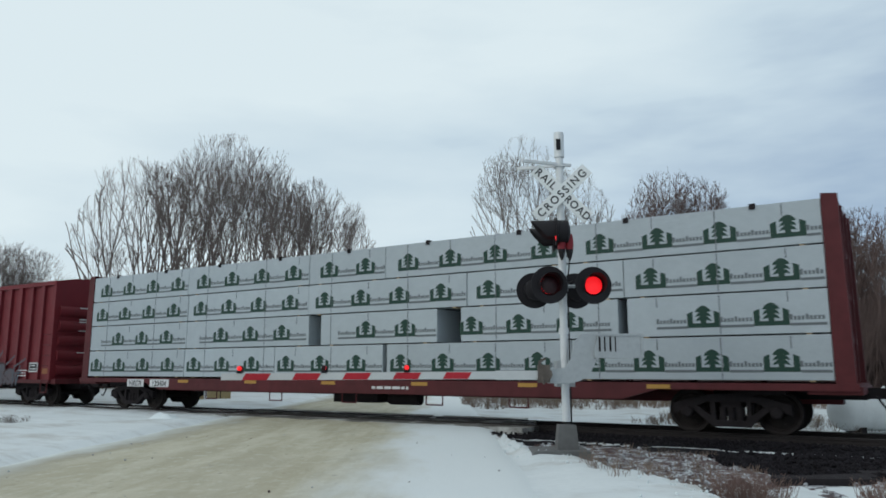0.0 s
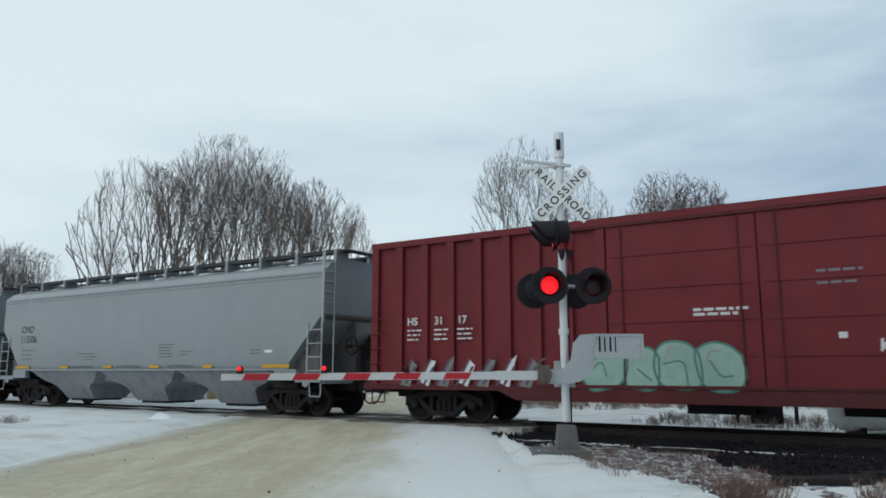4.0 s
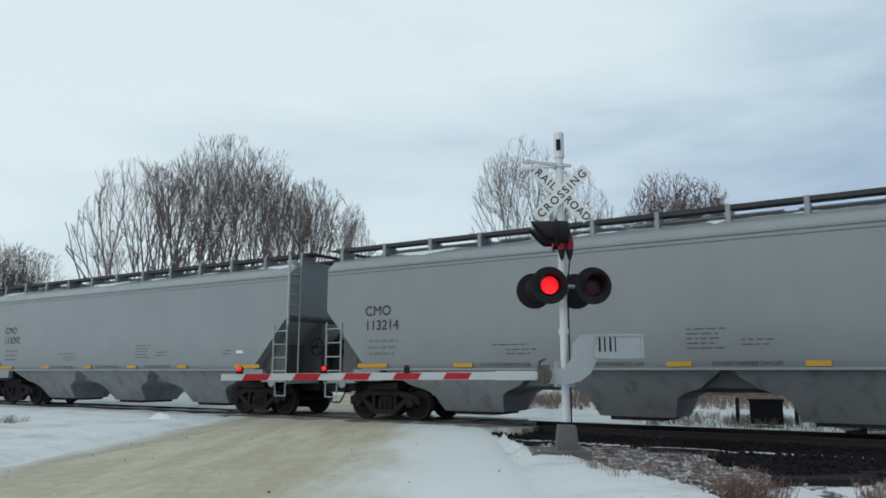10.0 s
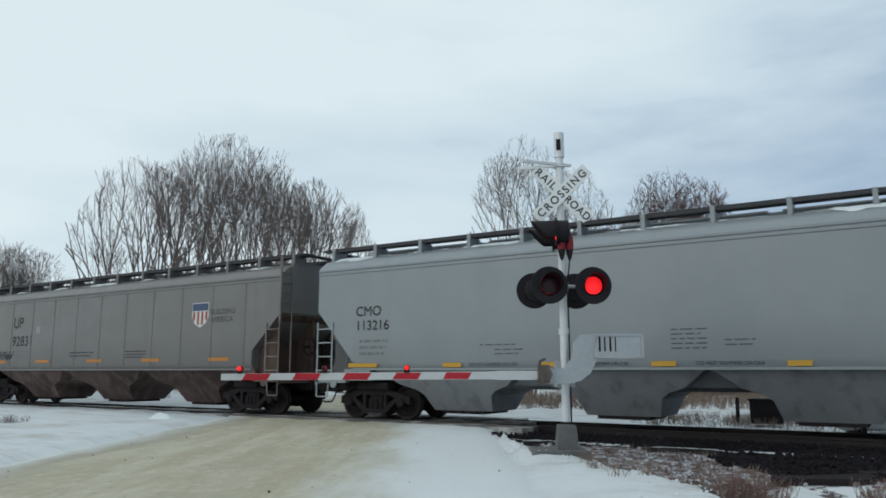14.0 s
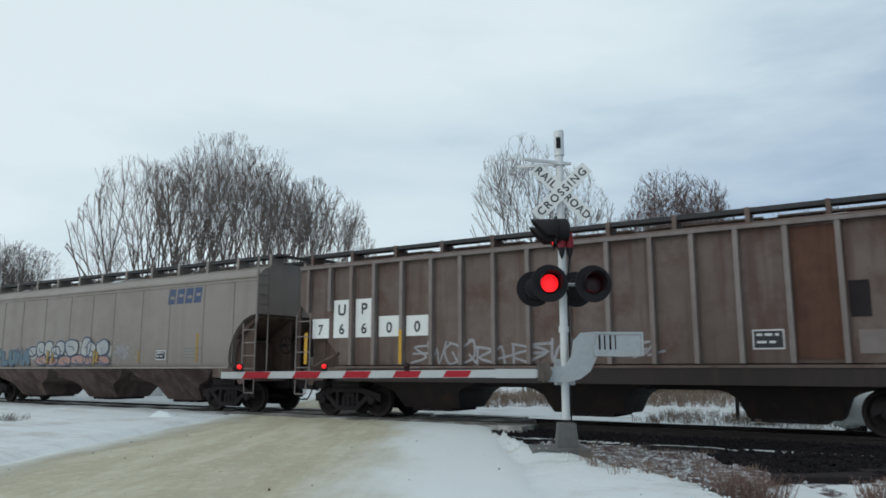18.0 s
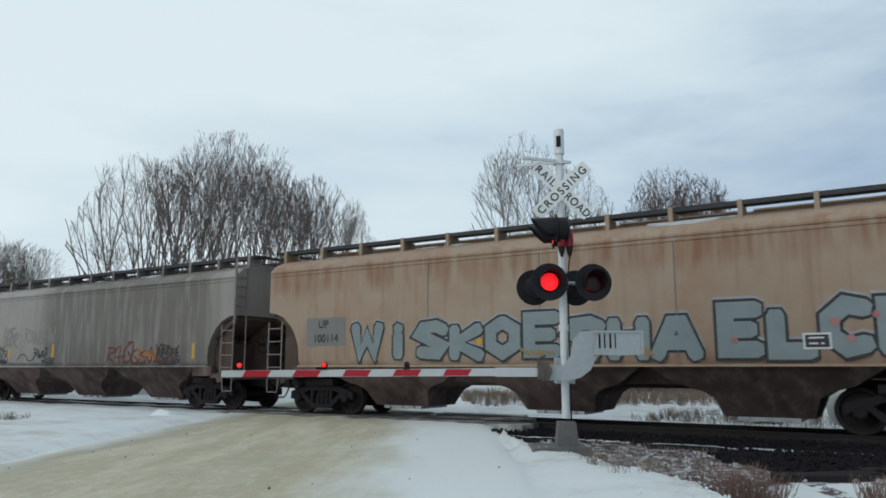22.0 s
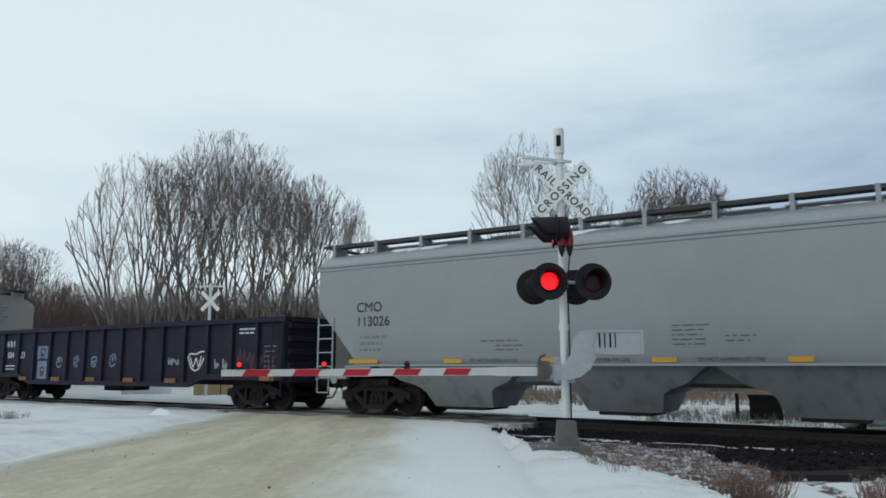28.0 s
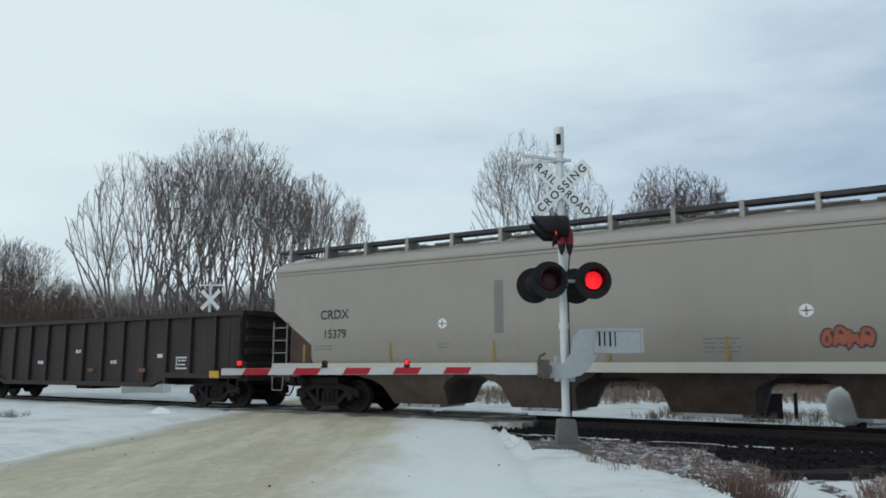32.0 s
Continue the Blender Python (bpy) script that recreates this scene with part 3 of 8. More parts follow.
for k in range(1, 118):
    x = -46 + k * 0.52
    if -18.6 < x < -8.9:
        continue
    o = tie.copy(); scene.collection.objects.link(o)
    o.location = (x + 0.03 * wobble(k, 0, 3.3), YT + 0.04 * wobble(k, 5, 3.3), 0.012 * wobble(k, 9, 2.1))
# timber and asphalt panels of the crossing
bm = bmesh.new()
for y0, y1 in ((YT - 1.75, YT - 0.84), (YT - 0.66, YT + 0.66), (YT + 0.84, YT + 1.75)):
    secs = []
    for x in np.arange(-19.2, -8.2, 0.5):
        sh = (YT - 0.5 * (y0 + y1)) * 0.6
        secs.append([(x + sh, y0, -0.2), (x + sh, y0, 0.012 + 0.01 * wobble(x, y0)), (x + sh, y1, 0.012 + 0.01 * wobble(x, y1)), (x + sh, y1, -0.2)])
    loft(bm, secs)
part("crossing_panel", bm, paint("worn_crossing", (0.10, 0.095, 0.09), (0.2, 0.19, 0.17), 0.85, grain=2.5, amount=0.7, bump=0.5, patch=(0.62, 0.62, 0.6), patches=0.8, patch_size=0.9), track, "dark crossing surface with trodden snow")


def scatter_stones(name, n, spot, size, material, label, seed, category="stones"):
    rnd = random.Random(seed)
    base = bmesh.new()
    bmesh.ops.create_icosphere(base, subdivisions=1, radius=1)
    bv = np.array([v.co for v in base.verts]); bf = np.array([[v.index for v in f.verts] for f in base.faces]); base.free()
    vs, fs = [], []
    for i in range(n):
        p = spot(rnd)
        if p is None:
            continue
        s = size * (0.5 + rnd.random())
        r = Euler((rnd.random() * 6, rnd.random() * 6, rnd.random() * 6)).to_matrix()
        m = np.array(r @ Matrix.Diagonal((s, s * (0.6 + 0.5 * rnd.random()), s * (0.45 + 0.4 * rnd.random()))))
        vs.append(bv @ m.T + np.array(p)); fs.append(bf + 12 * (len(vs) - 1))
    me = bpy.data.meshes.new(name)
    me.from_pydata(np.concatenate(vs).tolist(), [], np.concatenate(fs).tolist())
    me.materials.append(material)
    return tagged(new(name, me), label, category, kind="stuff")


def ballast_spot(r):
    x = r.uniform(-9.2, 9)
    u = r.random()
    y = YT - 0.95 - u * 2.1
    if u > 0.95 and r.random() < 0.5:
        y -= r.random() * 0.8
    return (x, y, -0.12 - max(0, u * 2.1 - 0.8) * 0.17 + 0.015)


def soil_spot(r):
    lat, far = r.uniform(1.8, 9), r.uniform(7.5, 17)
    if not is_soil(lat, far) or ground_kind(lat, far) == 2:
        return None
    return tuple(at(lat, far, ground_height(lat, far) + 0.01))


def cinder_spot(r):
    lat, far = r.uniform(4.0, 9), r.uniform(9.6, 14)
    if not (is_cinder(lat, far) and is_soil(lat, far)):
        return None
    return tuple(at(lat, far, ground_height(lat, far) + 0.02))


def crumb_spot(r):
    far = r.uniform(6.5, 15)
    lat = bank(far) + r.gauss(-0.1, 0.28)
    return tuple(at(lat, far, ground_height(lat, far) + 0.01))


def clod_spot(r):
    lat, far = r.uniform(-6.2, 1.0), r.uniform(6, 16)
    return tuple(at(lat, far, 0.008))


scatter_stones("ballast_stones", 5200, ballast_spot, 0.034, STONE, "loose dark ballast stones beside the rail", 3)
scatter_stones("cinder_lumps", 1800, cinder_spot, 0.05, STONE, "black cinder lumps beside the dumped ties", 8)
scatter_stones("soil_clods", 1500, soil_spot, 0.035, SOIL, "frozen clods of brown soil on the verge", 4, "soil")
scatter_stones("snow_crumbs", 170, crumb_spot, 0.02, CLEAN_SNOW, "crumbs of ploughed snow along the verge", 5, "snow")
scatter_stones("road_crumbs", 36, clod_spot, 0.014, SOIL, "dark crumbs of ice and sand on the road", 6, "dirt")
# low heap of ploughed snow by the crossing
heap = at(-7.7, 20.8)
bm = bmesh.new()
rows = []
for j in range(9):
    r = j / 8
    rows.append([])
    for i in range(24):
        w = 2 * math.pi * i / 24
        k = 1 + 0.28 * wobble(math.cos(w), math.sin(w), 1.3, 4)
        z = 0.24 * (1 - r * r) * (1 + 0.5 * wobble(math.cos(w) * r, math.sin(w) * r, 3.1, 8)) - 0.06
        rows[-1].append(bm.verts.new((heap.x + 0.62 * r * k * math.cos(w) + 1e-3 * math.cos(w), heap.y + 0.42 * r * k * math.sin(w) + 1e-3 * math.sin(w), heap.z + z)))
for p, q in zip(rows, rows[1:]):
    for i in range(24):
        bm.faces.new((p[i], q[i], q[(i + 1) % 24], p[(i + 1) % 24]))
bm.faces.new(rows[0])
tagged(part("snow_heap", bm, CLEAN_SNOW, smooth=True), "low heap of ploughed snow by the crossing", "snow heap", kind="stuff")

# ---- the crossing signal ----
signal = thing("crossing_signal", "white railroad crossing mast with crossbuck, red lamps and lowered gate", "crossing signal",
               m=Matrix.Translation(at(1.985, 12.19, -0.02)) @ Matrix.Rotation(radians(YAW), 4, "Z"))
bm = bmesh.new()
lathe(bm, [(0.066, 0.55), (0.064, 4.9), (0.064, 4.94)], axis="z", seg=20)
lathe(bm, [(0.085, 1.95), (0.085, 2.05)], axis="z", seg=20)
part("pole", bm, ALUM, signal, "weathered white metal pole", smooth=True)
bm = bmesh.new()
lathe(bm, [(0.05, 4.92), (0.084, 4.95), (0.086, 5.33), (0.078, 5.385), (0.03, 5.39)], axis="z", seg=24)
bell = part("bell", bm, ALUM, signal, "grey cylindrical warning bell", smooth=True)
bm = bmesh.new()
box(bm, -0.06, 0.012, -0.10, -0.07, 5.06, 5.25)
part("bell_opening", bm, BLACK, bell, "dark sound opening", bevel=0.01)
bm = bmesh.new()
for x0, y0, x1, y1 in ((-0.66, -0.24, 0.20, 0.05), (-0.70, 0.26, 0.14, 0.02)):
    d = Vector((x1 - x0, y1 - y0)).normalized() * 0.022
    loft(bm, [[(x - d.y * q, y + d.x * q, z) for q, z in ((-1, 4.80), (1, 4.80), (1, 4.845), (-1, 4.845))] for x, y in ((x0, y0), (x1, y1))])
box(bm, -0.09, 0.09, -0.09, 0.12, 4.775, 4.79)
part("bracket", bm, ALUM, signal, "pair of thin white bracket bars", bevel=0.006)
bm = bmesh.new()
prism(bm, [(-0.20, 0.0), (0.20, 0.0), (0.17, 0.14), (0.13, 0.5), (-0.13, 0.5), (-0.17, 0.14)], -0.17, 0.17)
part("base", bm, CONCRETE, signal, "grey cast base of the mast", bevel=0.02)
bm = bmesh.new()
prism(bm, [(-0.66, 0.0), (0.34, 0.0), (0.30, 0.125), (-0.56, 0.125)], -0.42, 0.36)
part("footing", bm, CONCRETE, signal, "dark concrete footing slab", bevel=0.03)
for k, words in ((1, "CROSSING"), (-1, "RAIL ROAD")):
    bm = bmesh.new()
    box(bm, -0.61, 0.61, -0.008, 0.008, -0.114, 0.114)
    blade = part("crossbuck_blade", bm, SIGNWHITE, signal, "white crossbuck blade with black letters", bevel=0.004)
    blade.matrix_local = Matrix.Translation((0.01, -0.085 - 0.02 * (k > 0), 4.30)) @ Matrix.Rotation(radians(-44 * k), 4, "Y")
    flat_on = lambda x: Matrix.Translation((x, -0.0095, -0.062)) @ Matrix.Rotation(radians(90), 4, "X")
    if k > 0:
        lettering("lettering", words, 0.185, INK, blade, flat_on(0), squeeze=1.0, bold=0.004, apart=1.32)
    else:
        lettering("lettering", "RAIL", 0.185, INK, blade, flat_on(-0.36), squeeze=1.0, bold=0.004, apart=1.2)
        lettering("lettering", "ROAD", 0.185, INK, blade, flat_on(0.36), squeeze=0.95, bold=0.004, apart=1.1)

FLIPS = []   # lenses that turn between their lit and dark side: (object, lit first half?)


def lamp_head(parent, m, phase, lit=LIT, visor=0.24, disc=0.30):
    """A round black lamp: background disc, housing behind it, visor before it, and a lens that turns its lit side forward."""
    bm = bmesh.new()
    seg = 28
    lathe_open = [(disc, 0.012), (disc + 0.005, 0.0), (disc, -0.012), (0.175, -0.012), (0.165, 0.01), (0.165, 0.17), (0.09, 0.20), (0.02, 0.205), (0.02, 0.225), (0.10, 0.22), (0.185, 0.18), (0.185, 0.02), (disc, 0.012)]
    rings = [[bm.verts.new((r * math.cos(2 * math.pi * i / seg), h, r * math.sin(2 * math.pi * i / seg))) for i in range(seg)] for r, h in lathe_open]
    for p, q in zip(rings, rings[1:]):
        for i in range(seg):
            j = (i + 1) % seg
            bm.faces.new((p[i], p[j], q[j], q[i]))
    n = 18
    for r in (0.178, 0.184):
        arc = []
        for i in range(n + 1):
            w = radians(-35 + 250 * i / n)
            cut = 0.35 + 0.65 * math.sin(math.pi * i / n)
            arc.append((bm.verts.new((r * math.cos(w), -0.012, r * math.sin(w))), bm.verts.new((r * math.cos(w), -0.012 - visor * cut, r * math.sin(w)))))
        for a, b in zip(arc, arc[1:]):
            bm.faces.new((a[0], b[0], b[1], a[1]))
    head = part("lamp_head", bm, BLACK, parent, "round black lamp with visor", smooth=True)
    head.matrix_local = m
    bm = bmesh.new()
    lathe(bm, [(0.05, -0.024), (0.11, -0.016), (0.145, -0.004), (0.145, 0.004), (0.11, 0.016), (0.05, 0.024)], axis="y", seg=24)
    lens = part("lens", bm, lit, head, "red lens", smooth=True)
    lens.data.materials.append(UNLIT)
    for f in lens.data.polygons:
        f.material_index = 1 if f.center.y > 0 else 0
    lens.location = (0, 0.0, 0)
    FLIPS.append((lens, phase))
    return head


arm_turn = Matrix.Rotation(radians(5), 4, "Z")
bm = bmesh.new()
tube(bm, arm_turn @ Vector((-0.42, 0, 2.74)), arm_turn @ Vector((0.42, 0, 2.74)), 0.03, seg=10)
lathe(bm, [(0.09, 2.66), (0.09, 2.82)], axis="z", seg=16)
for s in (-1, 1):
    for d in (-1, 1):
        tube(bm, arm_turn @ Vector((s * 0.34, 0, 2.74)), arm_turn @ Vector((s * 0.34, d * 0.16, 2.72)), 0.035, seg=8)
part("crossarm", bm, GALV, signal, "grey lamp crossarm with couplings")
for s in (-1, 1):
    lamp_head(signal, arm_turn @ Matrix.Translation((s * 0.36 + 0.06, -0.34, 2.72)), s)
    lamp_head(signal, arm_turn @ Matrix.Translation((s * 0.36 - 0.05, 0.34, 2.70)) @ Matrix.Rotation(radians(180), 4, "Z"), s)
# the upper pair looks along the side road
side_turn = Matrix.Rotation(radians(-94), 4, "Z")
bm = bmesh.new()
tube(bm, side_turn @ Vector((-0.42, 0.0, 3.62)), side_turn @ Vector((0.42, 0.0, 3.62)), 0.03, seg=10)
lathe(bm, [(0.09, 3.54), (0.09, 3.72)], axis="z", seg=16)
part("crossarm", bm, GALV, signal, "grey upper lamp crossarm")
for s in (-1, 1):
    lamp_head(signal, side_turn @ Matrix.Translation((s * 0.335, -0.11, 3.60)), s, visor=0.40, disc=0.225)
# Added red drops with black tips, in place of visors lit red inside.
for x, y, k in ((-0.05, -0.30, 0.0), (0.085, -0.26, 0.0)):
    bm = bmesh.new()
    lathe(bm, [(0.062, 3.30), (0.07, 3.40), (0.066, 3.50), (0.05, 3.57)], origin=(x, y, 0), axis="z", seg=14)
    droop = part("side_light", bm, DROPRED, signal, "drooping dark red shape under the upper lamps", smooth=True)
    bm = bmesh.new()
    lathe(bm, [(0.012, 3.13), (0.040, 3.20), (0.060, 3.29), (0.064, 3.31)], origin=(x, y, 0), axis="z", seg=14)
    part("lens_tip", bm, BLACK, droop, "pointed black lower end", smooth=True)
bm = bmesh.new()
tube(bm, (0.09, 0.03, 0.5), (0.09, 0.03, 2.6), 0.012, seg=6)
bar(bm, [(0.05, 0.05, 3.5), (0.13, 0.0, 3.2), (0.09, 0.0, 2.85)], 0.012)
part("conduit", bm, BLACK, signal, "thin black cable conduit")

# gate: arm, curved support, counterweight
bm = bmesh.new()
box(bm, -0.13, 0.16, -0.02, 0.32, 1.10, 1.52)
part("mechanism_case", bm, GALV, signal, "grey gate mechanism case", bevel=0.02)
bm = bmesh.new()
prism(bm, [(-0.33, 1.16), (-0.33, 1.38), (-0.05, 1.40), (0.06, 1.55), (0.10, 1.80), (0.22, 1.93), (0.50, 1.95), (0.50, 1.72), (0.46, 1.52), (0.36, 1.32), (0.20, 1.20), (0.0, 1.15)], -0.30, -0.25)
part("gate_support", bm, GALV, signal, "curved galvanised gate support plate", bevel=0.008)
bm = bmesh.new()
prism(bm, [(0.42, 1.68), (0.50, 1.94), (1.20, 1.94), (1.20, 1.56), (0.86, 1.55), (0.42, 1.56)], -0.36, -0.20)
cw = part("counterweight", bm, GALV, signal, "galvanised ribbed counterweight", bevel=0.01)
for x, w in ((0.49, 0.03), (0.575, 0.022), (0.66, 0.03), (0.745, 0.02)):
    bm = bmesh.new()
    box(bm, x, x + w, -0.366, -0.352, 1.66, 1.89)
    part("weight_slot", bm, GRIME, cw, "dark narrow slot")
bm = bmesh.new()
box(bm, 0.44, 1.20, -0.378, -0.361, 1.905, 1.94)
box(bm, 1.165, 1.20, -0.378, -0.361, 1.57, 1.905)
part("weight_flange", bm, GALV, cw, "raised rim", bevel=0.004)
bm = bmesh.new()
lathe(bm, [(0.10, -0.40), (0.10, -0.20)], origin=(-0.36, 0, 1.30), axis="y", seg=18)
box(bm, -0.48, -0.30, -0.39, -0.24, 1.17, 1.45)
bar(bm, [(-0.40, -0.4, 1.15), (-0.46, -0.36, 1.50), (-0.36, -0.36, 1.55)], 0.02)
part("arm_clamp", bm, paint("rusty_clamp", (0.15, 0.13, 0.115), (0.05, 0.04, 0.035), 0.7, 0.2, grain=9, amount=0.9), signal, "rusty grey arm clamp", bevel=0.006)

ARM0, ARM1 = -0.45, -5.50


def arm_z(x):
    return 1.29 - 0.03 * (x - ARM0) / (ARM1 - ARM0)


bm = bmesh.new()
loft(bm, [[(x, -0.325, arm_z(x) - h), (x, -0.275, arm_z(x) - h), (x, -0.275, arm_z(x) + h), (x, -0.325, arm_z(x) + h)] for x, h in ((ARM0, 0.063), (-3.0, 0.058), (ARM1, 0.052))])
gate = part("gate_arm", bm, ARMWHITE, signal, "lowered white gate arm with red stripes", bevel=0.004)
for k in range(5):
    x0 = -5.17 + k * 0.795
    bm = bmesh.new()
    lo, hi = arm_z(x0) - 0.052, arm_z(x0) + 0.052
    prism(bm, [(x0, lo), (x0 + 0.40, lo), (x0 + 0.46, hi), (x0 + 0.06, hi)], -0.3285, -0.3245)
    part("red_stripe", bm, REDTAPE, gate)
bm = bmesh.new()
box(bm, -1.15, -0.5, -0.335, -0.265, arm_z(-1) - 0.072, arm_z(-1) + 0.072)
part("arm_sleeve", bm, ARMWHITE, gate, "white sleeve joint", bevel=0.004)
for x, phase in ((-5.21, 0), (-3.87, -1), (-2.56, 1)):
    z = arm_z(x) + 0.062
    bm = bmesh.new()
    box(bm, x - 0.045, x + 0.045, -0.34, -0.26, z - 0.01, z + 0.03)
    tube(bm, (x, -0.26, z + 0.065), (x, -0.30, z + 0.065), 0.05, seg=14)
    part("gate_lamp", bm, BLACK, gate, "small lamp holder on the arm")
    bm = bmesh.new()
    lathe(bm, [(0.016, -0.026), (0.037, -0.012), (0.037, 0.012), (0.016, 0.026)], axis="y", seg=14)
    lens = part("gate_lens", bm, LIT_SMALL, gate, "red marker lens", smooth=True)
    lens.location = (x, -0.345, z + 0.068)
    if phase:
        lens.data.materials.append(UNLIT)
        for f in lens.data.polygons:
            f.material_index = 1 if f.center.y > 0 else 0
        FLIPS.append((lens, phase))

# ---- the train ----
WR = 0.457           # wheel radius
NEAR = -1.59         # near side of a car body
WHEELS = []          # wheelsets with the car they belong to


def truck_meshes():
    bm = bmesh.new()
    for s in (-1, 1):
        y0, y1 = s * 0.92, s * 1.10
        y0, y1 = min(y0, y1), max(y0, y1)
        # cast side frame with openings left between its members
        prism(bm, [(-1.18, 0.40), (-1.18, 0.62), (-0.90, 0.70), (-0.42, 0.82), (0.42, 0.82), (0.90, 0.70), (1.18, 0.62), (1.18, 0.40), (0.98, 0.50), (0.80, 0.52), (0.48, 0.66), (-0.48, 0.66), (-0.80, 0.52), (-0.98, 0.50)], y0, y1)
        prism(bm, [(-0.80, 0.53), (-0.66, 0.57), (-0.28, 0.28), (0.28, 0.28), (0.66, 0.57), (0.80, 0.53), (0.36, 0.15), (-0.36, 0.15)], y0, y1)
        for x in (-0.40, 0.32):
            box(bm, x, x + 0.09, y0, y1, 0.22, 0.72)
        for x in (-0.17, 0.0, 0.17):
            lathe(bm, [(0.072, 0.28), (0.078, 0.36), (0.072, 0.44), (0.078, 0.50), (0.07, 0.55)], origin=(x, s * 1.0, 0), axis="z", seg=10)
        for x in (-0.889, 0.889):
            lathe(bm, [(0.13, s * 0.95), (0.13, s * 1.13), (0.10, s * 1.16), (0.05, s * 1.165)], origin=(x, 0, WR), axis="y", seg=14)
    box(bm, -0.20, 0.20, -1.02, 1.02, 0.55, 0.78)
    lathe(bm, [(0.24, 0.76), (0.24, 0.90)], axis="z", seg=14)
    for x in (-0.42, 0.42):
        box(bm, x - 0.05, x + 0.05, -0.9, 0.9, 0.33, 0.42)
    frame_mesh = part("truck", bm, GRIME)
    bm = bmesh.new()
    for s in (-1, 1):
        lathe(bm, [(0.11, s * 0.69), (0.13, s * 0.80), (0.17, s * 0.79), (0.34, s * 0.735), (0.39, s * 0.80), (WR, s * 0.80), (WR - 0.005, s * 0.72), (WR + 0.025, s * 0.685), (WR + 0.02, s * 0.665), (0.38, s * 0.665), (0.16, s * 0.66)], axis="y", seg=28)
        for i in range(5):
            w = 2 * math.pi * i / 5
            tube(bm, (0.24 * math.cos(w), s * 0.74, 0.24 * math.sin(w)), (0.24 * math.cos(w), s * 0.79, 0.24 * math.sin(w)), 0.035, seg=6)
    tube(bm, (0, -1.12, 0), (0, 1.12, 0), 0.08, seg=12)
    axle_mesh = part("wheelset", bm, WHEEL, smooth=True)
    a, b = frame_mesh.data, axle_mesh.data
    bpy.data.objects.remove(frame_mesh); bpy.data.objects.remove(axle_mesh)
    return a, b


TRUCK_ME, WHEEL_ME = truck_meshes()


def add_trucks(car, xs, labels=True):
    for x in xs:
        t = new("truck", TRUCK_ME)
        t.parent = car
        t.location = (x, 0, 0)
        tagged(t, "dark grimy four-wheel truck frame")
        for dx in (-0.889, 0.889):
            w = new("wheelset", WHEEL_ME)
            w.parent = t
            w.location = (dx, 0, WR)
            WHEELS.append((w, car, dx))


def couplers(car, half, sill):
    for s in (-1, 1):
        bm = bmesh.new()
        x1 = s * half
        a, b = sorted((x1 - s * 0.95, x1 - s * 0.22))
        box(bm, a, b, -0.09, 0.09, 0.74, 0.96)
        prism(bm, [(x1 - s * 0.30, 0.68), (x1 - s * 0.30, 1.02), (x1 + s * 0.03, 1.0), (x1 + s * 0.05, 0.70)], -0.18, 0.13)
        a, b = sorted((x1 - s * 3.6, x1 - s * 0.62))
        box(bm, a, b, -0.28, 0.28, 0.72, sill)
        a, b = sorted((x1 - s * 3.0, x1 - s * 2.0))
        box(bm, a, b, -1.25, 1.25, 0.82, 0.99)
        part("coupler", bm, GRIME, car, "dark knuckle coupler", bevel=0.012)
        bm = bmesh.new()
        pts = [Vector((x1 - s * 0.45, -0.30, 0.80))]
        for i in range(1, 9):
            k = i / 8
            pts.append(Vector((x1 - s * 0.45 + s * 0.47 * k, -0.30 + 0.1 * k, 0.80 - 0.42 * math.sin(math.pi * 0.62 * k))))
        bar(bm, pts, 0.024)
        part("air_hose", bm, BLACK, car, "hanging black air hose")


def ladder(bm, x0, x1, y, z0, z1, rungs, r=0.018):
    for x in (x0, x1):
        tube(bm, (x, y, z0), (x, y, z1), r * 1.25, seg=6)
    for i in range(rungs):
        z = z0 + (z1 - z0) * (i + 0.5) / rungs
        tube(bm, (x0, y, z), (x1, y, z), r, seg=6)


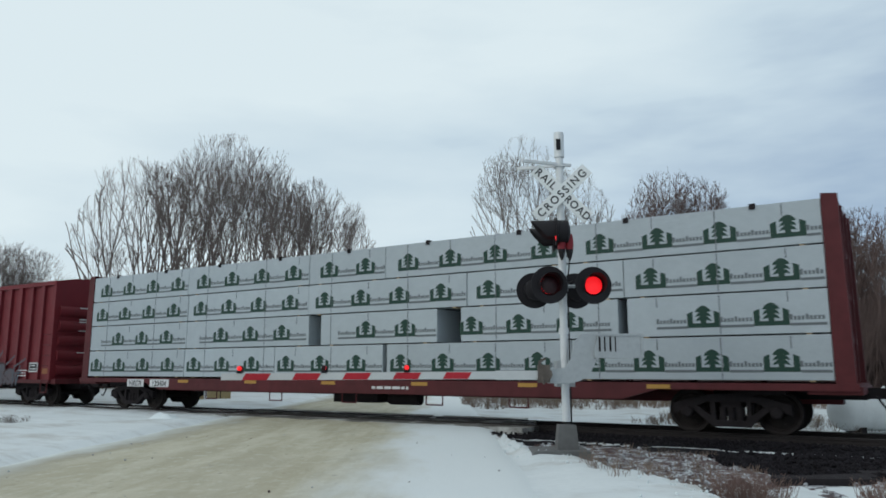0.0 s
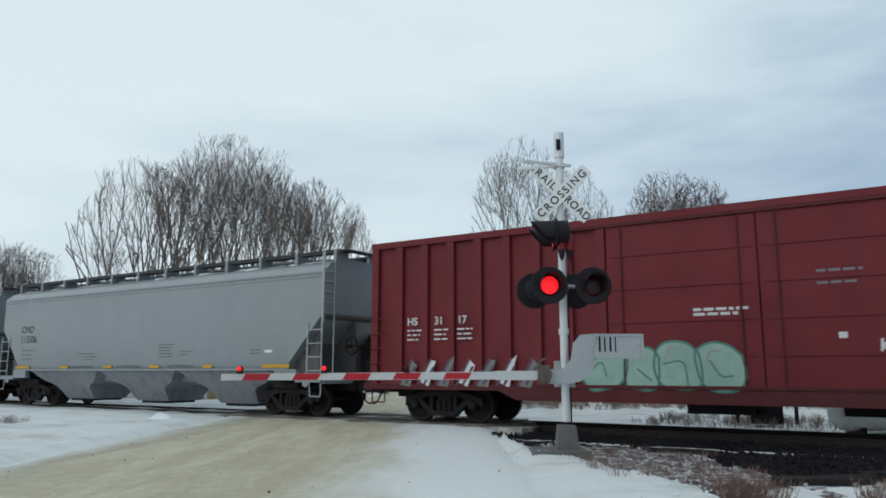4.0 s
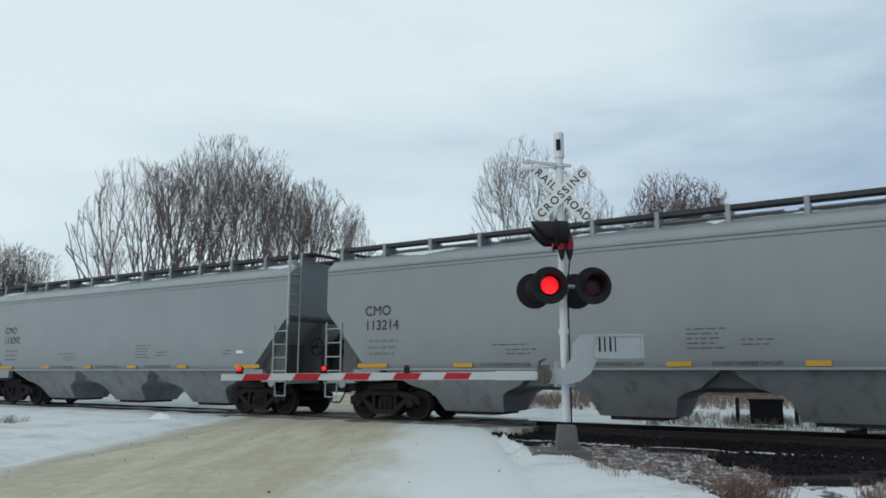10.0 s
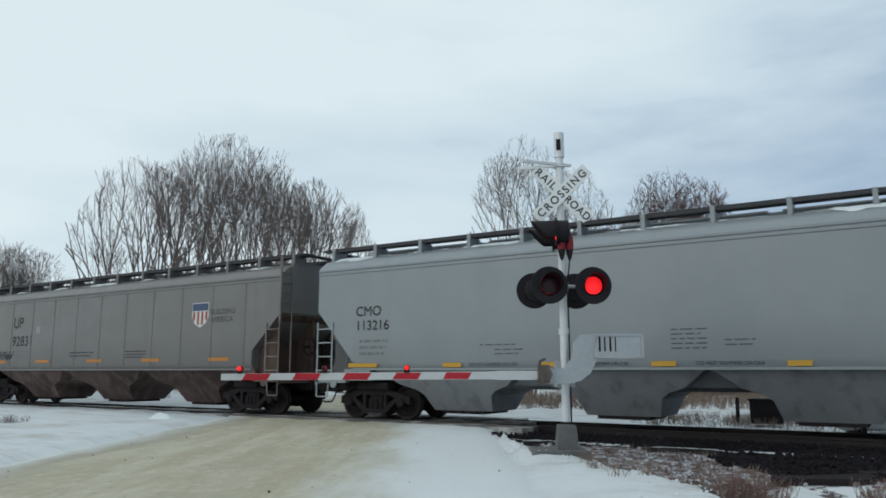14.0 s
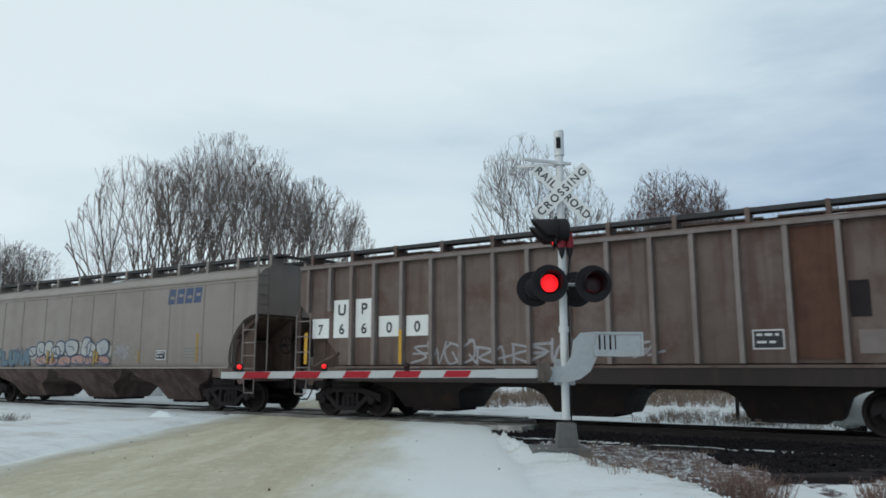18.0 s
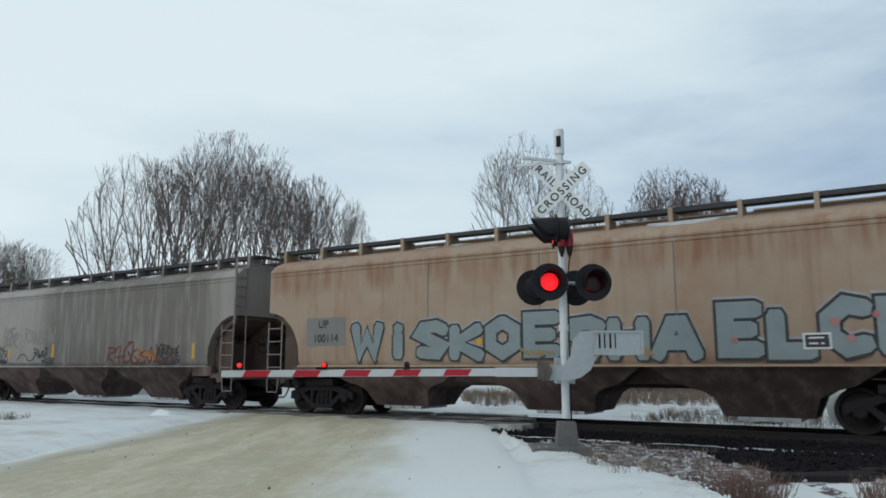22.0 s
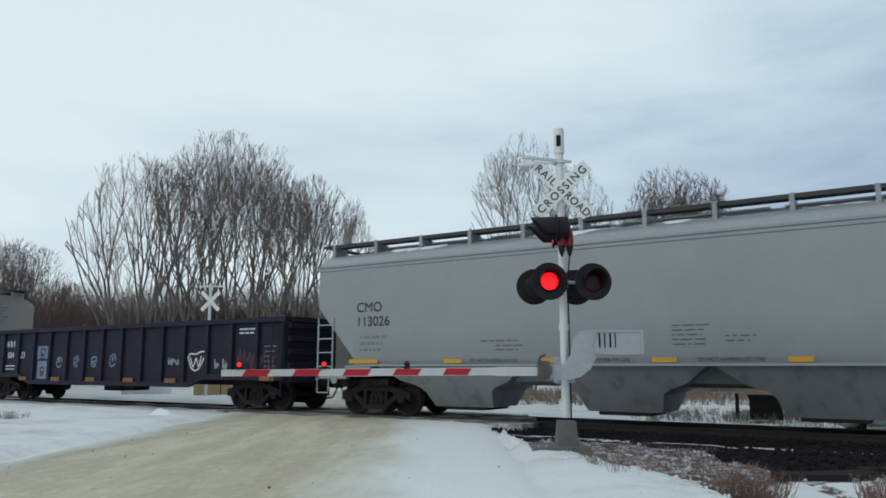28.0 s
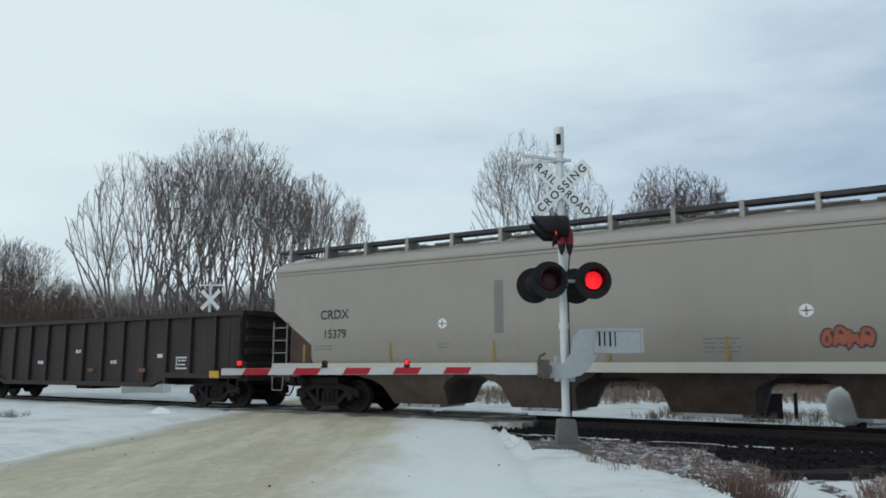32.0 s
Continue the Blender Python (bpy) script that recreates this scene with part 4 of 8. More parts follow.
GLYPH = {
    "W": [[(0, 1), (0.2, 0), (0.5, 0.65), (0.8, 0), (1, 1)]], "I": [[(0.5, 0), (0.5, 0.72)], [(0.5, 0.95), (0.52, 1.0)]], "S": [[(1, 0.85), (0.7, 1), (0.2, 0.95), (0.05, 0.72), (0.5, 0.5), (0.95, 0.3), (0.75, 0.03), (0.1, 0.08)]],
    "K": [[(0.1, 0), (0.1, 1)], [(0.95, 1), (0.15, 0.48), (1, 0)]], "O": [[(0.5, 1), (0.1, 0.75), (0.1, 0.25), (0.5, 0), (0.9, 0.25), (0.9, 0.75), (0.5, 1)]], "E": [[(0.95, 1), (0.1, 1), (0.1, 0), (0.95, 0)], [(0.1, 0.5), (0.8, 0.5)]],
    "H": [[(0.1, 0), (0.1, 1)], [(0.9, 0), (0.9, 1)], [(0.1, 0.5), (0.9, 0.5)]], "A": [[(0, 0), (0.4, 1), (0.65, 1), (1, 0)], [(0.2, 0.38), (0.85, 0.38)]], "F": [[(0.95, 1), (0.1, 1), (0.1, 0)], [(0.1, 0.52), (0.75, 0.52)]],
    "L": [[(0.1, 1), (0.1, 0), (0.95, 0)]], "C": [[(0.95, 0.9), (0.5, 1), (0.1, 0.7), (0.1, 0.3), (0.5, 0), (0.95, 0.1)]], "D": [[(0.1, 0), (0.1, 1), (0.6, 1), (0.95, 0.7), (0.95, 0.3), (0.6, 0), (0.1, 0)]],
    "T": [[(0, 1), (1, 1)], [(0.5, 1), (0.5, 0)]], "X": [[(0, 0), (1, 1)], [(0, 1), (1, 0)]], "N": [[(0.05, 0), (0.1, 1), (0.85, 0), (0.9, 1)]], "U": [[(0.1, 1), (0.1, 0.25), (0.4, 0), (0.7, 0.05), (0.9, 0.3), (0.9, 1)]], "P": [[(0.1, 0), (0.1, 1), (0.7, 1), (0.9, 0.75), (0.7, 0.5), (0.1, 0.5)]],
    "R": [[(0.1, 0), (0.1, 1), (0.7, 1), (0.9, 0.78), (0.7, 0.52), (0.1, 0.5)], [(0.5, 0.5), (0.95, 0)]], "M": [[(0.05, 0), (0.12, 1), (0.5, 0.35), (0.88, 1), (0.95, 0)]],
}


def scrawl(rnd):
    """A loose looping squiggle that spells nothing."""
    n = rnd.randint(5, 8)
    pts = []
    for i in range(n):
        hi = i % 2 == 0
        pts.append((min(max((i + 0.5) / n + rnd.uniform(-0.16, 0.16), 0), 1), rnd.uniform(0.55, 1.0) if hi else rnd.uniform(0.0, 0.45)))
    return [curve_through(pts)]


def bubble(rnd):
    """A swollen rounded shape: an arch or a lump with a mark inside."""
    if rnd.random() < 0.6:
        pts = [(rnd.uniform(0.0, 0.15), 0.0), (0.06, 0.5), (0.2, rnd.uniform(0.82, 1.0)), (0.55, 1.0), (0.88, rnd.uniform(0.7, 0.9)), (0.95, 0.4), (rnd.uniform(0.7, 0.95), 0.05)]
        inner = [(0.35, 0.2), (0.42, 0.55), (0.62, rnd.uniform(0.4, 0.65)), (0.6, 0.15)]
        return [curve_through(pts), curve_through(inner)]
    ring = [(0.5 + (0.50 - 0.035 * k) * rnd.uniform(0.85, 1.05) * math.cos(1.2 + k * 0.8), 0.5 + (0.52 - 0.03 * k) * math.sin(1.2 + k * 0.8)) for k in range(9)]
    return [curve_through(ring)]


def graffiti(car, shapes, x0, x1, z0, z1, y, fill, edge, stroke=0.16, seed=1, lean=0.0, label="sprayed graffiti letter", halo=0.05, shine=None):
    """Sprayed shapes side by side, each a coloured fill over a dark edge; "~" is a squiggle, "@" a bubble."""
    rnd = random.Random(seed)
    n = len(shapes)
    cell = (x1 - x0) / n
    plain = shapes.isalpha()
    for i, g in enumerate(shapes):
        w, h = cell * (0.80 + 0.12 * rnd.random()), (z1 - z0) * (0.92 + 0.13 * rnd.random())
        ox, oz = x0 + i * cell + cell * 0.04, z0 + (z1 - z0) * 0.06 * rnd.uniform(-1, 1)
        shape = scrawl(rnd) if g in "~-" else bubble(rnd) if g in "@*" else GLYPH[g]
        if plain:
            # fat letters keep inside their cell
            ox, oz, w, h = ox + stroke * 0.36, oz + stroke * 0.5, cell - stroke * 0.74, h - stroke
        lines = [[(ox + u * w + lean * v * h, oz + v * h) for u, v in line] for line in shape]
        dy = y - 0.0012 * (i % 2)
        bm = bmesh.new()
        strokes(bm, lines, stroke, lambda u, v, d: (u, dy - 0.010 - d, v))
        letter = part("graffiti_letter" if plain else "graffiti_mark", bm, fill, car, label)
        if edge:
            bm = bmesh.new()
            strokes(bm, lines, stroke + 2 * halo, lambda u, v, d: (u, dy - 0.005 - d, v))
            part("letter_outline", bm, edge, letter, "sprayed dark outline")
        if shine:
            bm = bmesh.new()
            strokes(bm, [[(u, v + halo * 0.9) for u, v in line] for line in lines], stroke + 2 * halo, lambda u, v, d: (u, dy - 0.001 - d, v))
            part("letter_glint", bm, shine, letter, "pale sprayed rim")


def tag(car, x0, x1, z0, z1, n, material, width, seed, label, y=NEAR, lean=0.12):
    """A run of tight scribbled signs, each of two or three crossing strokes, that spells nothing."""
    rnd = random.Random(seed)
    cell = (x1 - x0) / n
    for i in range(n):
        ox, h = x0 + i * cell, (z1 - z0) * rnd.uniform(0.75, 1.1)
        oz = z0 + (z1 - z0) * rnd.uniform(-0.08, 0.08)
        j = lambda a: a + rnd.uniform(-0.12, 0.12)
        kinds = [[[(j(0.1), 0), (j(0.15), 1)], [(j(0.1), 1), (j(0.85), j(0.8)), (j(0.2), j(0.45)), (j(0.95), 0)]],
                 [[(j(0.9), j(0.95)), (j(0.1), j(0.85)), (j(0.8), j(0.4)), (j(0.1), 0)], [(j(0.2), j(0.5)), (j(0.9), j(0.5))]],
                 [[(j(0.1), 1), (j(0.2), 0), (j(0.55), j(0.6)), (j(0.8), 0), (j(1.0), 1.0)]],
                 [[(j(0.5), 1), (j(0.1), j(0.6)), (j(0.3), 0), (j(0.9), j(0.3)), (j(0.8), j(0.9)), (j(0.4), 1)], [(j(0.5), j(0.5)), (j(1.1), j(-0.1))]],
                 [[(j(0.0), j(0.5)), (j(0.5), 1), (j(0.6), 0)], [(j(0.1), j(0.3)), (j(1.0), j(0.45))]]]
        shape = rnd.choice(kinds)
        lines = [curve_through([(ox + cell * 1.15 * u + lean * v * h, oz + v * h) for u, v in line], 3) for line in shape]
        bm = bmesh.new()
        strokes(bm, lines, width * rnd.uniform(0.8, 1.2), lambda u, v, d: (u, y - 0.004 - 0.001 * (i % 2) - d, v))
        part("graffiti_mark", bm, material, car, label)


def lump(car, u0, u1, z0, zt, y, fill, rim_mat, width, label="sprayed bubble shape", glint=None):
    """One swollen sprayed shape: a filled uneven lump, its rim, and a fold or two inside."""
    rnd = random.Random(int(u0 * 1000) + int(z0 * 100))
    w, h, um = u1 - u0, zt - z0, (u0 + u1) / 2
    n = 11
    skew, flat_side = rnd.uniform(-0.12, 0.12), rnd.uniform(0.8, 1.0)
    ring = []
    for k in range(n):
        a = 2 * math.pi * k / n + 0.4
        c, q = math.cos(a), math.sin(a)
        r = rnd.uniform(0.88, 1.06)
        ring.append((um + 0.52 * w * r * math.copysign(abs(c) ** flat_side, c) + skew * w * q, (z0 + zt) / 2 + 0.5 * h * r * math.copysign(abs(q) ** 0.8, q)))
    rim = curve_through(ring + [ring[0]], 4)
    bm = bmesh.new()
    mid = bm.verts.new((um, y - 0.004, (z0 + zt) / 2))
    edge = [bm.verts.new((x, y - 0.004, z)) for x, z in rim[:-1]]
    for a, b in zip(edge, edge[1:] + edge[:1]):
        bm.faces.new((mid, a, b))
    base = part("graffiti_mark", bm, fill, car, label)
    lay = lambda u, v, d: (u, y - 0.006 - d, v)
    bm = bmesh.new()
    strokes(bm, [rim], width, lay)
    part("letter_outline", bm, rim_mat, base, "sprayed rim")
    bm = bmesh.new()
    j = lambda a: a + rnd.uniform(-0.14, 0.14)
    fold = [(um + (j(0.0) - 0.2) * w, z0 + j(0.55) * h), (um + j(0.0) * w, z0 + j(0.45) * h), (um + (j(0.0) + 0.15) * w, z0 + j(0.2) * h)]
    strokes(bm, [curve_through(fold)], width * 0.7, lay)
    part("letter_fold", bm, rim_mat, base)
    if glint:
        bm = bmesh.new()
        strokes(bm, [curve_through([(u0 + 0.2 * w, z0 + 0.55 * h), (u0 + 0.3 * w, zt - 0.2 * h), (um, zt - 0.17 * h)])], width * 0.8, lay)
        part("letter_glint", bm, glint, base)


def data_block(car, x, z, w, y, rows=3, h=0.07, gap=0.13, material=FADED, seed=0):
    """Small print that cannot be read: rows of broken bars."""
    rnd = random.Random(seed + int(x * 10))
    bm = bmesh.new()
    for r in range(rows):
        u = x
        end = x + w * (1.0 if r == 0 else 0.75 + 0.25 * rnd.random())
        while u < end:
            k = min(0.06 + 0.22 * rnd.random(), end - u)
            if k > 0.02:
                box(bm, u, u + k, y - 0.003, y, z - r * gap - h, z - r * gap)
            u += k + 0.05
    part("small_print", bm, material, car, "rows of small illegible print")


def stripe_row(car, xs, z, w, h, y, material=YELLOW):
    for x in xs:
        bm = bmesh.new()
        box(bm, x, x + w, y - 0.004, y, z, z + h)
        part("reflective_strip", bm, material, car, "yellow reflective strip")


def hopper(label, L, body, group, seams=(), style="smooth", trucks=2.45, top=4.88, edge=0.75, cut=(1.0, 2.05, 2.98), pockets=True, ledge=None, fit=None, posts=(), snow=0, end_mat=None, post_mat=None, low_mat=None, round_cut=False):
    """A covered hopper car; x runs along it from -L/2 (rear) to L/2, y = -1.59 is the side that faces the road."""
    car = thing("covered_hopper_car", label, "hopper car", group)
    H = L / 2
    fit = fit or GRIME
    X = lambda u: u - H           # places measured from the rear coupler
    xe = H - edge
    roof = top - 0.42
    # side, roof and slope sheets
    side_pts = [(1.50, 1.36), (1.585, 1.55), (1.59, 2.4), (1.59, 3.3), (1.585, roof - 0.45), (1.605, roof - 0.43), (1.605, roof - 0.37), (1.575, roof - 0.35), (1.60, roof - 0.33), (1.60, roof - 0.28), (1.56, roof - 0.23), (1.34, roof - 0.05), (0.95, roof + 0.10), (0.30, roof + 0.20)]
    if style == "posts":
        side_pts = [(1.44, 1.42), (1.46, 1.55), (1.46, 2.4), (1.46, 3.3), (1.46, roof - 0.1), (1.52, roof - 0.09), (1.52, roof - 0.06), (1.52, roof - 0.04), (1.52, roof - 0.02), (1.52, roof), (1.50, roof + 0.03), (1.22, roof + 0.08), (0.75, roof + 0.14), (0.30, roof + 0.16)]
    c0, c1, c2 = cut
    def section(x, zb):
        pts = []
        for y, z in side_pts:
            pts.append((y, max(z, zb) if z < 3.4 else z))
        half = [(x, -y, z) for y, z in pts]
        return half + [(x, y, z) for y, z in reversed(pts)]
    arc = ((0, 0), (1, 1)) if not round_cut else ((0, 0), (0.25, 0.05), (0.5, 0.17), (0.75, 0.42), (0.9, 0.68), (1, 1))
    cutx = [c0 * u for u, v in arc] + [c0 + 0.02]
    cutz = [c2 + (c1 - c2) * v for u, v in arc] + [1.36]
    xs = [-xe + u for u in cutx] + [xe - u for u in reversed(cutx)]
    zs = cutz + cutz[::-1]
    bm = bmesh.new()
    loft(bm, [section(x, z) for x, z in zip(xs, zs)])
    shell = part("body", bm, body, car, smooth=True)
    # end slope sheets and bulkheads, in shade under the body
    for s in (-1, 1):
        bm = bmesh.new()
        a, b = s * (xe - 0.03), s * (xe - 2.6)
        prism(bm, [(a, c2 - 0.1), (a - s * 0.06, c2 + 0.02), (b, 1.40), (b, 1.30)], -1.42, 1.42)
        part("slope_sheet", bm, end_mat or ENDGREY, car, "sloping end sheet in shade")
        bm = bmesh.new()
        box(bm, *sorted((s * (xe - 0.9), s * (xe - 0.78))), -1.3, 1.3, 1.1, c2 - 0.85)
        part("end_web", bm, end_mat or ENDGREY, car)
        bm = bmesh.new()
        prism(bm, [(s * (xe - 0.1), 1.1), (s * (xe - 0.1), c2 - 0.14), (s * (xe - 2.5), 1.42), (s * (xe - 2.5), 1.1)], -0.03, 0.03)
        # Added filler plates that close the see-through gap under the slope sheet.
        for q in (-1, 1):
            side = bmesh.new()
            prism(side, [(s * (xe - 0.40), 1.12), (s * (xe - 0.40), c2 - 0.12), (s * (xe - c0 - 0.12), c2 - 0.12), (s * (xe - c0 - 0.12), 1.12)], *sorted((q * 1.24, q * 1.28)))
            part("side_web", side, end_mat or ENDGREY, car, "upright filler plate under the slope sheet")
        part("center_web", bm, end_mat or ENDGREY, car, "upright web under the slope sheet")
    # lower hoppers with their discharge gates
    if pockets:
        a = L / 2
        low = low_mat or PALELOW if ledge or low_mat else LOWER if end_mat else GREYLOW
        # each bay is a funnel from the side sill to its gate, with an arch left to the next
        mids = (5.45, 9.1, 13.1, 16.75) if ledge else (5.05, a, L - 5.05)
        ridge = 0.94 if ledge else 0.85
        w_of = lambda z: 0.66 + (1.50 - 0.66) * (z - 0.28) / 1.08
        u0, u1 = (2.9, L - 2.9) if ledge else (2.7, L - 2.7)
        # saddle between the bays, over the centre sill
        bm = bmesh.new()
        v0, v1 = mids[0] - 1.2, mids[-1] + 1.2
        loft(bm, [[(X(u), -1.02, 1.37), (X(u), 1.02, 1.37), (X(u), 0.80, ridge + 0.10), (X(u), 0.45, ridge), (X(u), -0.45, ridge), (X(u), -0.80, ridge + 0.10)] for u in (v0, v1)])
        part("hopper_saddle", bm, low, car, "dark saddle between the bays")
        for k, u in enumerate(mids):
            left = (mids[k] - mids[k - 1]) / 2 if k else u - u0
            right = (mids[k + 1] - mids[k]) / 2 if k < len(mids) - 1 else u1 - u
            bm = bmesh.new()
            rings = []
            for z, q in ((1.37, 1.0), (ridge + 0.10, 0.55), (ridge - 0.03, 0.24), (ridge - 0.16, 0.10), (0.28, 0.0)):
                l_, r_ = 0.88 + (left - 0.9) * q, 0.88 + (right - 0.9) * q
                y = w_of(z)
                rings.append([(X(u) - l_, -y, z), (X(u) + r_, -y, z), (X(u) + r_, y, z), (X(u) - l_, y, z)])
            loft(bm, rings)
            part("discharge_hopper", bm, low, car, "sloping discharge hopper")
        for u in ((5.45, 9.1, 13.1, 16.75) if ledge else (5.05, a, L - 5.05)):
            bm = bmesh.new()
            box(bm, X(u) - 0.62, X(u) + 0.62, -0.66, 0.66, 0.20, 0.30)
            for k in range(3):
                tube(bm, (X(u) - 0.4 + k * 0.4, -0.74, 0.25), (X(u) - 0.4 + k * 0.4, 0.74, 0.25), 0.03, seg=6)
            part("discharge_gate", bm, fit, car, "discharge gate under a hopper", bevel=0.01)
    # sills, platforms
    for s in (-1, 1):
        bm = bmesh.new()
        if ledge:
            box(bm, -xe + 0.02, xe - 0.02, *sorted((s * 1.50, s * 1.64)), 1.16, 1.38)
        else:
            box(bm, -xe + c0, xe - c0, *sorted((s * 1.46, s * 1.60)), 1.33, 1.385)
        part("side_sill", bm, ledge or body, car, bevel=0.008)
    for s in (-1, 1):
        bm = bmesh.new()
        a, b = sorted((s * (xe - 1.05), s * (xe + 0.04)))
        for q in (-1, 1):
            y0, y1 = sorted((q * 1.42, q * 1.58))
            box(bm, a, b, y0, y1, 0.99, 1.13)
            tube(bm, (s * (xe - 0.62), q * 1.58, 0.97), (s * (xe - 0.62), q * 1.60, 0.97), 0.12, seg=14)
            box(bm, *sorted((s * (xe - 1.9), s * (xe - 1.0))), y0, y1, 1.05, 1.36)
        box(bm, *sorted((s * (xe - 0.06), s * (xe + 0.06))), -1.58, 1.58, 0.95, 1.13)
        box(bm, *sorted((s * (xe - 0.75), s * xe)), -1.4, 1.4, 1.09, 1.12)
        part("end_platform", bm, LOWER if end_mat else body, car, "end sill and platform", bevel=0.01)
        for q in (-1, 1):
            bm = bmesh.new()
            y = q * 1.61
            ladder(bm, s * (xe - 0.56), s * (xe - 0.02), y, 1.13, c2 - 0.30, 4)
            bar(bm, [(s * (xe - 0.46), y, 1.0), (s * (xe - 0.42), y, 0.60), (s * (xe - 0.02), y, 0.60), (s * (xe - 0.02), y, 1.0)], 0.018)
            if (s > 0) == (q < 0):
                tube(bm, (s * xe, y, c2 - 0.30), (s * xe, y, roof + 0.28), 0.04, seg=8)
                for k in range(6):
                    z = c2 + k * 0.30
                    tube(bm, (s * (xe + 0.03), y, z), (s * (xe + 0.03), y - q * 0.45, z), 0.016, seg=6)
                tube(bm, (s * (xe + 0.03), y - q * 0.45, 1.1), (s * (xe + 0.03), y - q * 0.45, roof + 0.1), 0.02, seg=6)
            part("ladder", bm, POSTGREY if end_mat else GALV, car, "corner ladder and stirrup step")
        bm = bmesh.new()
        box(bm, *sorted((s * (xe + 0.02), s * (xe + 0.10))), 0.45, 0.85, 1.7, 2.3)
        part("brake_reservoir", bm, GRIME, car, bevel=0.02)
        bm = bmesh.new()
        rim = [(s * (xe + 0.14), -0.45 + 0.26 * math.cos(a * math.pi / 9), 2.05 + 0.26 * math.sin(a * math.pi / 9)) for a in range(19)]
        bar(bm, rim, 0.018)
        for a in (0, 5, 10, 15):
            tube(bm, (s * (xe + 0.14), -0.45, 2.05), rim[a], 0.012, seg=6)
        tube(bm, (s * (xe - 0.05), -0.45, 2.05), (s * (xe + 0.12), -0.45, 2.05), 0.05, seg=8)
        part("brake_wheel", bm, GRIME, car, "brake wheel on the end")
    # roof: hatch trough, walkways on brackets
    bm = bmesh.new()
    box(bm, -xe + 0.9, xe - 0.9, -0.30, 0.30, roof + 0.18, roof + 0.30)
    n = int((L - 3) / 3.2)
    for k in range(n):
        x = -xe + 1.3 + k * (2 * xe - 2.6) / n
        box(bm, x, x + (2 * xe - 2.6) / n - 0.3, -0.34, 0.34, roof + 0.30, roof + 0.34)
    part("hatch", bm, body, car, "long roof hatch covers", bevel=0.01)
    for s in (-1, 1):
        bm = bmesh.new()
        y0, y1 = sorted((s * 0.55, s * 1.02))
        box(bm, -xe - 0.12, xe + 0.12, y0, y1, roof + 0.36, roof + 0.42)
        box(bm, -xe - 0.12, xe + 0.12, *sorted((s * 1.00, s * 1.03)), roof + 0.33, roof + 0.43)
        part("roof_walkway", bm, WALKWAY, car, "grated roof walkway")
        nb = int(2 * xe / 1.45)
        for k in range(nb + 1):
            x = -xe + 0.06 + k * (2 * xe - 0.12) / nb
            bm = bmesh.new()
            prism(bm, [(x - 0.05, roof + 0.02), (x - 0.05, roof + 0.44), (x + 0.05, roof + 0.44), (x + 0.05, roof + 0.02)], *sorted((s * 1.02, s * 1.07)))
            prism(bm, [(x - 0.04, roof + 0.02), (x - 0.04, roof + 0.35), (x + 0.04, roof + 0.35), (x + 0.04, roof + 0.02)], *sorted((s * 0.5, s * 1.02)))
            part("walkway_bracket", bm, body, car)
    for s in (-1, 1):
        bm = bmesh.new()
        box(bm, *sorted((s * (xe + 0.12), s * (xe + 0.40))), -1.03, 1.03, roof + 0.37, roof + 0.41)
        part("end_walkway", bm, WALKWAY, car, "grated end platform of the roof")
    # ragged frost and thin snow lying on the near roof slope
    edge_y = [y for y, z in side_pts[::-1] if z > roof - 0.25]
    edge_z = [z for y, z in side_pts[::-1] if z > roof - 0.25]
    lie = lambda y: float(np.interp(y, edge_y, edge_z))
    seed = sum(ord(c) for c in label) + snow * 13
    x = -xe + 0.3
    rows_x = []
    while x < xe - 0.3:
        wide_n = wobble(x * 0.45, seed, 1.0, 3) * 1.25 + 0.55 * wobble(x * 1.7, seed, 1.0, 5) + 0.3 * wobble(x * 5, seed, 1.0, 6)
        rows_x.append((x, (0.24 if snow else 0.05) + wide_n))
        x += 0.09
    patch, runs = [], []
    for x, k in rows_x + [(xe, -1)]:
        if k >= 0.03:
            patch.append((x, k))
        else:
            if len(patch) > 3:
                runs.append(patch)
            patch = []
    for patch in runs:
        bm = bmesh.new()
        sheet = []
        for x, k in patch:
            low_y = min(0.80 + 0.55 * k, 1.36)
            sheet.append([bm.verts.new((x, -y, lie(y) + 0.006 + 0.035 * math.sin(math.pi * q) * min(k * 2, 1))) for q, y in ((q, 0.78 + (low_y - 0.78) * q) for q in (0, 0.25, 0.5, 0.75, 1))])
        for p, r in zip(sheet, sheet[1:]):
            for a, b, c, d in zip(p, p[1:], r[1:], r):
                bm.faces.new((a, b, c, d))
        part("roof_snow", bm, CLEAN_SNOW if snow else FROST, car, "thin ragged snow on the roof slope", smooth=True)
    # weld seams or outside posts
    for u in seams:
        bm = bmesh.new()
        box(bm, X(u) - 0.012, X(u) + 0.012, NEAR - 0.008, NEAR + 0.02, 1.5, roof - 0.45)
        part("seam", bm, SEAM if end_mat else body, car)
    if posts:
        for u in posts:
            x = X(u)
            zb = 1.42 if abs(x) < xe - c0 else c2 - 0.25
            for s in (-1, 1):
                bm = bmesh.new()
                y0, y1 = sorted((s * 1.46, s * 1.60))
                box(bm, x - 0.05, x + 0.05, y0, y1, zb, roof - 0.09)
                part("side_post", bm, post_mat or body, car, bevel=0.008)
    couplers(car, H, 1.05)
    add_trucks(car, (-H + trucks, H - trucks))
    return car


def marks(car, L, u, z, lines, size, material=INK, y=NEAR, squeeze=1.0, align="LEFT", step=1.45):
    for k, words in enumerate(lines):
        lettering("reporting_mark", words, size, material, car, on_side(u - L / 2, y - 0.004, z - k * size * step * 0.73), align, squeeze, bold=0.001)


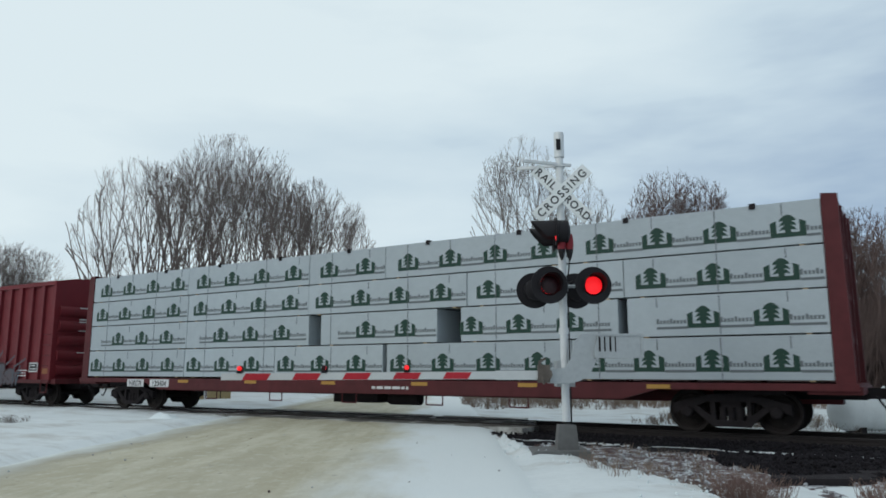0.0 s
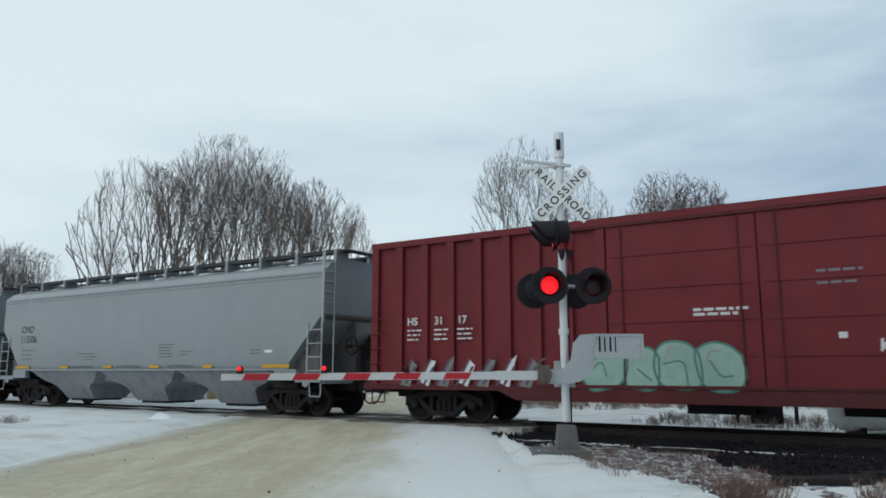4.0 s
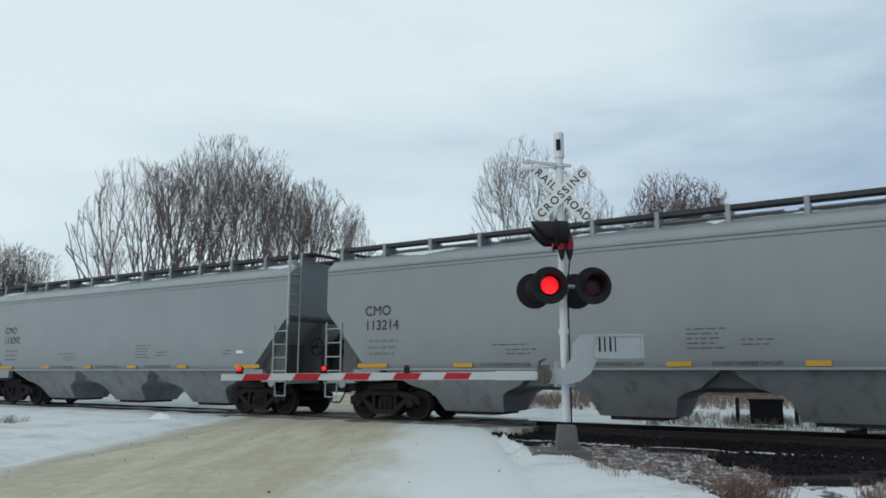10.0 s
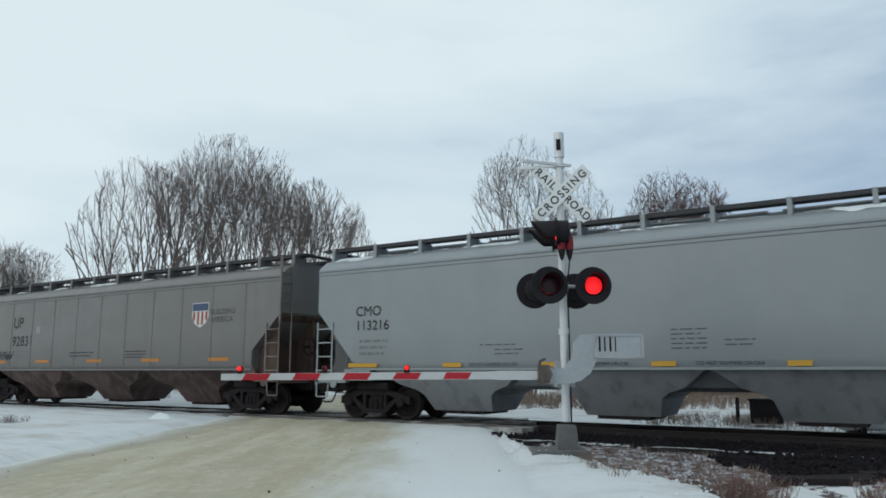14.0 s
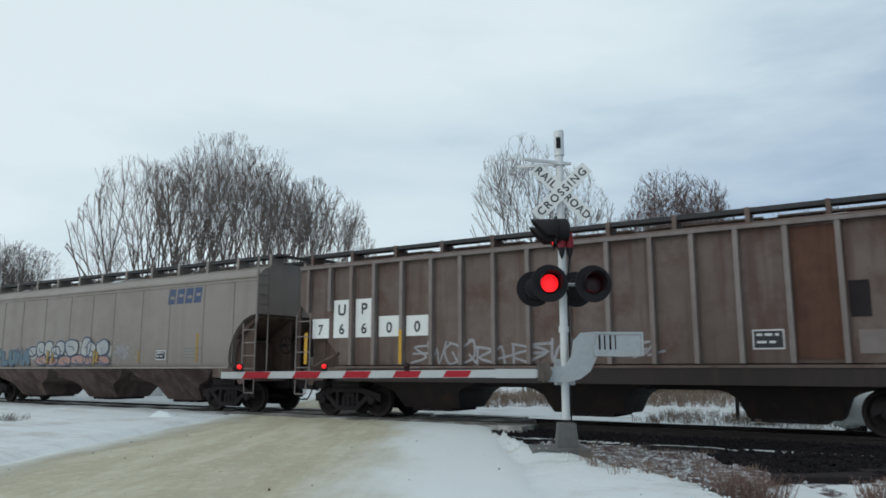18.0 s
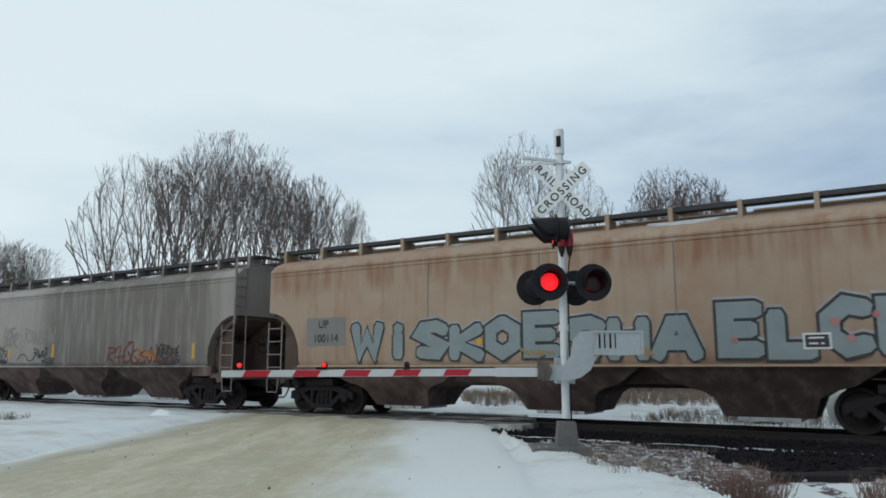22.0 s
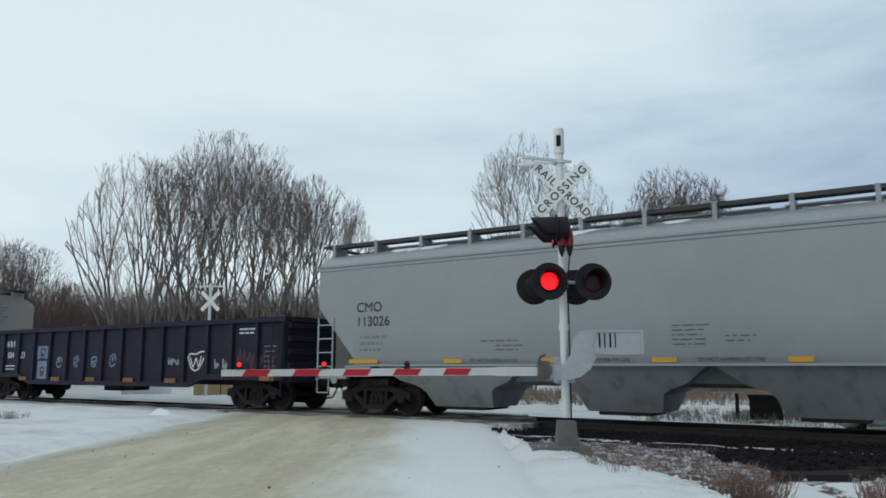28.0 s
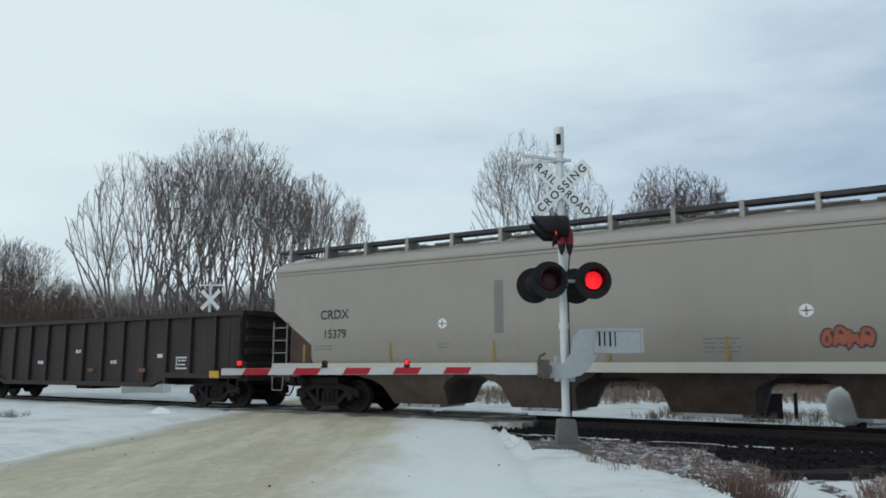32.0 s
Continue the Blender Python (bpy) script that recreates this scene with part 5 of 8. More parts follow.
CARS = []   # (car, rear coupler, length)


def put(car, rear, L):
    CARS.append((car, rear + L / 2))


def shield(car, x0, x1, z0, z1):
    """A faded shield: a blue head over red and white stripes, drawn as plain shapes."""
    mx, w, h = (x0 + x1) / 2, x1 - x0, z1 - z0
    bm = bmesh.new()
    prism(bm, [(x0, z1), (x1, z1), (x1, z0 + h * 0.42), (x1 - w * 0.18, z0 + h * 0.16), (mx, z0), (x0 + w * 0.18, z0 + h * 0.16), (x0, z0 + h * 0.42)], NEAR - 0.003, NEAR)
    base = part("shield_mark", bm, CHALK, car, "faded red, white and blue shield")
    bm = bmesh.new()
    box(bm, x0 + 0.02, x1 - 0.02, NEAR - 0.006, NEAR - 0.0035, z1 - h * 0.32, z1 - 0.02)
    part("shield_head", bm, BLUEMARK, base)
    for k in range(4):
        bm = bmesh.new()
        x = x0 + w * (0.06 + k * 0.25)
        box(bm, x, x + w * 0.13, NEAR - 0.006, NEAR - 0.0035, z0 + h * (0.30 if k in (0, 3) else 0.12), z1 - h * 0.35)
        part("shield_stripe", bm, SPRAYRED, base)


# six smooth light grey hoppers
def grey_hopper(number, L, seed, group="light grey hopper cars"):
    car = hopper("smooth light grey covered hopper with yellow strips" + (" and roof snow" if seed % 2 else ""), L, GREY, group, snow=seed, cut=(1.3, 1.55, 2.98))
    H = L / 2
    marks(car, L, 2.14, 2.81, ["CMO", number], 0.37, squeeze=1.04)
    data_block(car, 2.28 - H, 2.15, 0.96, NEAR, 3, 0.075, 0.17, FADED, seed)
    for u, z, w, r in ((6.1, 1.96, 1.0, 1), (6.5, 1.84, 0.8, 2), (10.8, 2.2, 0.8, 5), (11.9, 1.96, 0.6, 2), (15.2, 1.96, 0.45, 2)):
        data_block(car, u - H, z, w, NEAR, r, 0.030, 0.10, PRINT, seed)
    for u in (5.78, 8.52, 11.3):
        lettering("warning_line", "DO NOT HAMMER ON CAR", 0.115, INK, car, on_side(u - H, NEAR - 0.004, 1.43), "LEFT", 0.93)
    for u0, u1 in ((1.9, 2.9), (5.0, 5.55), (7.75, 8.25), (10.35, 10.88), (13.05, 13.5), (15.7, 16.83)):
        stripe_row(car, [u0 - H], 1.405, u1 - u0, 0.11, NEAR)
    bm = bmesh.new()
    box(bm, 15.8 - H, 16.1 - H, NEAR - 0.004, NEAR, 1.86, 1.94)
    part("tag_plate", bm, SIGNWHITE, car, "small white plate")
    return car


for rear, L, number, seed in ((78.45, 18.85, "113306", 4), (59.73, 18.72, "113288", 5), (41.01, 18.72, "113214", 7), (22.29, 18.72, "113292", 9), (3.57, 18.72, "113216", 11), (-129.85, 18.75, "113026", 3)):
    put(grey_hopper(number, L, seed), rear, L)

# grey hopper with weld seams
L = 19.47
car = hopper("dusty grey covered hopper with brown end and weld seams", L, OLDGREY, "older hopper cars", seams=[2.2 + 1.5 * k for k in range(11)], end_mat=BROWN_END, snow=5, cut=(1.15, 1.95, 3.05))
lettering("reporting_mark", "UP", 0.60, INK, car, on_side(3.80 - L / 2, NEAR - 0.004, 3.02), "LEFT", 1.0, 0.004)
lettering("reporting_mark", "92831", 0.55, INK, car, on_side(3.80 - L / 2, NEAR - 0.004, 2.30), "LEFT", 1.05, 0.004, 1.06)
bm = bmesh.new()
box(bm, 5.5 - L / 2, 5.78 - L / 2, NEAR - 0.004, NEAR, 2.76, 3.04)
part("tag_plate", bm, CHALKDIM, car, "small pale square plate")
data_block(car, 3.85 - L / 2, 2.12, 1.25, NEAR, 2, 0.06, 0.15, FADED, 2)
data_block(car, 7.9 - L / 2, 2.0, 1.5, NEAR, 2, 0.04, 0.12, INK, 3)
data_block(car, 11.3 - L / 2, 2.0, 1.1, NEAR, 3, 0.04, 0.10, INK, 4)
stripe_row(car, [2.5 - L / 2, 5.6 - L / 2, 9.0 - L / 2, 12.2 - L / 2, 15.6 - L / 2], 1.62, 0.95, 0.11, NEAR, paint("orange_strip", (0.45, 0.20, 0.05), None, 0.6))
tag(car, 2.35 - L / 2, 3.8 - L / 2, 1.78, 2.12, 6, INK, 0.045, 5, "thin black sprayed scrawl", lean=0.3)
shield(car, 14.73 - L / 2, 15.52 - L / 2, 2.69, 3.50)
lettering("slogan", "BUILDING\nAMERICA", 0.25, INK, car, on_side(15.62 - L / 2, NEAR - 0.004, 3.10), "LEFT")
put(car, -15.9, L)

# ribbed, browned hopper with white number panels
L = 19.0
car = hopper("rust-browned covered hopper with outside posts and white number panels", L, BROWNED, "older hopper cars", style="posts", posts=(1.3, 2.13, 2.92, 3.72, 4.65, 5.6, 6.5, 7.45, 8.4, 9.4, 10.4, 11.4, 12.3, 13.2, 14.15, 15.1, 16.1, 17.0, 17.8), top=4.72, end_mat=BROWN_END, cut=(1.5, 1.7, 3.2), edge=0.9, fit=GRIME, post_mat=POSTGREY, low_mat=BLACKCAR)
for words, u0, u1, top_z, high in (("7", 1.42, 2.04, 2.74, ""), ("6", 2.22, 2.82, 3.25, "U"), ("6", 3.02, 3.62, 3.25, "P"), ("0", 3.84, 4.54, 2.74, ""), ("0", 4.76, 5.46, 2.72, "")):
    x0, x1 = u0 - L / 2, u1 - L / 2
    bm = bmesh.new()
    box(bm, x0, x1, -1.475, -1.462, 2.18, top_z)
    board = part("number_panel", bm, SIGNWHITE, car, "white painted number panel")
    lettering("car_digit", words, 0.40, INK, board, on_side((x0 + x1) / 2, -1.479, 2.29), bold=0.006)
    if high:
        lettering("car_letter", high, 0.44, INK, board, on_side((x0 + x1) / 2, -1.479, 2.82), bold=0.006)
tag(car, 4.9 - L / 2, 9.3 - L / 2, 1.48, 2.0, 9, CHALKDIM, 0.06, 9, "chalky white sprayed scrawl", -1.462)
tag(car, 10.6 - L / 2, 11.5 - L / 2, 1.58, 1.95, 3, CHALKDIM, 0.05, 8, "chalky white sprayed scrawl", -1.462)
for u, w in ((1.24, 0.12), (4.6, 0.1), (16.04, 0.12)):
    bm = bmesh.new()
    box(bm, u - L / 2, u + w - L / 2, -1.61, -1.602, 1.45, 2.35)
    part("reflective_strip", bm, YELLOW, car, "upright yellow reflective strip")
bm = bmesh.new()
box(bm, 13.4 - L / 2, 14.0 - L / 2, -1.475, -1.462, 1.70, 2.10)
plate = part("stencil_panel", bm, CHALK, car, "black stencil panel with white frame")
bm = bmesh.new()
box(bm, 13.43 - L / 2, 13.97 - L / 2, -1.479, -1.4755, 1.73, 2.07)
part("panel_face", bm, INK, plate)
data_block(plate, 13.48 - L / 2, 2.02, 0.42, -1.481, 2, 0.05, 0.15, CHALK)
for u, w in ((14.22, 0.82), (16.17, 0.78)):
    bm = bmesh.new()
    box(bm, u - L / 2, u + w - L / 2, -1.468, -1.4605, 1.5, 4.15)
    part("rust_sheet", bm, RUSTSHEET, car, "rust-red side sheet")
for s in (-1, 1):
    bm = bmesh.new()
    box(bm, -L / 2 + 1.0, L / 2 - 1.0, *sorted((s * 1.50, s * 1.615)), 4.19, 4.27)
    part("top_edge", bm, POSTGREY, car, "pale worn top edge", bevel=0.01)
    bm = bmesh.new()
    box(bm, -L / 2 + 2.4, L / 2 - 2.4, *sorted((s * 1.40, s * 1.57)), 0.98, 1.40)
    part("side_skirt", bm, BLACKCAR, car, "dark lower side sheet", bevel=0.01)
    x = s * (L / 2 - 0.95)
    for q in (-1.5, 1.5):
        bm = bmesh.new()
        tube(bm, (x, q, 1.1), (x, q, 3.1), 0.05, seg=8)
        tube(bm, (x, q, 1.15), (x - s * 1.5, q, 1.75), 0.04, seg=8)
        part("end_brace", bm, LOWER, car, "dark end post and diagonal brace")
bm = bmesh.new()
box(bm, 15.2 - L / 2, 15.55 - L / 2, -1.474, -1.462, 2.30, 3.0)
part("hatch_plate", bm, GRIME, car, "small dark hatch plate", bevel=0.003)
bm = bmesh.new()
box(bm, 15.30 - L / 2, 15.95 - L / 2, -1.475, -1.462, 1.60, 2.05)
part("tag_plate", bm, POSTGREY, car, "pale grey painted panel")
put(car, -34.9, L)

# beige hopper with the blue block mark and graffiti
L = 19.4
car = hopper("beige covered hopper with blue block mark and graffiti", L, TAN, "older hopper cars", seams=(2.37, 3.98, 5.39, 7.02, 8.7, 10.1, 11.43, 13.02, 14.5, 16.2, 17.6), round_cut=True, end_mat=BROWN_END, cut=(1.2, 1.9, 3.0))
marks(car, L, 2.42, 2.72, ["CMO", "22353"], 0.34, INK, step=2.0)
# the big mark is a row of plain blue blocks with a pale cut through each
for k, u in enumerate((14.40, 14.84, 15.27, 15.70)):
    x = u - L / 2
    bm = bmesh.new()
    prism(bm, [(x - 0.03, 3.46), (x + 0.32, 3.46), (x + 0.38, 3.96), (x + 0.03, 3.96)], NEAR - 0.003, NEAR)
    block = part("block_mark", bm, BLUEMARK, car, "blue painted block mark")
    bm = bmesh.new()
    z = 3.62 + 0.06 * (k % 2)
    prism(bm, [(x + 0.10, z), (x + 0.30, z), (x + 0.31, z + 0.10), (x + 0.11, z + 0.10)], NEAR - 0.006, NEAR - 0.0035)
    part("block_cut", bm, TAN, block)
bm = bmesh.new()
strokes(bm, [curve_through([(6.3 - L / 2, 1.95), (7.6 - L / 2, 2.02), (9.2 - L / 2, 2.05), (11.2 - L / 2, 1.95)])], 0.52, lambda u, v, d: (u, NEAR - 0.0015, v))
part("spray_ground", bm, paint("spray_cream", (0.40, 0.38, 0.31), (0.33, 0.35, 0.36), 0.6, grain=9, amount=0.9), car, "pale sprayed ground of the graffiti")
slate_rim = paint("spray_slate_blue", (0.055, 0.070, 0.115), (0.10, 0.12, 0.17), 0.6, grain=9, amount=0.6)
cream = paint("spray_cream_fill", (0.40, 0.40, 0.375), (0.27, 0.30, 0.33), 0.6, grain=9, amount=0.9)
rose = paint("spray_rose_fill", (0.36, 0.25, 0.225), (0.30, 0.16, 0.14), 0.6, grain=9, amount=0.9)
for k, (u0, u1, z0, zt, fill) in enumerate(((6.55, 7.30, 1.45, 1.86, rose), (7.4, 8.1, 1.45, 1.78, rose), (8.1, 8.95, 1.44, 1.80, rose), (8.95, 9.90, 1.48, 1.84, rose), (9.75, 10.4, 1.46, 1.95, rose), (10.3, 11.38, 1.48, 1.82, rose),
                                           (6.05, 6.62, 1.80, 2.19, cream), (6.58, 7.17, 1.78, 2.36, cream), (7.15, 7.77, 1.74, 2.38, cream), (7.92, 8.52, 1.80, 2.38, cream), (7.66, 8.22, 1.72, 2.19, cream), (8.55, 9.42, 1.78, 2.44, cream), (9.58, 10.20, 1.75, 2.46, cream), (9.95, 10.57, 1.70, 2.30, cream), (10.53, 11.30, 1.78, 2.36, cream))):
    lump(car, u0 - L / 2, u1 - L / 2, z0, zt, NEAR - 0.003 - 0.0025 * k, fill, slate_rim, 0.055, label="cream and rose sprayed bubble shape with slate rim")
for u, z, h in ((7.42, 1.55, 0.42), (7.75, 1.58, 0.30), (10.42, 1.52, 0.45), (10.60, 1.58, 0.30)):
    bm = bmesh.new()
    strokes(bm, [[(u - L / 2, z), (u + 0.04 - L / 2, z + h)]], 0.13, lambda a, v, d: (a, NEAR - 0.055 - d, v))
    part("spray_drop", bm, DULLYELLOW, car, "ochre sprayed streak")
bm = bmesh.new()
fleck = random.Random(8)
for k in range(150):
    u, v = fleck.gauss(12.0, 0.26) - L / 2, fleck.gauss(1.92, 0.16)
    r = fleck.uniform(0.012, 0.04)
    bm.faces.new([bm.verts.new((u + r * math.cos(q * 1.05), NEAR - 0.003 - k * 2e-5, v + r * math.sin(q * 1.05))) for q in range(6)])
part("spray_flecks", bm, CHALKDIM, car, "speckled white sprayed patch")
graffiti(car, "PLUMA", 3.50 - L / 2, 6.1 - L / 2, 1.46, 2.08, NEAR, SPRAYTEAL, slate_rim, 0.17, 6, 0.03, "steel blue graffiti letter with dark outline", 0.05)
for u, h in ((1.9, 0.9), (12.9, 0.4), (15.9, 0.9)):
    bm = bmesh.new()
    box(bm, u - L / 2, u + 0.12 - L / 2, NEAR - 0.006, NEAR, 1.55, 1.55 + h)
    part("reflective_strip", bm, DULLYELLOW, car, "upright dull yellow reflective strip")
bm = bmesh.new()
box(bm, 13.9 - L / 2, 14.4 - L / 2, NEAR - 0.005, NEAR, 1.62, 1.93)
plate = part("stencil_panel", bm, CHALK, car, "black stencil panel with pale frame")
bm = bmesh.new()
box(bm, 13.93 - L / 2, 14.37 - L / 2, NEAR - 0.009, NEAR - 0.006, 1.65, 1.90)
part("panel_face", bm, INK, plate)
data_block(plate, 13.97 - L / 2, 1.87, 0.34, NEAR - 0.010, 2, 0.04, 0.11, CHALK)
data_block(car, 15.3 - L / 2, 2.0, 0.9, NEAR, 4, 0.04, 0.10, FADED, 8)
put(car, -54.3, L)

# rusty hopper with the large blue-grey graffiti
L = 19.5
car = hopper("rust-stained tan covered hopper with large blue-grey graffiti", L, RUSTY, "older hopper cars", round_cut=True, end_mat=BROWN_END, cut=(1.2, 1.9, 2.95), seams=(6.5, 9.7, 12.9), fit=GALV)
bm = bmesh.new()
box(bm, 2.28 - L / 2, 3.74 - L / 2, NEAR - 0.004, NEAR, 1.92, 2.72)
board = part("number_panel", bm, OLDGREY, car, "grey painted number panel")
lettering("reporting_mark", "UP", 0.31, INK, board, on_side(2.92 - L / 2, NEAR - 0.009, 2.43), "CENTER", 1, 0.004)
lettering("reporting_mark", "100114", 0.31, INK, board, on_side(3.02 - L / 2, NEAR - 0.009, 2.03), "CENTER", 1, 0.004)
graffiti(car, "WISKOESHA", 3.95 - L / 2, 13.35 - L / 2, 1.48, 2.52, NEAR - 0.002, SPRAY, INK, 0.31, 11, 0.0, "blue-grey graffiti letter with black outline", 0.055, CHALKDIM)
graffiti(car, "ELCD", 13.65 - L / 2, 17.5 - L / 2, 1.48, 2.62, NEAR - 0.002, SPRAY, INK, 0.34, 12, 0.0, "blue-grey graffiti letter with black outline", 0.06, CHALKDIM)
bm = bmesh.new()
box(bm, 15.32 - L / 2, 15.82 - L / 2, NEAR - 0.020, NEAR - 0.016, 1.66, 1.98)
plate = part("stencil_panel", bm, CHALK, car, "white framed black stencil panel")
bm = bmesh.new()
box(bm, 15.36 - L / 2, 15.78 - L / 2, NEAR - 0.024, NEAR - 0.021, 1.70, 1.94)
part("panel_face", bm, INK, plate)
data_block(plate, 15.42 - L / 2, 1.90, 0.3, NEAR - 0.025, 2, 0.035, 0.11, CHALK)
pink = paint("spray_pink", (0.32, 0.13, 0.13), (0.4, 0.22, 0.2), 0.6, grain=6, amount=0.7)
for u, v, r in ((14.05, 1.86, 0.07), (15.9, 2.18, 0.09), (16.15, 1.86, 0.08), (16.6, 2.3, 0.07), (8.05, 1.95, 0.09)):
    bm = bmesh.new()
    lathe(bm, [(r, -0.022), (r, -0.018)], origin=(u - L / 2, NEAR, v), axis="y", seg=12)
    part("spray_dot", bm, pink if u > 9 else YELLOW, car, "sprayed round dot")
graffiti(car, "~~~", 9.0 - L / 2, 12.6 - L / 2, 1.52, 1.80, NEAR - 0.02, paint("spray_ochre", (0.28, 0.2, 0.1), None, 0.6), None, 0.06, 13, 0.0, "ochre sprayed drips")
bm = bmesh.new()
box(bm, 17.0 - L / 2, 17.8 - L / 2, NEAR - 0.005, NEAR, 3.78, 3.95)
part("paint_patch", bm, OLDGREY, car, "small faded blue paint patch")
put(car, -73.8, L)

# dirty grey hopper
L = 18.9
car = hopper("grimy grey covered hopper with dark run-off streaks and scrawled graffiti", L, DIRTY, "older hopper cars", round_cut=True, end_mat=BROWN_END, cut=(1.2, 1.9, 2.95), fit=GALV)
marks(car, L, 2.36, 2.42, ["TILX", "519619"], 0.34, INK, step=2.1)
ghost = paint("spray_ghost_grey", (0.185, 0.172, 0.16), (0.23, 0.22, 0.2), 0.65, grain=5, amount=0.7)
tag(car, 11.55 - L / 2, 15.3 - L / 2, 1.48, 2.12, 8, paint("spray_dull_red", (0.125, 0.04, 0.035), None, 0.7), 0.065, 21, "dull red sprayed scrawl", lean=0.25)
tag(car, 13.3 - L / 2, 14.3 - L / 2, 1.60, 1.95, 3, paint("spray_amber", (0.36, 0.17, 0.05), None, 0.7), 0.05, 33, "amber sprayed strokes", NEAR - 0.004)
tag(car, 14.3 - L / 2, 15.5 - L / 2, 1.70, 2.05, 6, INK, 0.042, 23, "thin black sprayed scrawl", NEAR - 0.004)
tag(car, 14.5 - L / 2, 15.6 - L / 2, 1.46, 1.68, 5, INK, 0.035, 34, "thin black sprayed scrawl", NEAR - 0.004)
tag(car, 4.02 - L / 2, 4.85 - L / 2, 1.80, 2.10, 4, INK, 0.045, 25, "black sprayed scrawl")
tag(car, 4.08 - L / 2, 4.9 - L / 2, 1.48, 1.78, 4, INK, 0.045, 26, "black sprayed scrawl")
bm = bmesh.new()
strokes(bm, [curve_through([(5.65 - L / 2, 1.60), (5.95 - L / 2, 1.82), (6.25 - L / 2, 1.80), (6.5 - L / 2, 1.58), (6.8 - L / 2, 1.62), (6.95 - L / 2, 1.78)])], 0.04, lambda u, v, d: (u, NEAR - 0.004 - d, v))
part("graffiti_mark", bm, INK, car, "thin black sprayed curve")
tag(car, 6.8 - L / 2, 7.75 - L / 2, 1.70, 2.05, 5, INK, 0.045, 22, "black sprayed scrawl")
tag(car, 7.4 - L / 2, 8.3 - L / 2, 1.45, 1.68, 4, INK, 0.035, 28, "black sprayed scrawl")
tag(car, 4.5 - L / 2, 7.9 - L / 2, 1.41, 1.50, 22, PRINT, 0.022, 29, "line of small sprayed scrawl")
tag(car, 4.5 - L / 2, 5.6 - L / 2, 2.15, 2.85, 4, ghost, 0.08, 24, "faint grey sprayed scrawl", lean=0.0)
tag(car, 6.1 - L / 2, 8.2 - L / 2, 2.25, 2.85, 6, ghost, 0.07, 35, "faint grey sprayed scrawl", lean=0.0)
tag(car, 1.2 - L / 2, 1.75 - L / 2, 2.65, 3.05, 3, ghost, 0.05, 36, "faint grey sprayed scrawl")
bm = bmesh.new()
box(bm, 16.2 - L / 2, 16.32 - L / 2, NEAR - 0.006, NEAR, 1.6, 2.1)
part("reflective_strip", bm, YELLOW, car, "upright yellow reflective strip")
for u, h in ((1.85, 0.8), (4.98, 0.4), (8.1, 0.5)):
    bm = bmesh.new()
    box(bm, u - L / 2, u + 0.14 - L / 2, NEAR - 0.006, NEAR, 1.7, 1.7 + h)
    part("reflective_strip", bm, YELLOW, car, "upright yellow reflective strip")
put(car, -92.7, L)

# beige hopper, clean
L = 18.4
car = hopper("beige covered hopper with brown lower sheets and snow on the roof", L, CREAM, "older hopper cars", seams=(6.78, 11.8), end_mat=BROWN_END, snow=7, cut=(1.3, 1.55, 2.95))
marks(car, L, 2.26, 2.95, ["CMO", "22679"], 0.43, INK, step=1.95)
shield(car, 13.24 - L / 2, 13.75 - L / 2, 3.20, 3.87)
lettering("slogan", "BUILDING\nAMERICA", 0.25, INK, car, on_side(14.14 - L / 2, NEAR - 0.004, 3.36), "LEFT")
bm = bmesh.new()
box(bm, 14.7 - L / 2, 15.2 - L / 2, NEAR - 0.005, NEAR, 1.83, 2.20)
plate = part("stencil_panel", bm, INK, car, "black stencil panel with white marks")
data_block(plate, 14.75 - L / 2, 2.15, 0.4, NEAR - 0.008, 2, 0.045, 0.15, CHALK)
for u, w, r in ((6.9, 0.9, 3), (9.6, 0.5, 2), (11.4, 1.1, 4)):
    data_block(car, u - L / 2, 2.05, w, NEAR, r, 0.035, 0.10, INK, 12)
stripe_row(car, [u - L / 2 for u in (5.0, 7.7, 10.7, 13.3)], 1.5, 0.6, 0.08, NEAR, paint("olive_strip", (0.20, 0.17, 0.09), None, 0.6))
bm = bmesh.new()
box(bm, 15.9 - L / 2, 16.25 - L / 2, NEAR - 0.004, NEAR, 1.72, 1.9)
part("green_plate", bm, GREENMARK, car, "small green plate")
put(car, -111.1, L)

# long smooth beige hopper with a pale side ledge
L = 22.2
car = hopper("long smooth beige covered hopper with pale side sill", L, CREAM, "older hopper cars", end_mat=BROWN_END, ledge=paint("pale_sill", (0.50, 0.49, 0.45), None, 0.6, grain=2, amount=0.5), cut=(1.5, 1.9, 2.9), top=4.82, pockets=True, fit=GALV)
lettering("reporting_mark", "CRDX", 0.36, INK, car, on_side(2.58 - L / 2, NEAR - 0.004, 2.62), "LEFT", 1.05, 0.004)
lettering("reporting_mark", "15379", 0.34, INK, car, on_side(2.70 - L / 2, NEAR - 0.004, 2.08), "LEFT", 1.0, 0.004)
for u in (1.95, 5.05, 8.2, 11.1, 13.65, 16.95):
    bm = bmesh.new()
    box(bm, u - L / 2, u + 0.07 - L / 2, NEAR - 0.006, NEAR, 1.42, 1.92)
    part("reflective_strip", bm, DULLYELLOW, car, "upright yellow reflective strip")
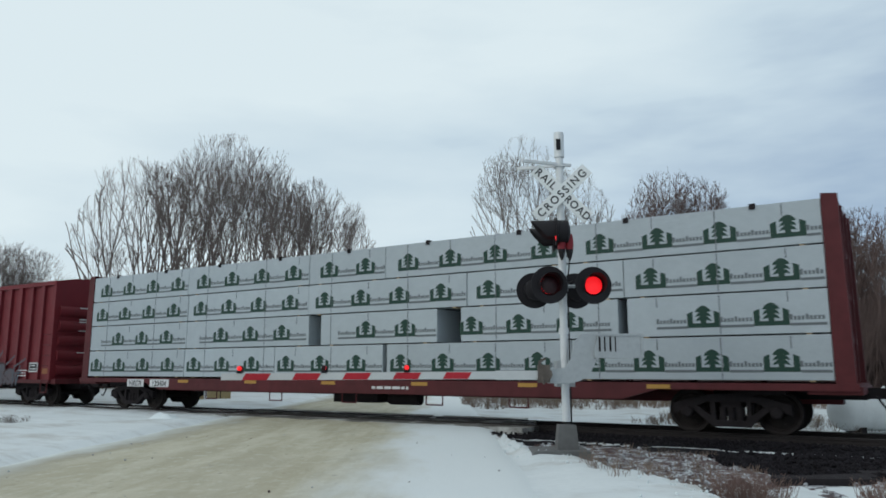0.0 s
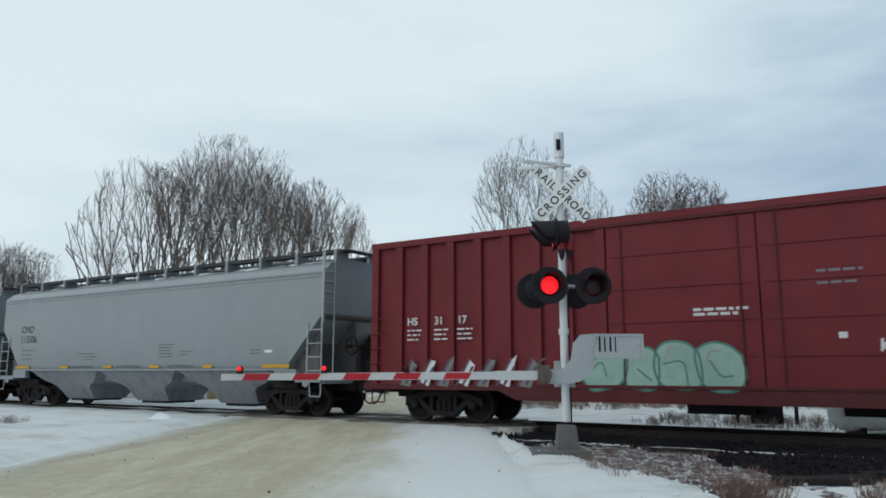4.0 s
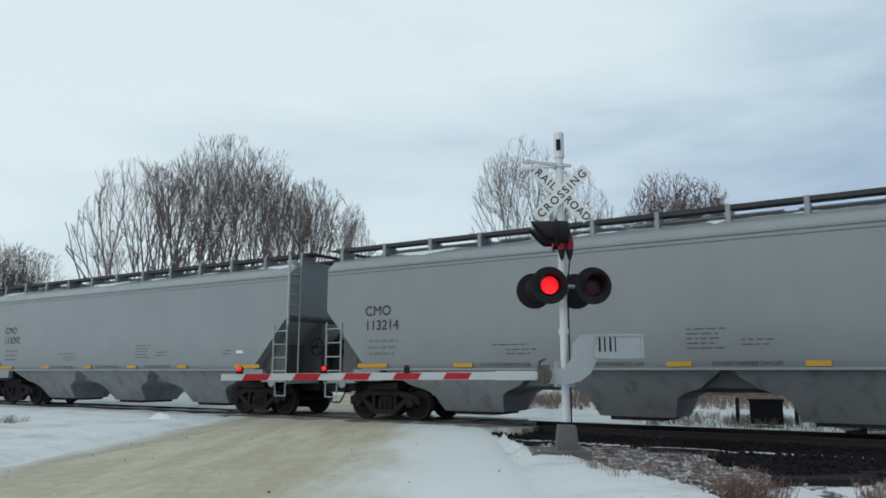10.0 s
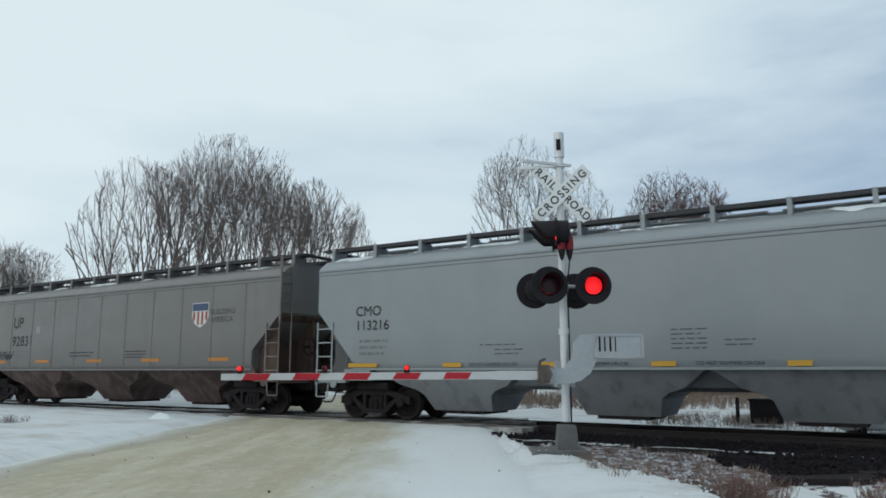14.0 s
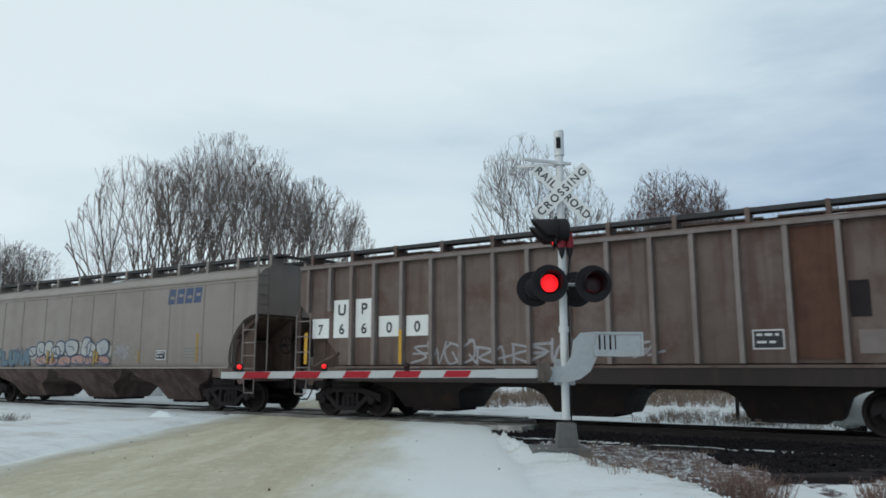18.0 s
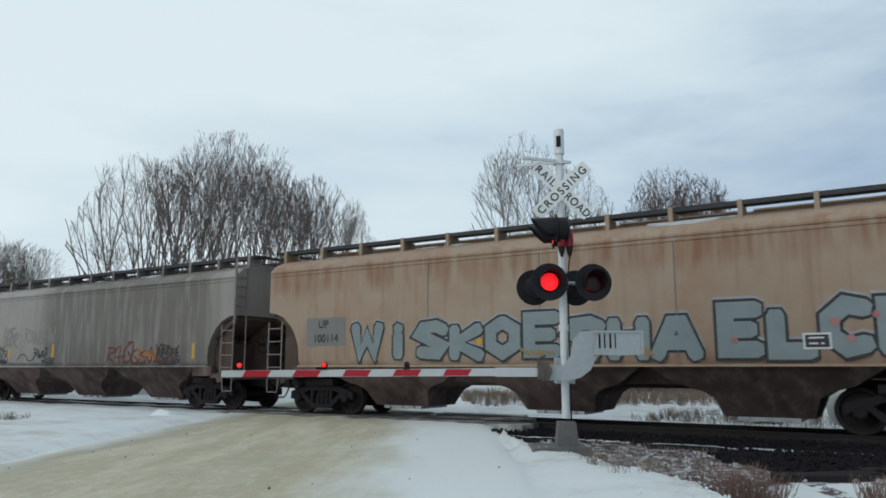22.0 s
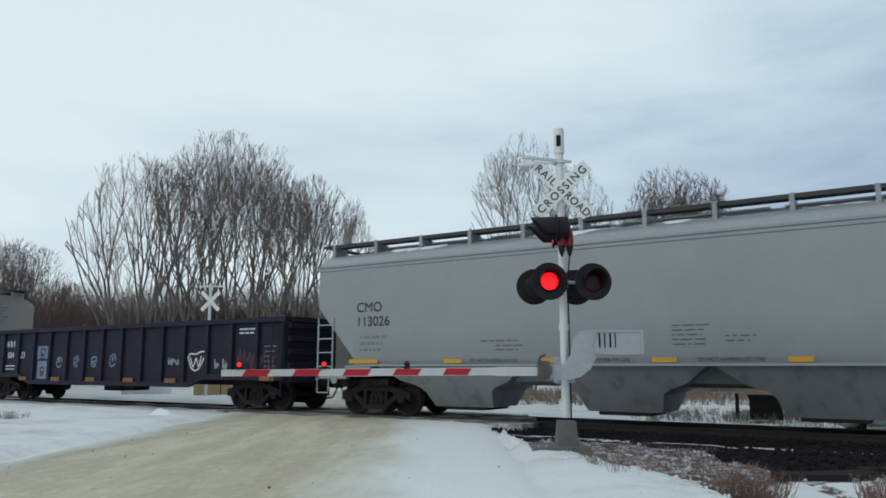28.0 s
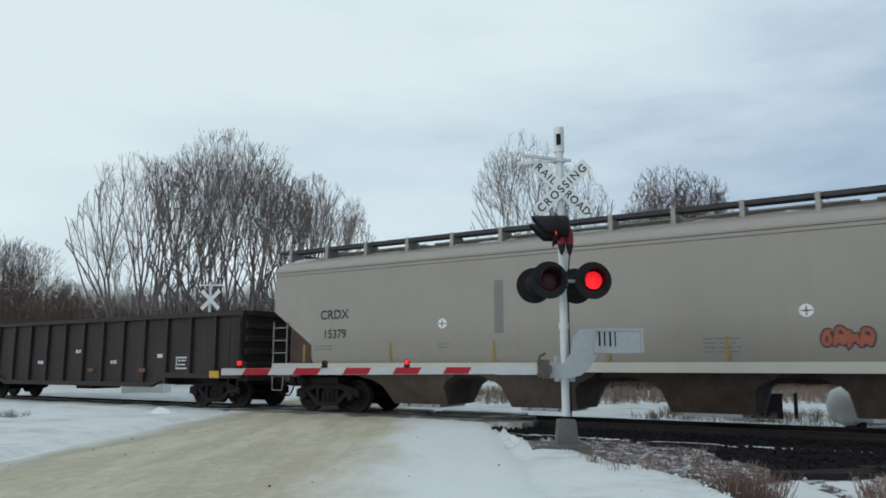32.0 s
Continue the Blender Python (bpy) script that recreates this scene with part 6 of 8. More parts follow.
for u in (6.73, 15.2):
    bm = bmesh.new()
    lathe(bm, [(0.13, -0.004), (0.13, 0)], origin=(u - L / 2, NEAR, 2.38), axis="y", seg=18)
    part("round_mark", bm, SIGNWHITE, car, "small round white mark")
    for a in (0, 90):
        bm = bmesh.new()
        r = 0.10
        box(bm, u - L / 2 - (r if a else 0.012), u - L / 2 + (r if a else 0.012), NEAR - 0.008, NEAR - 0.0045, 2.38 - (0.012 if a else r), 2.38 + (0.012 if a else r))
        part("mark_bar", bm, INK, car)
graffiti(car, "@@~@", 15.42 - L / 2, 16.3 - L / 2, 1.68, 2.0, NEAR, SPRAYRED, INK, 0.07, 31, 0.1, "small orange sprayed shape", 0.03)
bm = bmesh.new()
box(bm, 8.25 - L / 2, 8.5 - L / 2, NEAR - 0.005, NEAR, 2.1, 3.4)
part("stain", bm, OLDGREY, car, "faded vertical stain")
for u, w, r in ((2.4, 0.7, 2), (10.4, 0.7, 3), (13.2, 0.8, 4), (6.6, 0.4, 2), (17.6, 0.7, 4)):
    data_block(car, u - L / 2, 1.88, w, NEAR, r, 0.035, 0.09, FADED, 15)
bm = bmesh.new()
box(bm, 19.05 - L / 2, 19.65 - L / 2, NEAR - 0.005, NEAR, 1.55, 1.93)
plate = part("stencil_panel", bm, INK, car, "black stencil panel with white marks")
data_block(plate, 19.1 - L / 2, 1.88, 0.5, NEAR - 0.008, 2, 0.05, 0.15, CHALK)
bm = bmesh.new()
prism(bm, [(0.40, 4.36), (1.30, 4.30), (1.28, 3.75), (1.12, 3.30), (1.02, 3.05), (0.95, 3.4), (0.80, 3.6), (0.70, 3.35), (0.62, 3.8), (0.42, 4.0)], -0.006, 0.006)
stain = part("rust_stain", bm, paint("rust_stain", (0.26, 0.11, 0.045), (0.36, 0.26, 0.18), 0.8, grain=5, amount=0.9, streaks=0.8), car, "orange rust stain on the end")
stain.matrix_local = Matrix.Translation((L / 2 - 0.752, 0, 0)) @ Matrix.Rotation(radians(-90), 4, "Z")
for k in range(7):
    bm = bmesh.new()
    box(bm, L / 2 - 0.752, L / 2 - 0.744, -0.25, 0.15 + 0.3 * (k * 37 % 10) / 10, 4.12 - k * 0.14, 4.18 - k * 0.14)
    part("end_print", bm, FADED, car, "small dark print on the end")
bm = bmesh.new()
box(bm, 19.92 - L / 2, 20.05 - L / 2, NEAR - 0.006, NEAR, 1.45, 2.5)
part("reflective_strip", bm, YELLOW, car, "upright yellow reflective strip")
put(car, -171.4, L)


def gondola(label, L, body, posts, top, bottom, group="gondola cars"):
    car = thing("gondola_car", label, "gondola car", group)
    H = L / 2
    xe = H - 0.62
    for s in (-1, 1):
        bm = bmesh.new()
        y0, y1 = sorted((s * 1.42, s * 1.47))
        prism(bm, [(-xe, 1.0), (-xe + 3.6, 1.0), (-xe + 4.4, bottom), (xe - 4.4, bottom), (xe - 3.6, 1.0), (xe, 1.0), (xe, top - 0.1), (-xe, top - 0.1)], y0, y1)
        part("side", bm, body, car)
        bm = bmesh.new()
        box(bm, -xe - 0.02, xe + 0.02, *sorted((s * 1.38, s * 1.60)), top - 0.14, top)
        part("top_rail", bm, body, car, bevel=0.015)
        bm = bmesh.new()
        prism(bm, [(-xe, 0.92), (-xe + 3.6, 0.92), (-xe + 4.4, bottom - 0.06), (xe - 4.4, bottom - 0.06), (xe - 3.6, 0.92), (xe, 0.92), (xe, 1.08), (xe - 3.5, 1.08), (xe - 4.3, bottom + 0.1), (-xe + 4.3, bottom + 0.1), (-xe + 3.5, 1.08), (-xe, 1.08)], *sorted((s * 1.40, s * 1.58)))
        part("side_sill", bm, body, car, bevel=0.01)
        for k in range(posts):
            x = -xe + 0.08 + k * (2 * xe - 0.16) / (posts - 1)
            zb = 1.0 if abs(x) > xe - 3.6 else bottom + 0.05
            bm = bmesh.new()
            prism(bm, [(x - 0.08, zb), (x - 0.06, top - 0.14), (x + 0.06, top - 0.14), (x + 0.08, zb)], *sorted((s * 1.47, s * 1.585)))
            part("side_post", bm, body, car, bevel=0.01)
    for s in (-1, 1):
        bm = bmesh.new()
        box(bm, *sorted((s * (xe - 0.05), s * xe)), -1.42, 1.42, 0.95, top - 0.05)
        part("end_wall", bm, body, car)
        for z in (1.25, 1.65, 2.05, 2.45):
            if z < top - 0.25:
                bm = bmesh.new()
                prism(bm, [(s * xe, z), (s * xe, z + 0.2), (s * (xe + 0.11), z + 0.16), (s * (xe + 0.11), z + 0.04)], -1.46, 1.46)
                part("end_rib", bm, body, car, bevel=0.01)
        bm = bmesh.new()
        box(bm, *sorted((s * (xe - 0.1), s * (xe + 0.12))), -1.36, 1.36, top - 0.14, top + 0.005)
        part("end_rail", bm, body, car, bevel=0.012)
        bm = bmesh.new()
        box(bm, *sorted((s * (xe - 0.3), s * (xe + 0.1))), -1.39, 1.39, 0.85, 1.05)
        part("end_sill", bm, body, car, bevel=0.01)
        for q in (-1, 1):
            bm = bmesh.new()
            ladder(bm, s * (xe - 0.50), s * (xe - 0.06), q * 1.62, 1.05, top - 0.2, 4)
            bar(bm, [(s * (xe - 0.50), q * 1.62, 1.0), (s * (xe - 0.48), q * 1.62, 0.55), (s * (xe - 0.08), q * 1.62, 0.55), (s * (xe - 0.06), q * 1.62, 1.0)], 0.018)
            part("ladder", bm, body, car, "corner grab irons and step")
    bm = bmesh.new()
    box(bm, -xe, xe, -1.42, 1.42, 1.0, 1.10)
    box(bm, -xe, xe, -0.3, 0.3, 0.72, 1.0)
    part("floor", bm, GRIME, car)
    couplers(car, H, 1.0)
    bm = bmesh.new()
    box(bm, -0.7, 0.3, -0.9, 0.3, 0.46, 0.72)
    tube(bm, (0.3, -0.7, 0.60), (0.9, -0.7, 0.60), 0.12, seg=14)
    part("brake_gear", bm, GRIME, car, "brake cylinder under the floor", bevel=0.02)
    add_trucks(car, (-H + 2.35, H - 2.35))
    return car


L = 19.35
car = gondola("dark blue steel gondola with white marks and pale graffiti rings", L, BLUECAR, 17, 2.80, 0.72)
xe = L / 2 - 0.62
gap = (2 * xe - 0.16) / 16
bayx = lambda k: -xe + 0.08 + (k + 0.5) * gap
lettering("reporting_mark", "HKRX", 0.32, CHALK, car, on_side(bayx(2) - 0.24, -1.476, 2.12), "CENTER", 0.82, 0.006, 1.25)
lettering("reporting_mark", "504", 0.34, CHALK, car, on_side(bayx(2) - 0.12, -1.476, 1.67), "CENTER", 0.85, 0.006, 1.15)
lettering("reporting_mark", "23", 0.34, CHALK, car, on_side(bayx(3) - 0.36, -1.476, 1.67), "CENTER", 0.85, 0.006, 1.15)
data_block(car, bayx(2) - 0.45, 1.38, 0.8, -1.471, 2, 0.05, 0.12, CHALK, 3)
bm = bmesh.new()
box(bm, bayx(4) - 0.42, bayx(4) + 0.42, -1.4735, -1.471, 1.62, 2.12)
box(bm, bayx(4) - 0.36, bayx(4) + 0.30, -1.4735, -1.471, 0.86, 1.55)
part("spray_ground", bm, SPRAYDIM, car, "pale blue sprayed ground")
for k, z, r in ((4, 1.82, 0.20), (4, 1.15, 0.15), (5, 1.50, 0.18), (6, 1.52, 0.18), (7, 1.50, 0.18), (8, 1.55, 0.20)):
    loop = random.Random(90 + k)
    ring = [(bayx(k) + r * loop.uniform(0.8, 1.1) * math.cos(a * 0.62), z + r * loop.uniform(0.9, 1.2) * math.sin(a * 0.62)) for a in range(10)]
    knot = [(bayx(k) + r * loop.uniform(-0.55, 0.55), z + r * loop.uniform(-0.6, 0.6)) for a in range(5)]
    bm = bmesh.new()
    strokes(bm, [curve_through(ring), curve_through(knot)], 0.055, lambda u, v, d: (u, -1.475 - d, v))
    part("spray_ring", bm, SPRAYDIM if k != 4 else BLUECAR, car, "pale blue sprayed ring")
heart = [(-0.42, 1.62), (-0.30, 1.74), (-0.05, 1.72), (0.20, 1.80), (0.44, 1.76), (0.30, 1.52), (0.14, 1.28), (-0.05, 1.20), (-0.26, 1.30), (-0.34, 1.48), (-0.42, 1.62)]
bm = bmesh.new()
strokes(bm, [curve_through([(bayx(12) + a, b) for a, b in heart]), curve_through([(bayx(12) - 0.30, 1.62), (bayx(12) - 0.16, 1.32), (bayx(12) - 0.02, 1.58), (bayx(12) + 0.10, 1.34), (bayx(12) + 0.22, 1.64)])], 0.05, lambda u, v, d: (u, -1.475 - d, v))
part("spray_heart", bm, CHALK, car, "chalky white sprayed heart with zigzag")
for k, shape, z0, z1, w in ((11, "~", 1.28, 1.62, 0.05), (13, "~~", 1.10, 1.62, 0.04)):
    graffiti(car, shape, bayx(k) - 0.36, bayx(k) + 0.34, z0, z1, -1.471, CHALKDIM, None, w, k, 0.15, "chalky sprayed mark")
stripe_row(car, [bayx(k) - 0.3 for k in (0, 3, 5, 7, 9, 11)], 0.80, 0.55, 0.14, -1.585, paint("dull_orange_strip", (0.20, 0.09, 0.03), None, 0.6))
stripe_row(car, [bayx(15) - 0.35], 0.90, 0.6, 0.2, -1.600, paint("rust_plate", (0.24, 0.11, 0.04), None, 0.6))
data_block(car, bayx(14) - 0.3, 2.50, 0.7, -1.471, 2, 0.05, 0.12, CHALK, 6)
data_block(car, bayx(15) - 0.3, 1.95, 0.5, -1.471, 5, 0.04, 0.15, FADED, 7)
graffiti(car, "~~~~", bayx(14) - 0.4, bayx(15) + 0.2, 1.2, 1.9, -1.471, paint("dull_violet", (0.09, 0.04, 0.07), None, 0.7), None, 0.04, 44, 0.1, "dull violet sprayed scrawl")
put(car, -149.15, L)

L = 19.3
car = gondola("black rusty steel gondola with small white panels", L, BLACKCAR, 16, 3.02, 0.66)
xe = L / 2 - 0.62
bm = bmesh.new()
box(bm, 5.82, 6.44, -1.478, -1.471, 1.20, 1.60)
plate = part("stencil_panel", bm, CHALK, car, "white framed stencil panel")
bm = bmesh.new()
box(bm, 5.87, 6.39, -1.484, -1.4785, 1.25, 1.55)
part("panel_face", bm, BLACKCAR, plate)
data_block(plate, 5.93, 1.50, 0.4, -1.486, 2, 0.045, 0.13, CHALK)
for u, z in ((4.2, 1.7), (6.8, 1.5), (9.0, 1.9), (11.5, 1.5)):
    data_block(car, xe - u, z, 0.35, -1.471, 1, 0.12, 0.1, CHALK, int(u))
stripe_row(car, [7.63], 0.93, 0.44, 0.22, -1.60)
stripe_row(car, [xe - 5.0, xe - 8.0], 1.1, 0.35, 0.12, -1.59, paint("brown_strip", (0.16, 0.08, 0.04), None, 0.6))
put(car, -190.7, L)


def boxcar(L):
    car = thing("box_car", "oxide red steel box car with double doors and graffiti", "box car")
    H = L / 2
    xe = H - 1.0
    top, lo = 4.76, 0.92
    bm = bmesh.new()
    prof = [(1.48, lo), (1.48, top), (1.46, top + 0.04), (0.8, top + 0.17), (0, top + 0.22)]
    sec = lambda x: [(x, -y, z) for y, z in prof] + [(x, y, z) for y, z in reversed(prof[:-1])]
    loft(bm, [sec(-xe), sec(xe)])
    part("body", bm, REDCAR, car)
    for s in (-1, 1):
        # outside posts, close-set
        n = 25
        for k in range(n + 1):
            x = -xe + 0.10 + k * (2 * xe - 0.2) / n
            if -3.6 < x < 2.9 and s < 0:
                continue
            bm = bmesh.new()
            prism(bm, [(x - 0.11, lo + 0.03), (x - 0.11, top - 0.12), (x + 0.11, top - 0.12), (x + 0.11, lo + 0.03)], *sorted((s * 1.475, s * 1.585)))
            part("side_post", bm, REDCAR, car, bevel=0.03)
        bm = bmesh.new()
        box(bm, -xe - 0.01, xe + 0.01, *sorted((s * 1.44, s * 1.60)), top - 0.13, top + 0.03)
        part("top_rail", bm, REDCAR, car, bevel=0.02)
        bm = bmesh.new()
        prism(bm, [(-xe, 0.98), (-xe, 0.84), (-xe + 3.9, 0.84), (-xe + 4.4, 0.62), (xe - 4.4, 0.62), (xe - 3.9, 0.84), (xe, 0.84), (xe, 0.98)], *sorted((s * 1.46, s * 1.59)))
        part("side_sill", bm, REDSTEEL, car, bevel=0.01)
    for x0, x1 in ((-3.5, -0.30), (-0.26, 2.82)):
        bm = bmesh.new()
        box(bm, x0, x1, -1.56, -1.475, 1.0, top - 0.2)
        door = part("door", bm, REDCAR, car, "red steel sliding door", bevel=0.01)
        for z in (1.6, 2.35, 3.1, 3.85):
            bm = bmesh.new()
            box(bm, x0 + 0.1, x1 - 0.1, -1.585, -1.56, z, z + 0.07)
            part("door_rib", bm, REDCAR, door, bevel=0.012)
        for x in (x0 + 0.35, x1 - 0.35):
            bm = bmesh.new()
            tube(bm, (x, -1.60, 1.05), (x, -1.60, top - 0.25), 0.018, seg=6)
            part("lock_rod", bm, REDSTEEL, door)
    bm = bmesh.new()
    box(bm, -5.0, 4.8, -1.62, -1.56, 0.93, 1.0)
    box(bm, -5.0, 4.8, -1.62, -1.56, top - 0.2, top - 0.14)
    part("door_track", bm, REDSTEEL, car, bevel=0.006)
    for s in (-1, 1):
        bm = bmesh.new()
        for k in range(5):
            z = 1.12 + k * 0.57
            prism(bm, [(s * xe, z), (s * xe, z + 0.42), (s * (xe + 0.06), z + 0.39), (s * (xe + 0.12), z + 0.30), (s * (xe + 0.12), z + 0.12), (s * (xe + 0.06), z + 0.03)], -1.38, 1.38)
        part("end_corrugation", bm, REDCAR, car, "corrugated red end", smooth=True)
        for z in (1.5, 1.9, 2.3, 2.7):
            bm = bmesh.new()
            tube(bm, (s * (xe - 0.5), -1.63, z), (s * (xe - 0.05), -1.63, z), 0.018, seg=6)
            part("grab_iron", bm, REDSTEEL, car)
        bm = bmesh.new()
        bar(bm, [(s * (xe - 0.5), -1.6, 0.9), (s * (xe - 0.48), -1.6, 0.5), (s * (xe - 0.08), -1.6, 0.5), (s * (xe - 0.06), -1.6, 0.9)], 0.02)
        part("stirrup_step", bm, REDSTEEL, car)
        bm = bmesh.new()
        box(bm, *sorted((s * (xe - 0.1), s * (xe + 0.3))), -1.5, 1.5, 0.82, 1.0)
        part("end_sill", bm, REDSTEEL, car, bevel=0.01)
        for k, (z, w) in enumerate(((3.75, 0.4), (3.3, 0.55), (2.85, 0.8), (2.0, 0.3))):
            bm = bmesh.new()
            for r in range(3 if k < 2 else 1):
                box(bm, *sorted((s * (xe + 0.112), s * (xe + 0.118))), -0.6, -0.6 + w, z - r * 0.1, z - r * 0.1 + 0.035)
            part("end_print", bm, CHALK, car, "small white print on the end")
    bm = bmesh.new()
    box(bm, -xe, xe, -0.3, 0.3, 0.6, 0.95)
    box(bm, -2.0, -0.6, -1.0, 0.4, 0.4, 0.8)
    tube(bm, (1.0, -0.8, 0.6), (2.1, -0.8, 0.6), 0.18, seg=14)
    part("underframe", bm, GRIME, car, "dark underframe and brake gear", bevel=0.02)
    couplers(car, H, 1.0)
    add_trucks(car, (-H + 3.0, H - 3.0))
    N = -1.588
    K = lambda u: u - H
    deep = paint("spray_deep_green", (0.055, 0.165, 0.13), (0.12, 0.26, 0.22), 0.6)
    # three swollen mint masses, each a filled lump with a dark rim and pale lights
    for k, (u0, u1, zt) in enumerate(((7.05, 8.15, 1.95), (8.05, 8.85, 1.85), (8.75, 9.75, 1.98), (9.6, 10.6, 1.9))):
        lump(car, K(u0), K(u1), 0.86, zt, N - 0.001 * (k % 2), SPRAYMINT, deep, 0.05, label="mint green sprayed bubble shape", glint=CHALKDIM)
    violet = paint("spray_violet", (0.10, 0.06, 0.10), None, 0.6)
    for k in range(7):
        u = 2.0 + k * 0.58
        bm = bmesh.new()
        prism(bm, [(K(u), 0.95 + 0.1 * (k % 2)), (K(u + 0.30), 0.92), (K(u + 0.52), 1.45 + 0.12 * (k % 3)), (K(u + 0.38), 1.58)], N - 0.004 - 0.001 * (k % 2), N)
        mark = part("graffiti_mark", bm, CHALK if k % 2 else FADED, car, "white and violet sprayed wedge")
        bm = bmesh.new()
        strokes(bm, [[(K(u - 0.02), 0.98), (K(u + 0.36), 1.60)], [(K(u + 0.18), 1.0), (K(u + 0.45), 1.4)]], 0.07, lambda a, v, d: (a, N - 0.007 - d, v))
        part("letter_outline", bm, violet, mark, "sprayed violet edge")
    slate = paint("spray_slate", (0.045, 0.075, 0.105), (0.11, 0.07, 0.07), 0.6, grain=5, amount=0.95)
    maroon = paint("spray_maroon", (0.035, 0.013, 0.017), None, 0.6)
    fawn = paint("spray_fawn", (0.135, 0.085, 0.075), (0.09, 0.075, 0.075), 0.6, grain=9, amount=0.9)
    for k, (u0, u1, z0, zt) in enumerate(((15.7, 16.45, 0.80, 1.45), (16.3, 17.1, 0.74, 1.58), (16.95, 17.75, 0.76, 1.50), (17.6, 18.3, 0.72, 1.62), (18.2, 19.0, 0.80, 1.40))):
        lump(car, K(u0), K(u1), z0, zt, N - 0.002 * k, fawn if k < 3 else slate, maroon, 0.06, label="dull fawn and slate sprayed shape")
    tag(car, K(15.9), K(19.2), 0.82, 1.50, 8, slate, 0.075, 57, "dull slate sprayed scrawl", N - 0.012, 0.2)
    for u, z, du, dz in ((16.9, 1.6, 0.5, 0.35), (17.6, 1.65, 0.35, 0.45), (18.3, 1.55, 0.6, 0.35), (19.0, 1.5, 0.7, 0.28), (18.7, 1.2, 0.8, 0.05)):
        bm = bmesh.new()
        strokes(bm, [[(K(u), z), (K(u + du), z + dz)]], 0.08, lambda a, v, d: (a, N - 0.004 - d, v))
        part("graffiti_mark", bm, slate, car, "dull slate sprayed stroke")
    graffiti(car, "KOMET", K(12.95), K(13.95), 1.62, 1.90, -1.56, CHALK, None, 0.045, 59, 0.1, "small white sprayed letter")
    for k, u in enumerate((2.2, 3.05, 3.75)):
        lettering("car_digits", ("HS", "31", "17")[k], 0.28, CHALK, car, on_side(K(u), N - 0.003, 2.5), "LEFT", 1, 0.004)
        data_block(car, K(u), 2.38, 0.45, N, 3, 0.04, 0.12, CHALK, 3 + k)
    data_block(car, K(9.6), 2.62, 1.1, -1.562, 2, 0.06, 0.1, CHALK, 4)
    data_block(car, K(12.0), 3.28, 0.8, -1.562, 3, 0.05, 0.12, FADED, 5)
    data_block(car, K(19.2), 1.35, 0.7, N, 3, 0.04, 0.10, CHALK, 6)
    data_block(car, K(12.3), 2.05, 0.15, -1.562, 1, 0.12, 0.1, CHALK, 7)
    bm = bmesh.new()
    box(bm, K(20.03), K(20.63), N - 0.006, N, 1.27, 1.63)
    plate = part("stencil_panel", bm, CHALK, car, "white framed black stencil panel")
    bm = bmesh.new()
    box(bm, K(20.07), K(20.59), N - 0.011, N - 0.007, 1.31, 1.59)
    part("panel_face", bm, INK, plate)
    data_block(plate, K(20.14), 1.54, 0.36, N - 0.012, 2, 0.045, 0.13, CHALK)
    stripe_row(car, [K(20.95)], 1.2, 0.38, 0.2, N, paint("rust_orange_plate", (0.24, 0.09, 0.035), None, 0.6))
    return car


put(boxcar(22.45), 97.3, 22.45)


